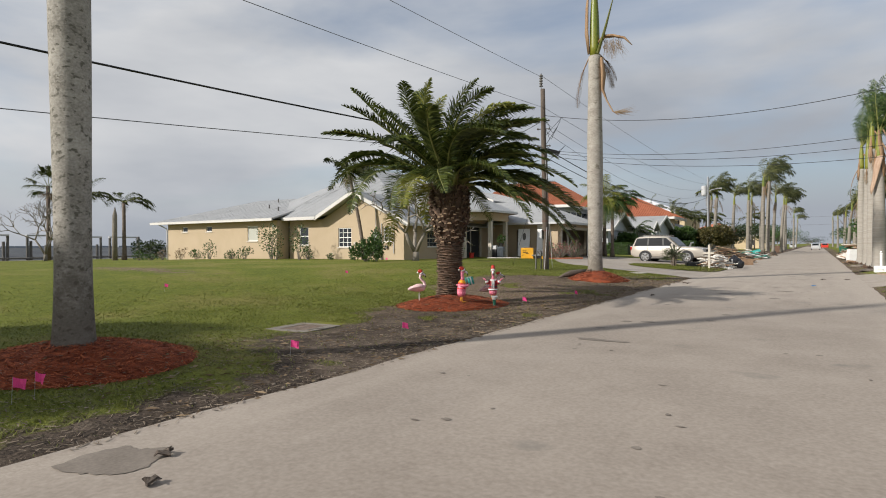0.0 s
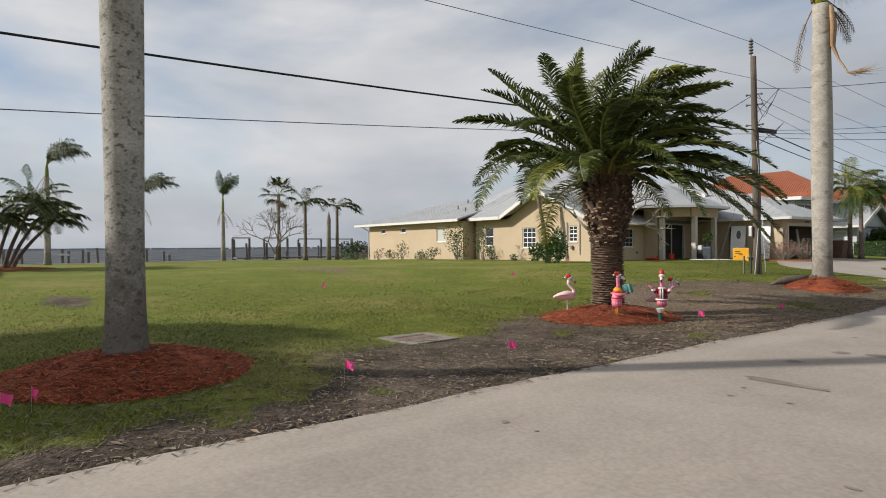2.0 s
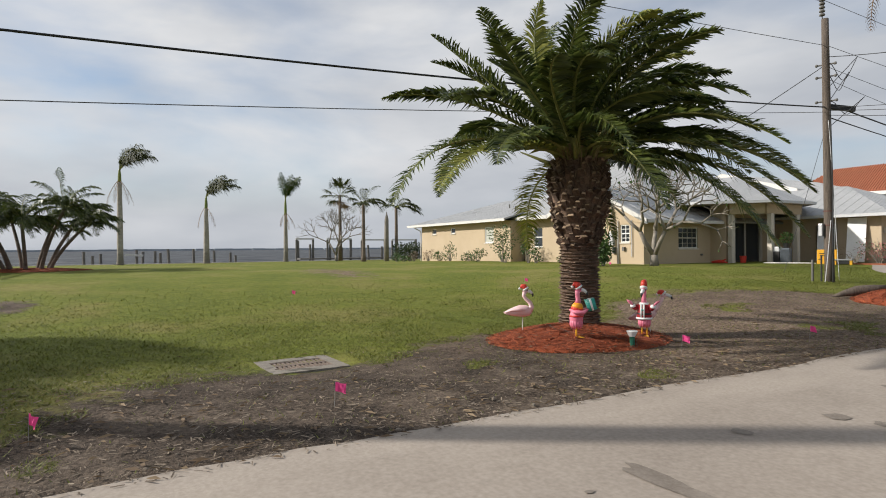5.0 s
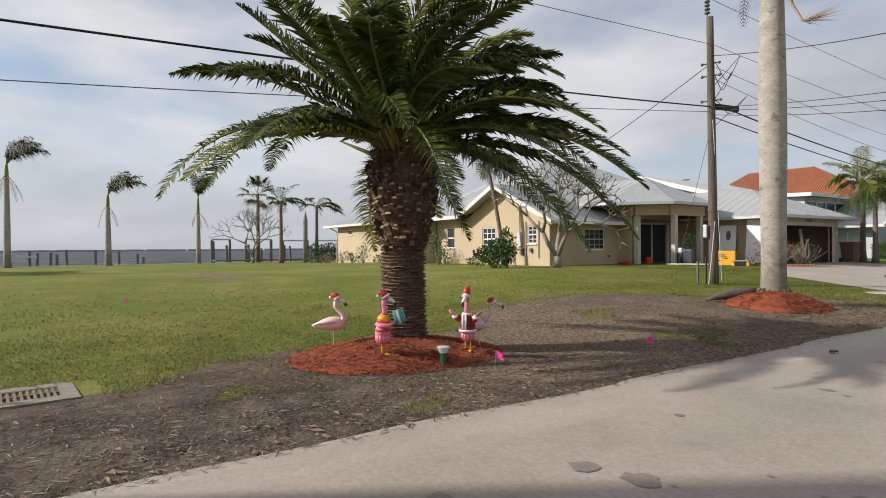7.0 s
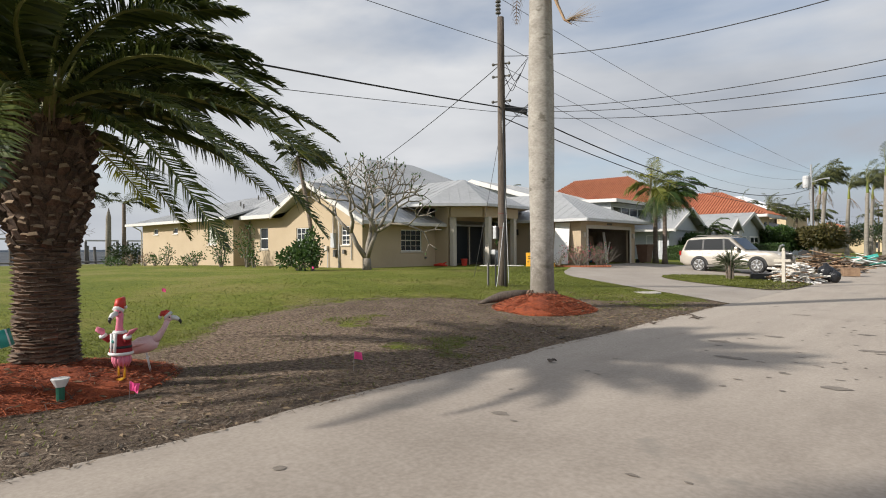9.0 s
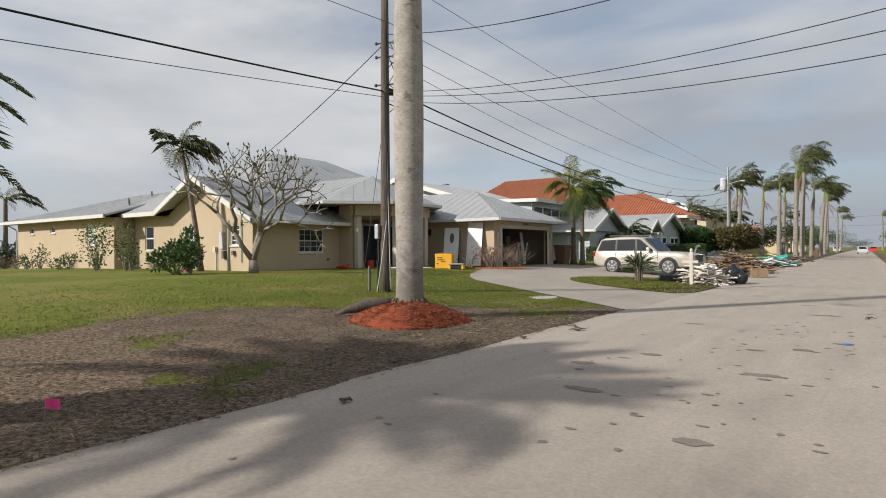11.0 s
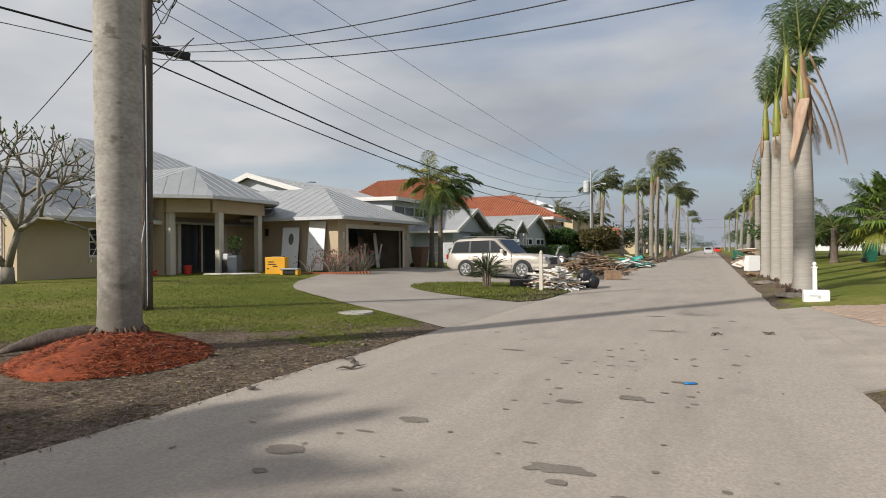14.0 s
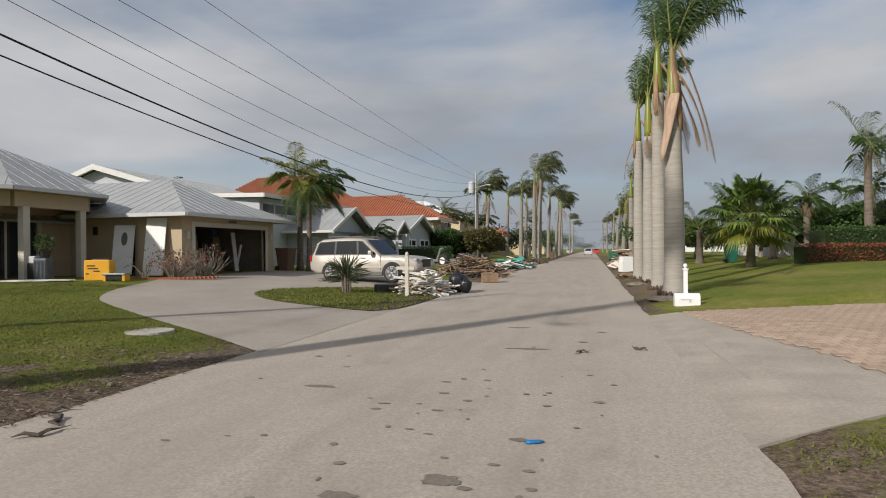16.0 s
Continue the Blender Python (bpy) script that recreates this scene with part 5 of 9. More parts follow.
    roof_plane("roof", [(px_, 42.6, pz), (-40.8, 50.6, ez), (-40.8, 38, ez), (px_, 38, pz)], h)
    roof_plane("roof", [(ex, 50.6, ez), (-40.8, 50.6, ez), (px_, 42.6, pz)], h, (1, 0, 0))
    gutter([(-31.6, E, 3.46), (-28.4, E, 3.46)], h, 0.2)
    gutter([(-28.45, E, 3.46), (rx, E, rz + 0.03)], h, 0.24)
    gutter([(rx, E, rz + 0.03), (ex + 0.05, E, ez + 0.02)], h, 0.24)
    gutter([(ex, E, ez), (ex, 35.0, ez)], h, 0.15)
    g = Geo()
    g.face([(-31.6, E, 3.26), (-28.4, E, 3.24), (-28.4, W + 0.1, 3.24), (-31.6, W + 0.1, 3.26)])
    part("soffit", g, M["soffit"], h)
    g = Geo()
    g.face([(ex, E, ez - 0.14), (ex, 34.6, ez - 0.14), (-21.7, 34.6, ez - 0.14), (-21.7, E, ez - 0.14)])
    part("soffit", g, M["soffit"], h)
    # side wall with the gridded window
    ws = [(32.2, 33.75, 1.40, 2.52)]
    wall_x(h, -21.6, W + 0.2, 35.0, base, 2.9, ws)
    window(h, "x", -21.6, *ws[0], 4, 2, bar=0.02, bars_mat="column")
    g = Geo()
    g.box(-21.6, 33.95, 1.0, -21.5, 34.05, 1.1)
    part("outlet_box", g, M["post"], h)
    # porch
    wall_y(h, 34.8, -21.6, -20.66, base, 3.73)
    wall_x(h, -21.3, 35.0, 40.3, base, 3.95, [(36.0, 38.9, FLOOR, 3.05)])
    g = Geo()
    for a0, a1 in ((36.0, 36.18), (38.72, 38.9)):
        g.box(-21.42, a0, FLOOR, -21.22, a1, 3.05)
    g.box(-21.42, 36.18, 2.88, -21.22, 38.72, 3.05)
    g.box(-21.41, 37.4, FLOOR, -21.32, 37.5, 2.88)
    d = part("door", g, M["column"], h, "cream frame of a double glass front door")
    for a0, a1 in ((36.18, 37.4), (37.5, 38.72)):
        g = Geo()
        g.box(-21.40, a0, FLOOR, -21.33, a0 + 0.12, 2.88)
        g.box(-21.40, a1 - 0.12, FLOOR, -21.33, a1, 2.88)
        g.box(-21.40, a0 + 0.12, FLOOR, -21.33, a1 - 0.12, FLOOR + 0.2)
        g.box(-21.40, a0 + 0.12, 2.76, -21.33, a1 - 0.12, 2.88)
        part("leaf", g, M["dark"], d)
        g = Geo()
        g.box(-21.38, a0 + 0.12, FLOOR + 0.2, -21.36, a1 - 0.12, 2.76)
        part("pane", g, M["pane"], d)
    eave = [(-24.5, 33.1, 3.86), (-20.9, 33.1, 3.86), (-18.5, 35.4, 3.86), (-18.5, 39.4, 3.86), (-20.2, 41.0, 3.86), (-24.5, 41.0, 3.86)]
    apex, back = (-21.6, 37.3, 5.5), (-25.6, 37.3, 5.5)
    roof_plane("porch_roof", [eave[0], eave[1], apex, back], h, (1, 0, 0))
    roof_plane("porch_roof", [eave[1], eave[2], apex], h, (2.4, 2.3, 0))
    roof_plane("porch_roof", [eave[2], eave[3], apex], h, (0, 1, 0))
    roof_plane("porch_roof", [eave[3], eave[4], apex], h, (-1.7, 1.6, 0))
    roof_plane("porch_roof", [eave[4], eave[5], back, apex], h, (1, 0, 0))
    gutter(eave[:5], h, 0.13, mat="light_unit")
    g = Geo()
    g.face([(x, y, 3.74) for x, y, _ in eave][::-1])
    part("porch_ceiling", g, M["soffit"], h)
    ring = [(-20.62, 34.72), (-20.4, 34.72), (-19.2, 35.9), (-19.2, 39.0), (-20.5, 40.3)]
    g = Geo()
    for a, b in zip(ring, ring[1:]):
        a, b = Vector((*a, 0)), Vector((*b, 0))
        n = (b - a).cross(Vector((0, 0, 1))).normalized() * 0.17
        q = [a - n, b - n, b + n, a + n]
        g.face([v + Vector((0, 0, 3.2)) for v in q][::-1])
        for i in range(4):
            j = (i + 1) % 4
            g.face([q[i] + Vector((0, 0, 3.73)), q[i] + Vector((0, 0, 3.2)), q[j] + Vector((0, 0, 3.2)), q[j] + Vector((0, 0, 3.73))])
    part("porch_beam", g, M["stucco"], h)
    for x, y in ((-20.4, 34.92), (-19.1, 36.3), (-19.2, 38.8)):
        g = Geo()
        g.box(-0.13, -0.13, FLOOR - 0.2, 0.13, 0.13, 3.22, bevel=0.012)
        g.box(-0.155, -0.155, FLOOR - 0.2, 0.155, 0.155, FLOOR + 0.1)
        part("column", g, M["column"], h, at=pose(x, y, 0))
    g = Geo()
    g.prism([(-21.3, 34.4), (-20.3, 34.4), (-18.8, 36.0), (-18.8, 39.2), (-20.3, 40.3), (-21.3, 40.3)], "z", 0.2, FLOOR)
    part("porch_floor", g, M["concrete"], h)
    # garage wing
    G0, G1, GX = 40.3, 47.4, -15.75
    wall_y(h, G0, -21.3, GX, base, 3.05, [(-19.0, -18.0, FLOOR, 2.6)])
    g = Geo()
    g.box(-19.0, G0 + 0.12, FLOOR, -18.0, G0 + 0.16, 2.6)
    part("side_door", g, M["dark"], h)
    wall_x(h, GX, G0 + 0.2, G1, base, 3.05, [(41.1, 46.6, 0.43, 2.62)])
    g = Geo()
    for a0, a1, z0, z1 in ((40.9, 41.1, 0.4, 2.82), (46.6, 46.8, 0.4, 2.82), (41.1, 46.6, 2.62, 2.82)):
        g.box(GX - 0.1, a0, z0, GX + 0.04, a1, z1)
    part("garage_frame", g, M["column"], h, "cream frame of the open garage door")
    g = Geo()
    g.box(-22, G0 + 0.2, 0.3, GX - 0.2, G1, 0.425)
    part("garage_floor", g, M["concrete"], h)
    g = Geo()
    g.box(-22.2, G0 + 0.2, 0.4, -22.0, G1, 3.0)
    g.box(-22, G1 - 0.1, 0.4, GX - 0.2, G1 + 0.1, 3.0)
    g.box(-22, G0 + 0.2, 2.95, GX - 0.2, G1, 3.02)
    part("garage_lining", g, M["garage"], h)
    e = [(-24, 39.6, 3.12), (-15.0, 39.6, 3.12), (-15.0, 48.4, 3.12), (-24, 48.4, 3.12)]
    a, b = (-19.2, 44.0, 5.0), (-25, 44.0, 5.0)
    roof_plane("garage_roof", [e[0], e[1], a, b], h, (1, 0, 0))
    roof_plane("garage_roof", [e[1], e[2], a], h, (0, 1, 0))
    roof_plane("garage_roof", [e[2], e[3], b, a], h, (1, 0, 0))
    gutter([(-21, 39.6, 3.12), e[1], e[2]], h, 0.14, mat="light_unit")
    g = Geo()
    g.face([(x, y, 2.99) for x, y in ((-21.5, 39.6), (-15.0, 39.6), (-15.0, 48.4), (-15.7, 48.4), (-15.7, 40.3), (-21.5, 40.3))][::-1])
    part("soffit", g, M["soffit"], h)
    for y in (40.6, 47.05):
        g = Geo()
        g.box(GX + 0.003, y - 0.07, 2.1, GX + 0.12, y + 0.07, 2.4, bevel=0.02)
        part("wall_lamp", g, M["column"], h)
    g = Geo()
    g.box(-20.0, G0 - 0.12, 2.3, -19.85, G0 - 0.003, 2.65, bevel=0.02)
    part("wall_lamp", g, M["black"], h)
    g = Geo()
    g.box(GX + 0.003, 43.5, 2.86, GX + 0.02, 44.1, 2.96)
    part("number_bar", g, M["post"], h, "plain dark bar over the garage door")
    # meters and pipes on the gable wall
    for x, z0, z1, w, mt in ((-23.75, 1.6, 2.35, 0.3, "light_unit"), (-23.6, 1.15, 1.5, 0.22, "post"), (-24.3, 1.45, 1.7, 0.2, "column"), (-22.9, 1.3, 1.5, 0.15, "post"), (-25.5, 1.5, 1.75, 0.14, "column")):
        g = Geo()
        g.box(x - w / 2, W - 0.13, z0, x + w / 2, W - 0.003, z1, bevel=0.015)
        part("meter_box", g, M[mt], h)
    for x, z0, z1 in ((-23.75, 2.3, 4.0), (-23.3, 0.5, 2.9), (-22.35, 1.0, 2.9), (-24.2, 0.4, 1.5)):
        g = Geo()
        g.tube([(x, W - 0.06, z0), (x, W - 0.06, z1)], 0.03, 6)
        part("conduit", g, M["light_unit"], h)
    # back walls close the body
    wall_x(h, -40.2, 41, 50, base, 2.8)
    wall_y(h, 49.8, -40, -21.6, base, 2.8)
    wall_x(h, -21.6, G1 + 0.1, 49.8, base, 2.8)
    wall_y(h, 40.8, -44.1, -40.2, base, 3.3)


build_tan_house()


# ---- neighbouring houses ----
def build_two_storey():
    h = thing("house", (0, 0, 0), "grey metal-roofed house with white gable trim behind the tan house", "house", "neighbour houses")
    roof_plane("roof", [(-37.15, 57.6, 8.45), (-37.15, 74, 8.45), (-29.9, 74, 6.35), (-29.9, 57.6, 6.35)], h, (0, 1, 0))
    roof_plane("roof", [(-37.15, 57.6, 8.45), (-37.15, 74, 8.45), (-44.5, 74, 6.0), (-44.5, 57.6, 6.0)], h)
    gutter([(-44.5, 57.6, 6.05), (-37.15, 57.6, 8.5)], h, 0.42, 0.08)
    gutter([(-37.15, 57.6, 8.5), (-29.9, 57.6, 6.42)], h, 0.42, 0.08)
    g = Geo()
    g.prism([(-44, 0.3), (-30.4, 0.3), (-30.4, 6.2), (-37.15, 8.2), (-44, 6.0)], "y", 58.3, 73.5)
    part("wall", g, M["siding"], h)
    roof_plane("roof", [(-31, 54.4, 5.55), (-19.6, 53.0, 5.25), (-19.6, 68, 5.25), (-31, 68, 6.1)], h, (0, 1, 0))
    gutter([(-28, 54.0, 5.5), (-19.6, 53.0, 5.25), (-19.6, 68, 5.25)], h, 0.25)
    wall_x(h, -20.3, 53.6, 67, 0.4, 5.05, [(54.0, 66.4, 4.05, 4.75)], mat="siding")
    for i in range(8):
        y = 54.0 + i * 1.55
        window(h, "x", -20.3, y, y + 1.5, 4.05, 4.75, 1, 1, sash=False, sill=False)
    wall_y(h, 53.6, -30, -20.5, 0.4, 5.2, mat="siding")


build_two_storey()


def siding(parent, axis, c, a0, a1, z0, z1):
    """Lapped siding boards, one by one."""
    me = None
    g = Geo()
    n = int((z1 - z0) / 0.2)
    for i in range(n):
        z = z0 + i * 0.2
        g = Geo()
        if axis == "x":
            g.prism([(c, z), (c + 0.03, z), (c + 0.008, z + 0.205), (c, z + 0.205)], "y", a0, a1)
        else:
            g.prism([(c, z), (c - 0.03, z), (c - 0.008, z + 0.205), (c, z + 0.205)], "x", a0, a1)
        if axis == "x":
            g.v = [(p[0], p[1], p[2]) for p in g.v]
        part("siding_board", g, M["siding"], parent)


def build_siding_house():
    h = thing("house", (0, 0, 0), "pale grey lap-sided bungalow with metal gable roofs and white trim", "house", "neighbour houses")
    # near body
    g = Geo()
    g.box(-30, 57.2, 0.3, -17.2, 70, 2.9)
    part("wall", g, M["siding"], h)
    for i in range(13):
        b = Geo()
        z = 0.3 + i * 0.2
        b.prism([(57.2, z), (57.165, z), (57.19, z + 0.205), (57.2, z + 0.205)], "x", -24, -17.2)
        part("siding_board", b, M["siding"], h)
    window(h, "y", 57.12, -19.0, -17.9, 1.3, 2.5, 2, 2, sill=False)
    roof_plane("roof", [(-30, 56.2, 2.95), (-16.4, 56.2, 2.95), (-16.4, 60.2, 4.7), (-30, 60.2, 4.7)], h, (1, 0, 0))
    roof_plane("roof", [(-30, 64.2, 2.95), (-16.4, 64.2, 2.95), (-16.4, 60.2, 4.7), (-30, 60.2, 4.7)], h, (1, 0, 0))
    gutter([(-30, 56.2, 2.95), (-16.4, 56.2, 2.95)], h)
    gutter([(-16.4, 56.2, 2.98), (-16.4, 60.2, 4.75)], h, 0.25)
    gutter([(-16.4, 60.2, 4.75), (-16.4, 64.2, 2.98)], h, 0.25)
    g = Geo()
    g.prism([(57.0, 2.9), (63.4, 2.9), (60.2, 4.4)], "x", -17.6, -17.0)
    part("gable_wall", g, M["siding"], h)
    window(h, "x", -16.97, 59.4, 61.0, 1.1, 2.4, 3, 2)
    # small entry gable on posts
    roof_plane("porch_roof", [(-17, 64.4, 3.0), (-14.6, 64.4, 3.0), (-14.6, 66.2, 3.95), (-17, 66.2, 3.95)], h, (1, 0, 0))
    roof_plane("porch_roof", [(-17, 68.0, 3.0), (-14.6, 68.0, 3.0), (-14.6, 66.2, 3.95), (-17, 66.2, 3.95)], h, (1, 0, 0))
    gutter([(-14.6, 64.4, 3.02), (-14.6, 66.2, 3.98)], h, 0.22)
    gutter([(-14.6, 66.2, 3.98), (-14.6, 68.0, 3.02)], h, 0.22)
    for y in (64.7, 67.7):
        g = Geo()
        g.box(-14.85, y - 0.09, 0.3, -14.67, y + 0.09, 3.0)
        part("porch_post", g, M["white"], h)
    # garage gable with two white doors
    roof_plane("roof", [(-27, 68.5, 3.0), (-15.2, 68.5, 3.0), (-15.2, 74.0, 4.9), (-27, 74.0, 4.9)], h, (1, 0, 0))
    roof_plane("roof", [(-27, 79.5, 3.0), (-15.2, 79.5, 3.0), (-15.2, 74.0, 4.9), (-27, 74.0, 4.9)], h, (1, 0, 0))
    gutter([(-15.2, 68.5, 3.02), (-15.2, 74.0, 4.93)], h, 0.28)
    gutter([(-15.2, 74.0, 4.93), (-15.2, 79.5, 3.02)], h, 0.28)
    g = Geo()
    g.prism([(69.2, 0.3), (78.8, 0.3), (78.8, 3.0), (74, 4.6), (69.2, 3.0)], "x", -26, -15.8)
    part("gable_wall", g, M["siding"], h)
    for y in (70.2, 74.6):
        g = Geo()
        g.box(-15.8, y, 0.3, -15.74, y + 3.2, 2.6)
        for i in range(4):
            g.box(-15.74, y + 0.1 + i * 0.78, 0.4, -15.71, y + 0.78 + i * 0.78, 1.8)
        d = part("garage_door", g, M["white"], h)
        for i in range(2):
            g = Geo()
            g.box(-15.74, y + 0.3 + i * 1.5, 2.0, -15.70, y + 1.3 + i * 1.5, 2.45)
            part("pane", g, M["pane"], d)


build_siding_house()


def tile_plane(pts, parent, e, spacing=0.34):
    """A tiled slope: a sheet with rounded tile rows running down it."""
    p = [Vector(q) for q in pts]
    nrm = (p[1] - p[0]).cross(p[2] - p[0]).normalized()
    if nrm.z < 0:
        p.reverse()
        nrm = -nrm
    g = Geo()
    g.face(p)
    ob = part("roof", g, M["tile"], parent)
    e = Vector(e).normalized()
    rows = Geo()
    us = [q.dot(e) for q in p]
    u = min(us) + spacing / 2
    while u < max(us):
        hits = []
        for i in range(len(p)):
            a, b = p[i], p[(i + 1) % len(p)]
            if (a.dot(e) - u) * (b.dot(e) - u) < 0:
                hits.append(a.lerp(b, (u - a.dot(e)) / (b.dot(e) - a.dot(e))))
        if len(hits) >= 2 and (hits[-1] - hits[0]).length > 0.3:
            rows.tube([hits[0] + nrm * 0.02, hits[-1] + nrm * 0.02], spacing * 0.3, 6, caps=False)
        u += spacing
    t = part("tile_surface", rows, M["tile"], ob, smooth=True)
    t["kind"] = "stuff"
    return ob


def build_tile_house():
    h = thing("house", (0, 0, 0), "large cream house with orange barrel-tile hip roofs", "house", "neighbour houses")
    g = Geo()
    g.box(-46, 87, 0.3, -19.6, 104, 5.4)
    part("wall", g, M["cream"], h)
    # long front roof
    z0, z1 = 5.45, 8.6
    a = [(-48, 85.6, z0), (-17.6, 85.6, z0), (-23.5, 92, z1), (-46, 92, z1)]
    tile_plane(a, h, (1, 0, 0))
    tile_plane([(-17.6, 85.6, z0), (-17.6, 100, z0), (-23.5, 92, z1)], h, (0, 1, 0))
    gutter([(-48, 85.6, z0), (-17.6, 85.6, z0), (-17.6, 100, z0)], h, 0.35, 0.1)
    # higher roof behind
    z0, z1 = 7.8, 13.0
    tile_plane([(-56, 95, z0), (-33, 95, z0), (-40.5, 102, z1), (-50, 102, z1)], h, (1, 0, 0))
    tile_plane([(-33, 95, z0), (-33, 110, z0), (-40.5, 102, z1)], h, (0, 1, 0))
    g = Geo()
    g.box(-55, 96, 0.3, -34, 108, 7.6)
    part("wall", g, M["cream"], h)
    # entry with arched window
    g = Geo()
    g.box(-21.5, 84.4, 0.3, -17.0, 88, 5.2)
    part("entry_wall", g, M["cream"], h)
    tile_plane([(-22.2, 83.6, 5.2), (-16.2, 83.6, 5.2), (-19.2, 87, 6.6)], h, (1, 0, 0))
    tile_plane([(-16.2, 83.6, 5.2), (-16.2, 90, 5.2), (-19.2, 87, 6.6)], h, (0, 1, 0))
    gutter([(-22.2, 83.6, 5.2), (-16.2, 83.6, 5.2), (-16.2, 90, 5.2)], h, 0.3, 0.08)
    g = Geo()
    ol = [(85.2, 1.2), (87.2, 1.2), (87.2, 3.4)] + [(86.2 + math.cos(t) * 1.0, 3.4 + math.sin(t) * 1.0) for t in np.linspace(0.1, 3.04, 10)] + [(85.2, 3.4)]
    g.prism(ol, "x", -17.02, -16.95)
    part("arched_window", g, M["pane"], h)
    g = Geo()
    g.tube([(-30, 85.9, 5.9), (-30, 85.7, 6.5)], 0.04, 6)
    g.tube([(-30, 85.65, 6.5), (-29.95, 85.5, 6.55)], [0.45, 0.05], 12)
    part("dish", g, M["steel"], h)


build_tile_house()


def simple_house(x0, y0, x1, y1, hw, hr, wall_mat, roof_mat, label, along="x"):
    """A plain far house: walls, hip roof with fascia, door and windows."""
    z = height(x0 if x0 > 0 else x1, min(y0, 60))
    h = thing("house", (0, 0, 0), label, "house", "neighbour houses")
    g = Geo()
    g.box(x0, y0, z - 0.3, x1, y1, z + hw)
    part("wall", g, M[wall_mat], h)
    o = 0.6
    a = [(x0 - o, y0 - o, z + hw), (x1 + o, y0 - o, z + hw), (x1 + o, y1 + o, z + hw), (x0 - o, y1 + o, z + hw)]
    xm, ym = (x0 + x1) / 2, (y0 + y1) / 2
    d = min(x1 - x0, y1 - y0) / 2
    r0, r1 = (Vector((x0 + d, ym, z + hw + hr)), Vector((x1 - d, ym, z + hw + hr))) if x1 - x0 > y1 - y0 else (Vector((xm, y0 + d, z + hw + hr)), Vector((xm, y1 - d, z + hw + hr)))
    if x1 - x0 > y1 - y0:
        fs = ([a[0], a[1], r1, r0], [a[1], a[2], r1], [a[2], a[3], r0, r1], [a[3], a[0], r0])
    else:
        fs = ([a[0], a[1], r0], [a[1], a[2], r1, r0], [a[2], a[3], r1], [a[3], a[0], r0, r1])
    for f in fs:
        roof_plane("roof", f, h, None, 0.12, roof_mat)
    gutter(a + [a[0]], h, 0.22)
    side = x1 if x1 < 0 else x0
    sg = 1 if x1 < 0 else -1
    n = int((y1 - y0) / 3)
    for i in range(n):
        y = y0 + 1.0 + i * 3
        g = Geo()
        lo, hi = sorted((side, side + sg * 0.04))
        g.box(lo, y, z + 0.9, hi, y + 1.3, z + 2.1)
        w = part("window", g, M["pane"], h)
        g = Geo()
        lo, hi = sorted((side, side + sg * 0.07))
        for q in ((y - 0.08, y, z + 0.82, z + 2.18), (y + 1.3, y + 1.38, z + 0.82, z + 2.18), (y, y + 1.3, z + 2.1, z + 2.18), (y, y + 1.3, z + 0.82, z + 0.9)):
            g.box(lo, q[0], q[2], hi, q[1], q[3])
        part("window_frame", g, M["white"], w)
    n = int((x1 - x0) / 3.2)
    for i in range(n):
        x = x0 + 1.0 + i * 3.2
        g = Geo()
        g.box(x, y0 - 0.04, z + 0.9, x + 1.3, y0, z + 2.1)
        w = part("window", g, M["pane"], h)
        g = Geo()
        for q in ((x - 0.08, x, z + 0.82, z + 2.18), (x + 1.3, x + 1.38, z + 0.82, z + 2.18), (x, x + 1.3, z + 2.1, z + 2.18), (x, x + 1.3, z + 0.82, z + 0.9)):
            g.box(q[0], y0 - 0.07, q[2], q[1], y0, q[3])
        part("window_frame", g, M["white"], w)
    return h


M["white_roof"] = material("white_roof", (0.68, 0.69, 0.70), (0.76, 0.77, 0.78), 2, 0.5)
M["white_wall"] = material("white_stucco", (0.68, 0.67, 0.64), (0.76, 0.75, 0.72), 2, 0.8)
simple_house(-38, 112, -20, 128, 6.2, 3.4, "cream", "white_roof", "large house with a pale sunlit roof")
simple_house(-27, 88, -15.5, 99, 3.0, 2.0, "siding", "roof", "grey bungalow behind roadside palms")
simple_house(-24, 131, -12, 145, 3.2, 2.4, "cream", "tile", "cream house with orange tile roof among trees")
simple_house(-28, 160, -10, 178, 3.2, 2.4, "cream", "roof", "cream bungalow beside the street")
simple_house(9, 130, 24, 146, 3.2, 2.0, "white_wall", "roof", "white bungalow beside the street")
simple_house(13.2, 66, 28, 78, 2.7, 1.3, "white_wall", "roof", "white house behind a clipped hedge")
simple_house(-60, -22, -34, -9, 3.4, 2.2, "cream", "tile", "cream house with tile roof behind the vinyl fence")


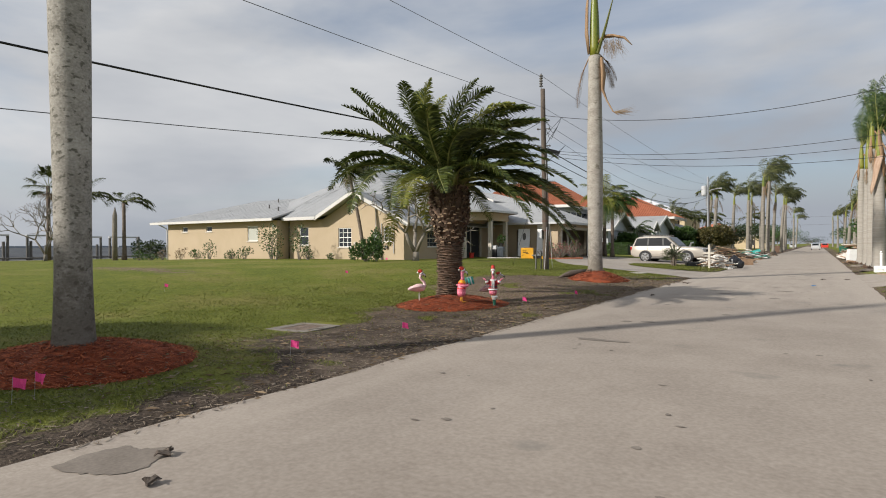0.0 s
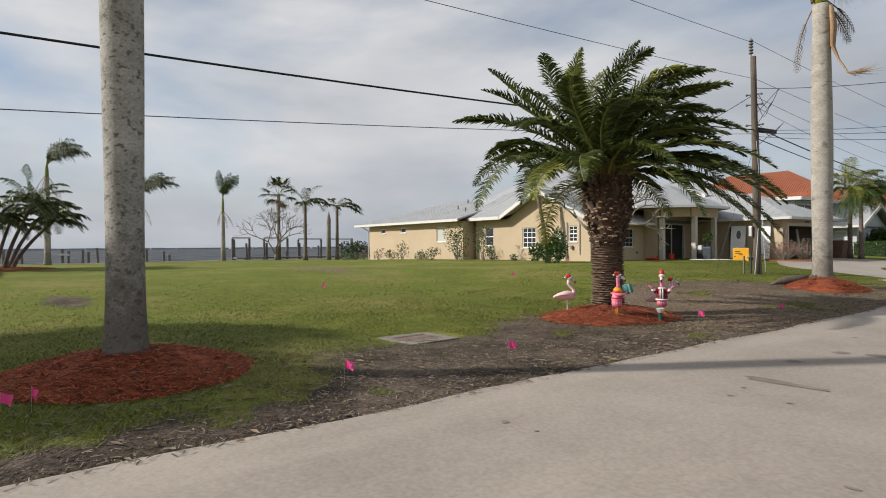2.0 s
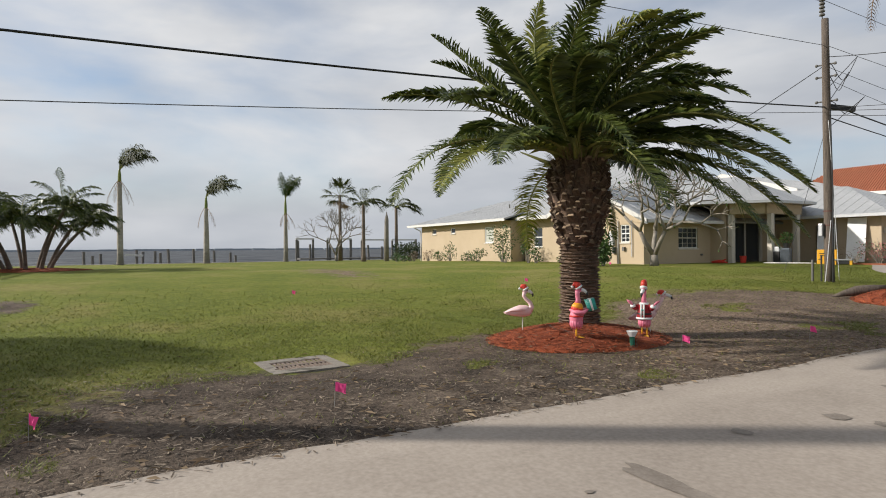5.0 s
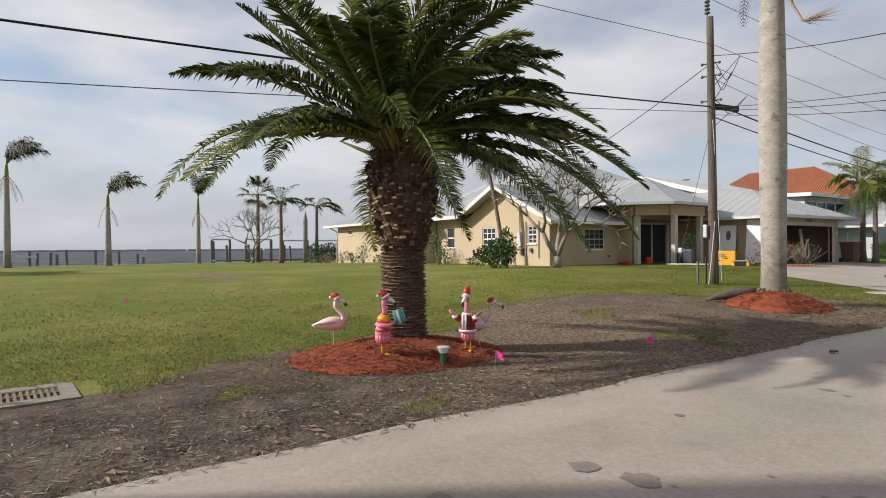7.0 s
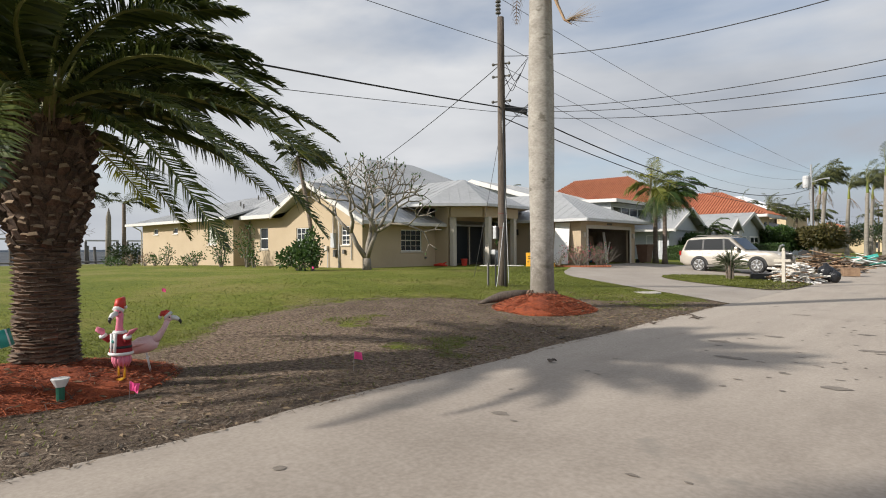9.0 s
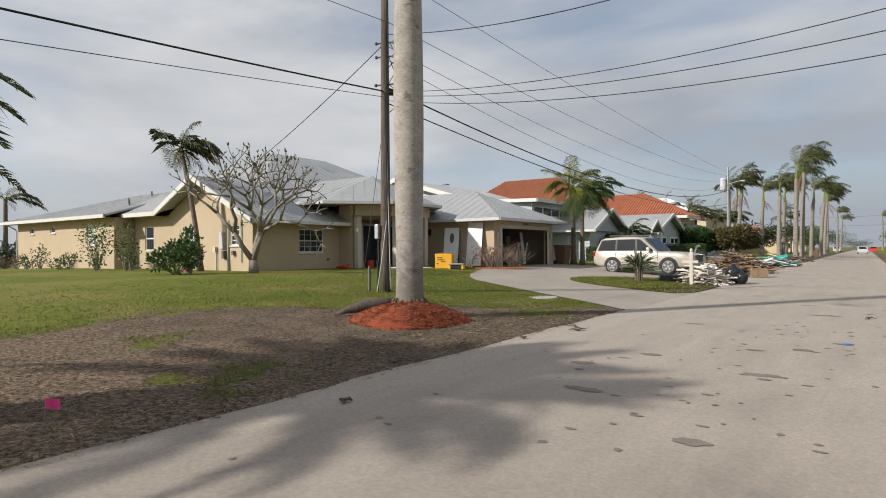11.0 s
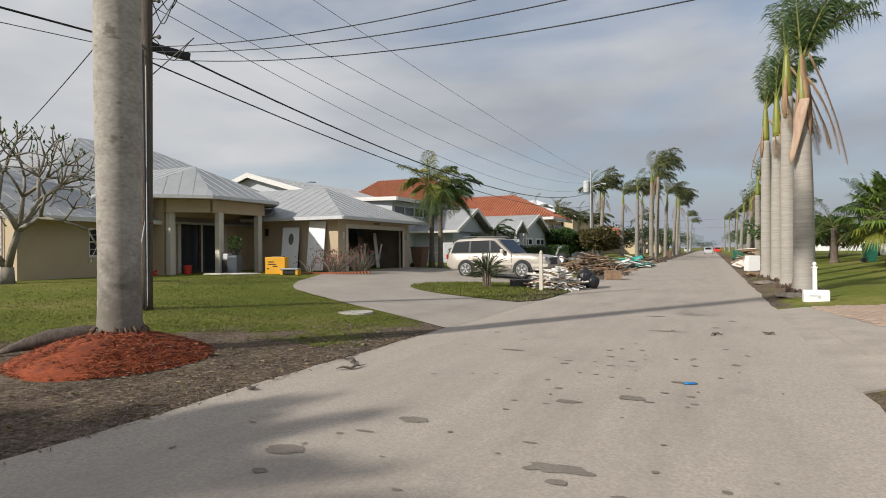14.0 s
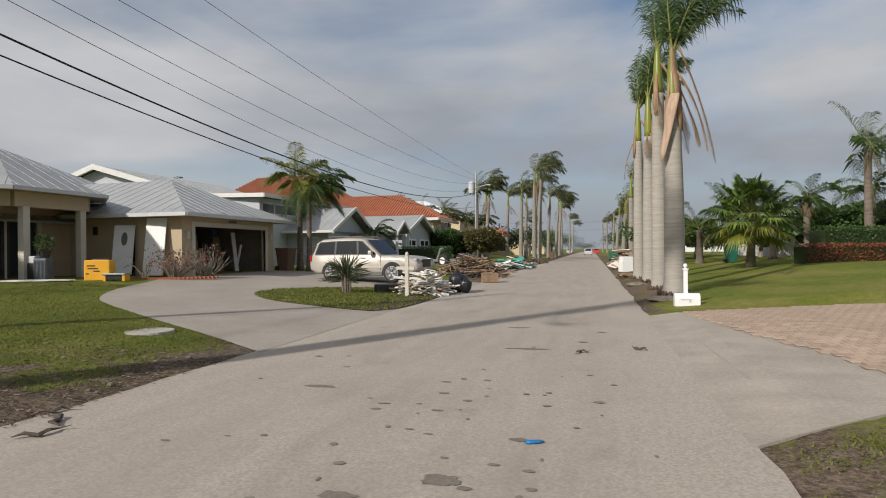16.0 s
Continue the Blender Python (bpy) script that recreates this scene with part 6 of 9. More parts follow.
# ---- car ----
def build_car():
    c = thing("car", pose(-8.6, 43.05, 0.245, 0, 0, -7) @ Matrix.Diagonal((0.98, 1.0, 0.97, 1)), "champagne-beige four-wheel-drive parked on the driveway", "car")
    W = 0.985
    # side profile, front at +x
    top = [(-2.44, 1.12), (-2.30, 1.42), (-2.16, 1.72), (-1.95, 1.83), (-1.0, 1.88), (-0.25, 1.86), (0.08, 1.80), (0.85, 1.13)]
    g = Geo()

    def wl(x, z):
        return W * (1 - 0.10 * smooth((abs(x) - 1.9) / 0.7)) - 0.03 * smooth((0.55 - z) / 0.3)

    def wt(x, z):
        return W - 0.06 - 0.11 * clamp((z - 1.1) / 0.8)

    xs_ = sorted({*np.linspace(-2.52, 2.52, 43).tolist(), -2.44, -2.16, -1.95, 0.08, 0.85})
    top_x, top_z = [p[0] for p in top] + [1.65, 2.15, 2.40, 2.52], [p[1] for p in top] + [1.10, 1.03, 0.93, 0.80]
    ring = 0
    for x in xs_:
        zt = float(np.interp(x, [-2.52] + top_x, [1.06] + top_z))
        zb = 0.36 + 0.14 * smooth((abs(x) - 2.2) / 0.32)
        belt = min(1.10, zt - 0.02)
        side = min(max(belt + 0.01, zt - 0.10), 1.745)
        w = wl(x, 0.8)
        up = w - 0.05 if zt < 1.16 else wt(x, side)
        half = [(w - 0.06, zb), (w - 0.012, zb + 0.12), (w, 0.74), (w - 0.006, 0.5 * (0.74 + belt)), (w - 0.03 if zt < 1.16 else wt(x, 1.1) - 0.004, belt), (up - 0.004 if zt >= 1.16 else w - 0.06, side), (up - 0.07, zt - 0.03), (up - 0.20, zt - 0.006), (0.35, zt)]
        loop = [(y, z) for y, z in half] + [(-y, z) for y, z in reversed(half)]
        ring = len(loop)
        g.v += [(x, y, z) for y, z in loop]
    for q in range(len(xs_) - 1):
        for i in range(ring):
            j = (i + 1) % ring
            g.f.append((q * ring + i, (q + 1) * ring + i, (q + 1) * ring + j, q * ring + j))
            g.mi.append(0)
    g.f.append(tuple(range(ring)))
    g.f.append(tuple((len(xs_) - 1) * ring + i for i in reversed(range(ring))))
    g.mi += [0, 0]
    body = part("body", g, M["paint"], c, smooth=True)
    # wheel arches: dark wells
    for x in (-1.425, 1.425):
        for s in (-1, 1):
            g = Geo()
            ol = [(x + 0.46 * math.cos(t), 0.40 + 0.46 * math.sin(t)) for t in np.linspace(-0.1, math.pi + 0.1, 14)]
            lo, hi = sorted((s * 0.70, s * (W + 0.006)))
            g.prism(ol, "y", lo, hi)
            part("wheel_arch", g, M["black"], c)
            w = Geo()
            bm = bmesh.new()
            bmesh.ops.create_cone(bm, cap_ends=True, segments=28, radius1=0.40, radius2=0.40, depth=0.27)
            bmesh.ops.bevel(bm, geom=[e for e in bm.edges if len(e.link_faces) == 2 and any(len(f.verts) > 4 for f in e.link_faces)], offset=0.045, segments=3, affect="EDGES")
            w.add_bm(bm, pose(x, s * 0.88, 0.40, 90, 0, 0))
            wh = part("wheel", w, M["tyre"], c, smooth=False)
            g = Geo()
            o = s * 1.017
            g.tube([(x, o - s * 0.02, 0.40), (x, o, 0.40)], [0.275, 0.265], 26)
            part("rim_dish", g, M["post"], wh)
            g = Geo()
            for k in range(5):
                a = 2 * math.pi * k / 5 + 0.3
                for da in (-0.16, 0.16):
                    p0 = Vector((x + 0.05 * math.cos(a), o + s * 0.012, 0.40 + 0.05 * math.sin(a)))
                    p1 = Vector((x + 0.265 * math.cos(a + da), o + s * 0.008, 0.40 + 0.265 * math.sin(a + da)))
                    g.tube([p0, p1], [0.034, 0.026], 5)
            g.tube([(x + 0.27 * math.cos(t), o + s * 0.006, 0.4 + 0.27 * math.sin(t)) for t in np.linspace(0, 2 * math.pi, 25)], 0.016, 5, caps=False)
            g.ball((x, o + s * 0.012, 0.40), (0.06, 0.02, 0.06), 10, 6)
            part("rim", g, M["rim"], wh, "five-spoke alloy rim", smooth=True)
    # side glass, with pillars between
    for s in (-1, 1):
        band = Geo()
        ol = [(-2.27, 1.165), (-2.12, 1.60), (-2.02, 1.715), (-1.3, 1.745), (-0.2, 1.755), (0.02, 1.73), (0.66, 1.17)]
        pts = [Vector((x, s * (wt(x, z) + 0.014), z)) for x, z in ol]
        pts2 = [p - Vector((0, s * 0.05, 0)) for p in pts]
        band.face(pts if s < 0 else pts[::-1])
        band.face(pts2 if s > 0 else pts2[::-1])
        for i in range(len(pts)):
            j = (i + 1) % len(pts)
            band.face([pts[i], pts2[i], pts2[j], pts[j]])
        part("window_surround", band, M["black"], c)
        for ol in ([(-2.22, 1.19), (-2.05, 1.66), (-1.30, 1.72), (-1.32, 1.19)], [(-1.22, 1.19), (-1.20, 1.725), (-0.28, 1.735), (-0.24, 1.19)], [(-0.14, 1.19), (-0.18, 1.735), (-0.02, 1.70), (0.57, 1.20)]):
            g = Geo()
            pts = [Vector((x, s * (wt(x, z) + 0.022), z)) for x, z in ol]
            pts2 = [p - Vector((0, s * 0.05, 0)) for p in pts]
            g.face(pts if s < 0 else pts[::-1])
            g.face(pts2 if s > 0 else pts2[::-1])
            for i in range(4):
                j = (i + 1) % 4
                g.face([pts[i], pts2[i], pts2[j], pts[j]])
            part("side_window", g, M["car_glass"], c)
        g = Geo()
        lo, hi = sorted((s * (W - 0.01), s * (W + 0.012)))
        g.box(-1.0, lo, 0.60, 0.98, hi, 0.68, bevel=0.004)
        part("side_moulding", g, M["paint"], c)
        g = Geo()
        g.tube([(x_, s * (wt(x_, 1.15) + 0.004), 1.15) for x_ in (-2.25, -1.2, -0.2, 0.66)], 0.012, 5)
        part("belt_trim", g, M["rim"], c)
        g = Geo()
        g.box(0.40, s * 1.06 - 0.09, 1.14, 0.56, s * 1.06 + 0.09, 1.32, bevel=0.03)
        part("door_mirror", g, M["paint"], c)
        for x in (-0.95, 0.08):
            g = Geo()
            yy = s * (W + 0.012)
            g.box(x - 0.1, min(yy, yy - s * 0.03), 1.00, x + 0.1, max(yy, yy - s * 0.03), 1.04)
            part("door_handle", g, M["rim"], c)
        for x in (-1.27, -0.2, 0.9):
            g = Geo()
            lo, hi = sorted((s * (W - 0.01), s * (W + 0.0025)))
            g.box(x - 0.006, lo, 0.5, x + 0.006, hi, 1.12)
            part("door_gap", g, M["black"], c)
        g = Geo()
        g.tube([(-1.0, s * 1.0, 0.33), (1.0, s * 1.0, 0.33)], 0.055, 8)
        part("running_board", g, M["post"], c)
        g = Geo()
        g.tube([(-1.75, s * 0.66, 1.87), (-1.65, s * 0.66, 1.93), (-0.1, s * 0.66, 1.93), (0.05, s * 0.66, 1.86)], 0.025, 6)
        part("roof_rail", g, M["post"], c)
        g = Geo()
        g.box(-2.535, s * 0.80 - 0.12, 0.88, -2.44, s * 0.80 + 0.14 * (1 if s > 0 else 0.8), 1.13, bevel=0.02)
        part("tail_lamp", g, M["lamp_red"], c)
        g = Geo()
        g.box(2.28, s * 0.72 - 0.15, 0.80, 2.46, s * 0.72 + 0.15, 0.98, bevel=0.03)
        part("head_lamp", g, M["lamp_clear"], c)
    g = Geo()
    g.face([(0.17, -0.76, 1.765), (0.17, 0.76, 1.765), (0.81, 0.80, 1.165), (0.81, -0.80, 1.165)])
    part("windscreen", g, M["car_glass"], c, at=pose(0.02, 0, 0.02))
    g = Geo()
    g.face([(-2.415, -0.76, 1.2), (-2.415, 0.76, 1.2), (-2.2, 0.66, 1.68), (-2.2, -0.66, 1.68)])
    part("rear_window", g, M["car_glass"], c, at=pose(-0.02, 0, 0.01))
    g = Geo()
    g.box(2.46, -0.42, 0.62, 2.53, 0.42, 0.95, bevel=0.02)
    part("grille", g, M["black"], c)
    g = Geo()
    g.box(-2.53, -0.28, 0.78, -2.50, 0.28, 0.92)
    part("plate_bar", g, M["white"], c, "plain white bar")


build_car()


def far_car(x, y, rz, mat, label):
    c = thing("car", (x, y, 0.02, 0, 0, rz), label, "car", "far cars")
    g = Geo()
    g.prism([(-2.2, 0.3), (2.2, 0.3), (2.25, 0.75), (1.2, 0.92), (0.6, 1.42), (-1.3, 1.45), (-2.1, 0.95), (-2.25, 0.8)], "y", -0.85, 0.85)
    part("body", g, M[mat], c)
    g = Geo()
    g.prism([(-1.95, 0.96), (1.08, 0.95), (0.56, 1.38), (-1.26, 1.41)], "y", -0.86, 0.86)
    part("windows", g, M["car_glass"], c)
    g = Geo()
    g.face([(-2.07, -0.7, 1.0), (-2.07, 0.7, 1.0), (-1.36, 0.6, 1.42), (-1.36, -0.6, 1.42)])
    part("rear_window", g, M["car_glass"], c, at=pose(-0.02, 0, 0.01))
    for sx in (-1.35, 1.35):
        for s in (-1, 1):
            g = Geo()
            g.tube([(sx, s * 0.7, 0.32), (sx, s * 0.88, 0.32)], 0.32, 14)
            part("wheel", g, M["tyre"], c)


far_car(-0.4, 165, 90, "light_unit", "white car far along the street")
far_car(1.8, 205, 90, "red", "dark red truck far along the street")
far_car(-6.5, 215, 90, "light_unit", "pale car parked far along the street")


# ---- poles and cables ----
M["rust_red"] = material("faded_red_tape", (0.10, 0.035, 0.025), (0.16, 0.05, 0.035), 6, 0.8)


def build_pole():
    p = thing("utility_pole", (-10.68, 25.85, height(-10.68, 25.85) - 0.1), "weathered wooden utility pole with wires on the lawn", "utility pole")
    top = Vector((-0.28, 0.35, 8.6))
    g = Geo()
    g.tube([top * (i / 8) for i in range(9)], [0.145 - 0.04 * i / 8 for i in range(9)], 14)
    part("mast", g, M["wood"], p, smooth=True)
    g = Geo()
    for i in range(5):
        b = top + Vector((-0.06, -0.05, 0.12 + i * 0.12))
        g.tube([b, b + Vector((0, 0, 0.03)), b + Vector((0, 0, 0.09))], [0.085, 0.09, 0.04], 10)
    part("insulator", g, M["post"], p)
    g = Geo()
    g.tube([top + Vector((-0.06, -0.05, -0.5)), top + Vector((-0.06, -0.05, 0.75))], 0.02, 6)
    part("pin", g, M["black"], p)
    for z, s in ((7.1, 0.12), (6.7, 0.12), (5.9, 0.14)):
        g = Geo()
        c = top * (z / 8.6)
        g.tube([c + Vector((-s - 0.1, -0.08, 0)), c + Vector((s + 0.1, 0.08, 0))], 0.025, 6)
        g.ball(c + Vector((s + 0.12, 0.09, 0)), 0.05, 8, 6)
        g.ball(c + Vector((-s - 0.12, -0.09, 0)), 0.05, 8, 6)
        part("bracket", g, M["post"], p)
    g = Geo()
    c = top * (5.55 / 8.6)
    g.box(-0.06, -0.40, -0.085, 0.06, 0.40, 0.085, m=Matrix.Translation(c + Vector((0.25, 0.4, 0.12))) @ pose(0, 0, 0, -8, 0, -35), bevel=0.02)
    part("splice_case", g, M["cable"], p, "black cable splice case")
    g = Geo()
    g.box(-0.26, -0.17, 1.55, -0.13, 0.0, 1.95, bevel=0.02)
    part("meter_box", g, M["steel"], p)
    g = Geo()
    g.tube([(-0.2, -0.1, 0.05), (-0.2, -0.1, 0.95)], 0.03, 6)
    g.tube([(0.15, -0.1, 0.1), (0.17, -0.12, 3.0), (0.1, -0.1, 5.5)], 0.02, 6)
    part("conduit", g, M["black"], p)
    for z in (1.9, 2.35):
        g = Geo()
        g.tube([(top * (z / 8.6)) + Vector((0, 0, -0.015)), (top * (z / 8.6)) + Vector((0, 0, 0.015))], 0.15 - 0.04 * z / 8.6 + 0.006, 14)
        part("band", g, M["rust_red"], p)
    g = Geo()
    g.tube([(-0.42, -0.2, 0), (-0.42, -0.2, 0.8)], 0.04, 6)
    part("stub_post", g, M["post"], p)
    return Vector((-10.68, 25.85, height(-10.68, 25.85) - 0.1)) + top


ptop = build_pole()


def cable(a, b, sag, r=0.012, mat="cable", label="overhead cable strung between poles", n=28, name="overhead_cable"):
    a, b = Vector(a), Vector(b)
    g = Geo()
    pts = []
    for i in range(n + 1):
        t = i / n
        pts.append(a.lerp(b, t) - Vector((0, 0, 4 * sag * t * (1 - t))))
    g.tube(pts, r, 5)
    tagged(part(name, g, M[mat], smooth=True), label, "cable", "overhead cables")


def pole_at(z):
    o = Vector((-10.68, 25.85, height(-10.68, 25.85) - 0.1))
    return o.lerp(ptop, (z - o.z) / (ptop.z - o.z))


PX = -11.0
cable(pole_at(5.96), (PX, -45.0, 5.96), 1.43, 0.022, "cable", "thick black telephone cable over the lawn", 48)
cable(pole_at(5.8), (PX, -44.0, 1.75), 0.98, 0.009, "wire", n=48)
cable(pole_at(7.98), (PX, -68.0, 7.98), 1.55, 0.009, "wire", n=48)
cable(ptop + Vector((0, 0, 0.55)), (PX, -45.0, 9.4), 0.8, 0.009, "wire", n=48)
for z_, dx, drop in ((7.4, 0.75, 0.55), (6.95, 0.55, 0.4), (6.1, 0.9, 0.35)):
    g = Geo()
    b_ = pole_at(z_)
    g.tube([b_ + Vector((dx * t_, 0.5 * dx * t_, 0.12 * math.sin(9 * t_) - 4 * drop * t_ * (1 - t_) * (0.4 + t_))) for t_ in np.linspace(0, 1, 15)] + [b_ + Vector((0.1, 0.05, -0.75))], 0.011, 5)
    tagged(part("cable_loop", g, M["cable"], smooth=True), "slack black cable loop at the utility pole", "cable", "overhead cables")
FAR = Vector((-11.6, 86.0, 0))
cable(ptop + Vector((0, 0, 0.6)), FAR + Vector((0, 0, 9.5)), 0.4, 0.009, "wire")
cable(pole_at(8.0), FAR + Vector((0, 0, 9.4)), 0.9, 0.009, "wire")
cable(pole_at(7.3), FAR + Vector((0, 0, 9.2)), 1.6, 0.008)
cable(pole_at(6.9), FAR + Vector((0, 0, 8.8)), 2.1, 0.008)
cable(pole_at(6.1), FAR + Vector((0, 0, 8.3)), 2.0, 0.024, "cable", "thick black telephone cable along the street")
cable(pole_at(5.65), FAR + Vector((0, 0, 6.6)), 1.5, 0.018)
cable(pole_at(7.6), (9.0, 23.0, 8.0), 1.4, 0.012, n=40)
cable(pole_at(5.95), (9.0, 23.0, 6.0), 1.0, 0.009, n=40)
cable(pole_at(5.85), (9.0, 23.0, 5.5), 1.0, 0.009, n=40)
cable(pole_at(5.7), (9.0, 23.0, 5.0), 1.0, 0.009, n=40)
cable(pole_at(7.35), (-24.2, 29.5, 4.2), 0.25, 0.013, "cable", "service drop from pole to house")
cable(pole_at(5.4), (-13.2, 27.6, 0.5), 0.02, 0.008, "wire", "thin guy wire from pole to lawn")
cable(pole_at(5.5) + Vector((0.1, -0.1, 0)), (-10.25, 25.55, 0.45), -0.15, 0.009, "light_unit", "loose pale wire hanging beside the pole", name="hanging_wire")
cable(pole_at(2.3) + Vector((0.12, -0.1, 0)), (-10.55, 25.3, 0.2), 0.1, 0.012, "light_unit", "loose pale wire hanging beside the pole", name="hanging_wire")
cable((-40, 155, 8.5), (30, 150, 8.5), 1.2, 0.02, "wire")
cable((-40, 156, 6.8), (30, 151, 6.8), 1.2, 0.02, "wire")


def build_far_pole():
    p = thing("utility_pole", (-12.4, 86.0, height(-12.4, 60) - 0.1), "concrete utility pole with a transformer", "utility pole")
    g = Geo()
    g.tube([(0, 0, 0), (0, 0, 10.2)], [0.15, 0.10], 10)
    part("mast", g, M["steel"], p)
    g = Geo()
    g.tube([(-0.45, -0.1, 7.7), (-0.45, -0.1, 8.0), (-0.45, -0.1, 8.9), (-0.45, -0.1, 9.0)], [0.33, 0.36, 0.36, 0.28], 14)
    part("transformer", g, M["light_unit"], p)
    g = Geo()
    g.tube([(0, 0, 8.3), (1.2, 0, 8.6), (1.7, 0, 8.55)], [0.04, 0.04, 0.12], 7)
    part("lamp_arm", g, M["steel"], p)


build_far_pole()
for k, (x, y) in enumerate(((5.6, 110), (-12.0, 150), (-12.0, 215), (5.5, 175))):
    g = Geo()
    g.tube([(0, 0, 0), (0, 0, 9)], [0.16, 0.11], 8)
    tagged(part("utility_pole", g, M["wood"], at=pose(x, y, 0.1)), "plain wooden utility pole far along the street", "utility pole")


# ---- shrubs and trees ----
def leaf_cloud(g, centre, radius, n, size, r, flat=1.0):
    for _ in range(n):
        while True:
            q = Vector((r.uniform(-1, 1), r.uniform(-1, 1), r.uniform(-1, 1)))
            if 0.15 < q.length < 1:
                break
        p = Vector(centre) + Vector((q.x * radius[0], q.y * radius[1], q.z * radius[2]))
        d = (q.normalized() + Vector((r.uniform(-0.8, 0.8), r.uniform(-0.8, 0.8), r.uniform(-0.5, 0.8)))).normalized()
        s = d.cross(Vector((r.uniform(-1, 1), r.uniform(-1, 1), r.uniform(-1, 1)))).normalized()
        L = size * r.uniform(0.6, 1.3)
        g.face([p, p + d * L * 0.5 + s * L * 0.28, p + d * L, p + d * L * 0.5 - s * L * 0.28])


def shrub(x, y, rx, hz, n, seed, label, mat="leaf", size=0.14, clumps=7, z=None, stems=5, flowers=0, name="shrub", group=""):
    r = random.Random(seed)
    th = thing(name, (x, y, (height(x, y) if z is None else z) - 0.03), label, "shrub", group)
    g = Geo()
    lf = Geo()
    fl = Geo()
    for k in range(clumps):
        a = 2.4 * k + r.uniform(-0.4, 0.4)
        d = rx * math.sqrt((k + 0.4) / clumps) * 0.75
        c = Vector((math.cos(a) * d, math.sin(a) * d, hz * r.uniform(0.42, 0.8) * (1 - 0.3 * d / rx)))
        cr = (rx * r.uniform(0.32, 0.5), rx * r.uniform(0.32, 0.5), hz * r.uniform(0.24, 0.36))
        leaf_cloud(lf, c, cr, n // clumps, size, r)
        if flowers:
            leaf_cloud(fl, c, cr, flowers // clumps, size * 0.7, r)
        g.tube([(0.05 * math.cos(a), 0.05 * math.sin(a), 0), c * 0.55 + Vector((0, 0, 0.05)), c], [0.03, 0.02, 0.008], 5)
    part("woody_base", g, M["limb"], th)
    part("foliage", lf, M[mat], th)
    if flowers:
        part("bloom", fl, M["flower"], th)["kind"] = "stuff"
    return th


def bare_tree(x, y, h, spread, seed, label, depth=5, z=None, leafy=0, r0=0.16, forks=2.4):
    """A forking bare tree with thick grey limbs."""
    r = random.Random(seed)
    th = thing("tree", (x, y, (height(x, y) if z is None else z) - 0.05), label, "tree")
    g, lf = Geo(), Geo()

    def grow(p, d, L, rad, k):
        q = p + d * L
        mid = p.lerp(q, 0.5) + Vector((r.uniform(-1, 1), r.uniform(-1, 1), r.uniform(-0.3, 0.6))) * L * 0.07
        g.tube([p, mid, q], [rad, rad * 0.86, rad * 0.74], 6 if k < 3 else 4)
        if k >= depth:
            for _ in range(leafy):
                dd = (d + Vector((r.uniform(-1, 1), r.uniform(-1, 1), r.uniform(0, 1))) * 0.7).normalized()
                s = dd.cross(Vector((0, 0, 1))).normalized() * 0.035
                e = q + dd * r.uniform(0.1, 0.22)
                lf.face([q, q.lerp(e, 0.5) + s, e, q.lerp(e, 0.5) - s])
            return
        n = 2 if r.random() < 0.62 else 3
        a0 = r.uniform(0, 6.28)
        u = d.cross(Vector((0.3, 0.2, 1))).normalized()
        v = d.cross(u)
        for i in range(n):
            a = a0 + 2 * math.pi * i / n + r.uniform(-0.3, 0.3)
            nd = (d + (u * math.cos(a) + v * math.sin(a)) * r.uniform(0.45, 0.8) * spread + Vector((0, 0, 0.12))).normalized()
            grow(q, nd, L * r.uniform(0.66, 0.85), rad * 0.70, k + 1)

    for i in range(3):
        a = 2.1 * i + r.uniform(-0.3, 0.3)
        grow(Vector((0, 0, h * 0.10)), Vector((math.cos(a) * 0.5 * spread, math.sin(a) * 0.5 * spread, 1)).normalized(), h * 0.27, r0 * 0.72, 1)
    g.tube([(0, 0, 0), (0, 0, h * 0.11)], [r0 * 1.25, r0], 9)
    part("branching", g, M["limb"], th, smooth=True)
    if lf.v:
        part("foliage", lf, M["leaf"], th)


bare_tree(-19.8, 28.3, 5.2, 1.3, 3, "bare frangipani tree with few leaves beside the house corner", 6, leafy=2, r0=0.17)
bare_tree(-60.5, 26.6, 6.0, 1.15, 9, "leafless grey tree at the water's edge", 6, r0=0.14)
shrub(-21.6, 26.0, 0.95, 1.35, 1500, 1, "dense dark green shrub in front of the gable wall", "leaf", 0.16, 9)
shrub(-21.2, 26.4, 0.5, 2.1, 420, 21, "tall loose green shrub against the gable wall", "leaf", 0.17, 6)
slim_palm(-23.9, 28.55, 5.6, 0.12, 1.8, 22, 61, "slender wind-bent palm leaning by the gable wall", lean=(-1.0, -0.3), wind=1.3, dead=8, ll=0.3, pairs=38, mat="palm_dark", up=(-0.4, 1.2))
shrub(-31.0, 27.4, 0.8, 2.6, 650, 22, "tall twiggy shrub by the recessed wall", "leaf", 0.13, 8)
shrub(-28.6, 27.6, 0.7, 2.3, 420, 23, "loose leggy shrub under the window", "leaf", 0.13, 6)
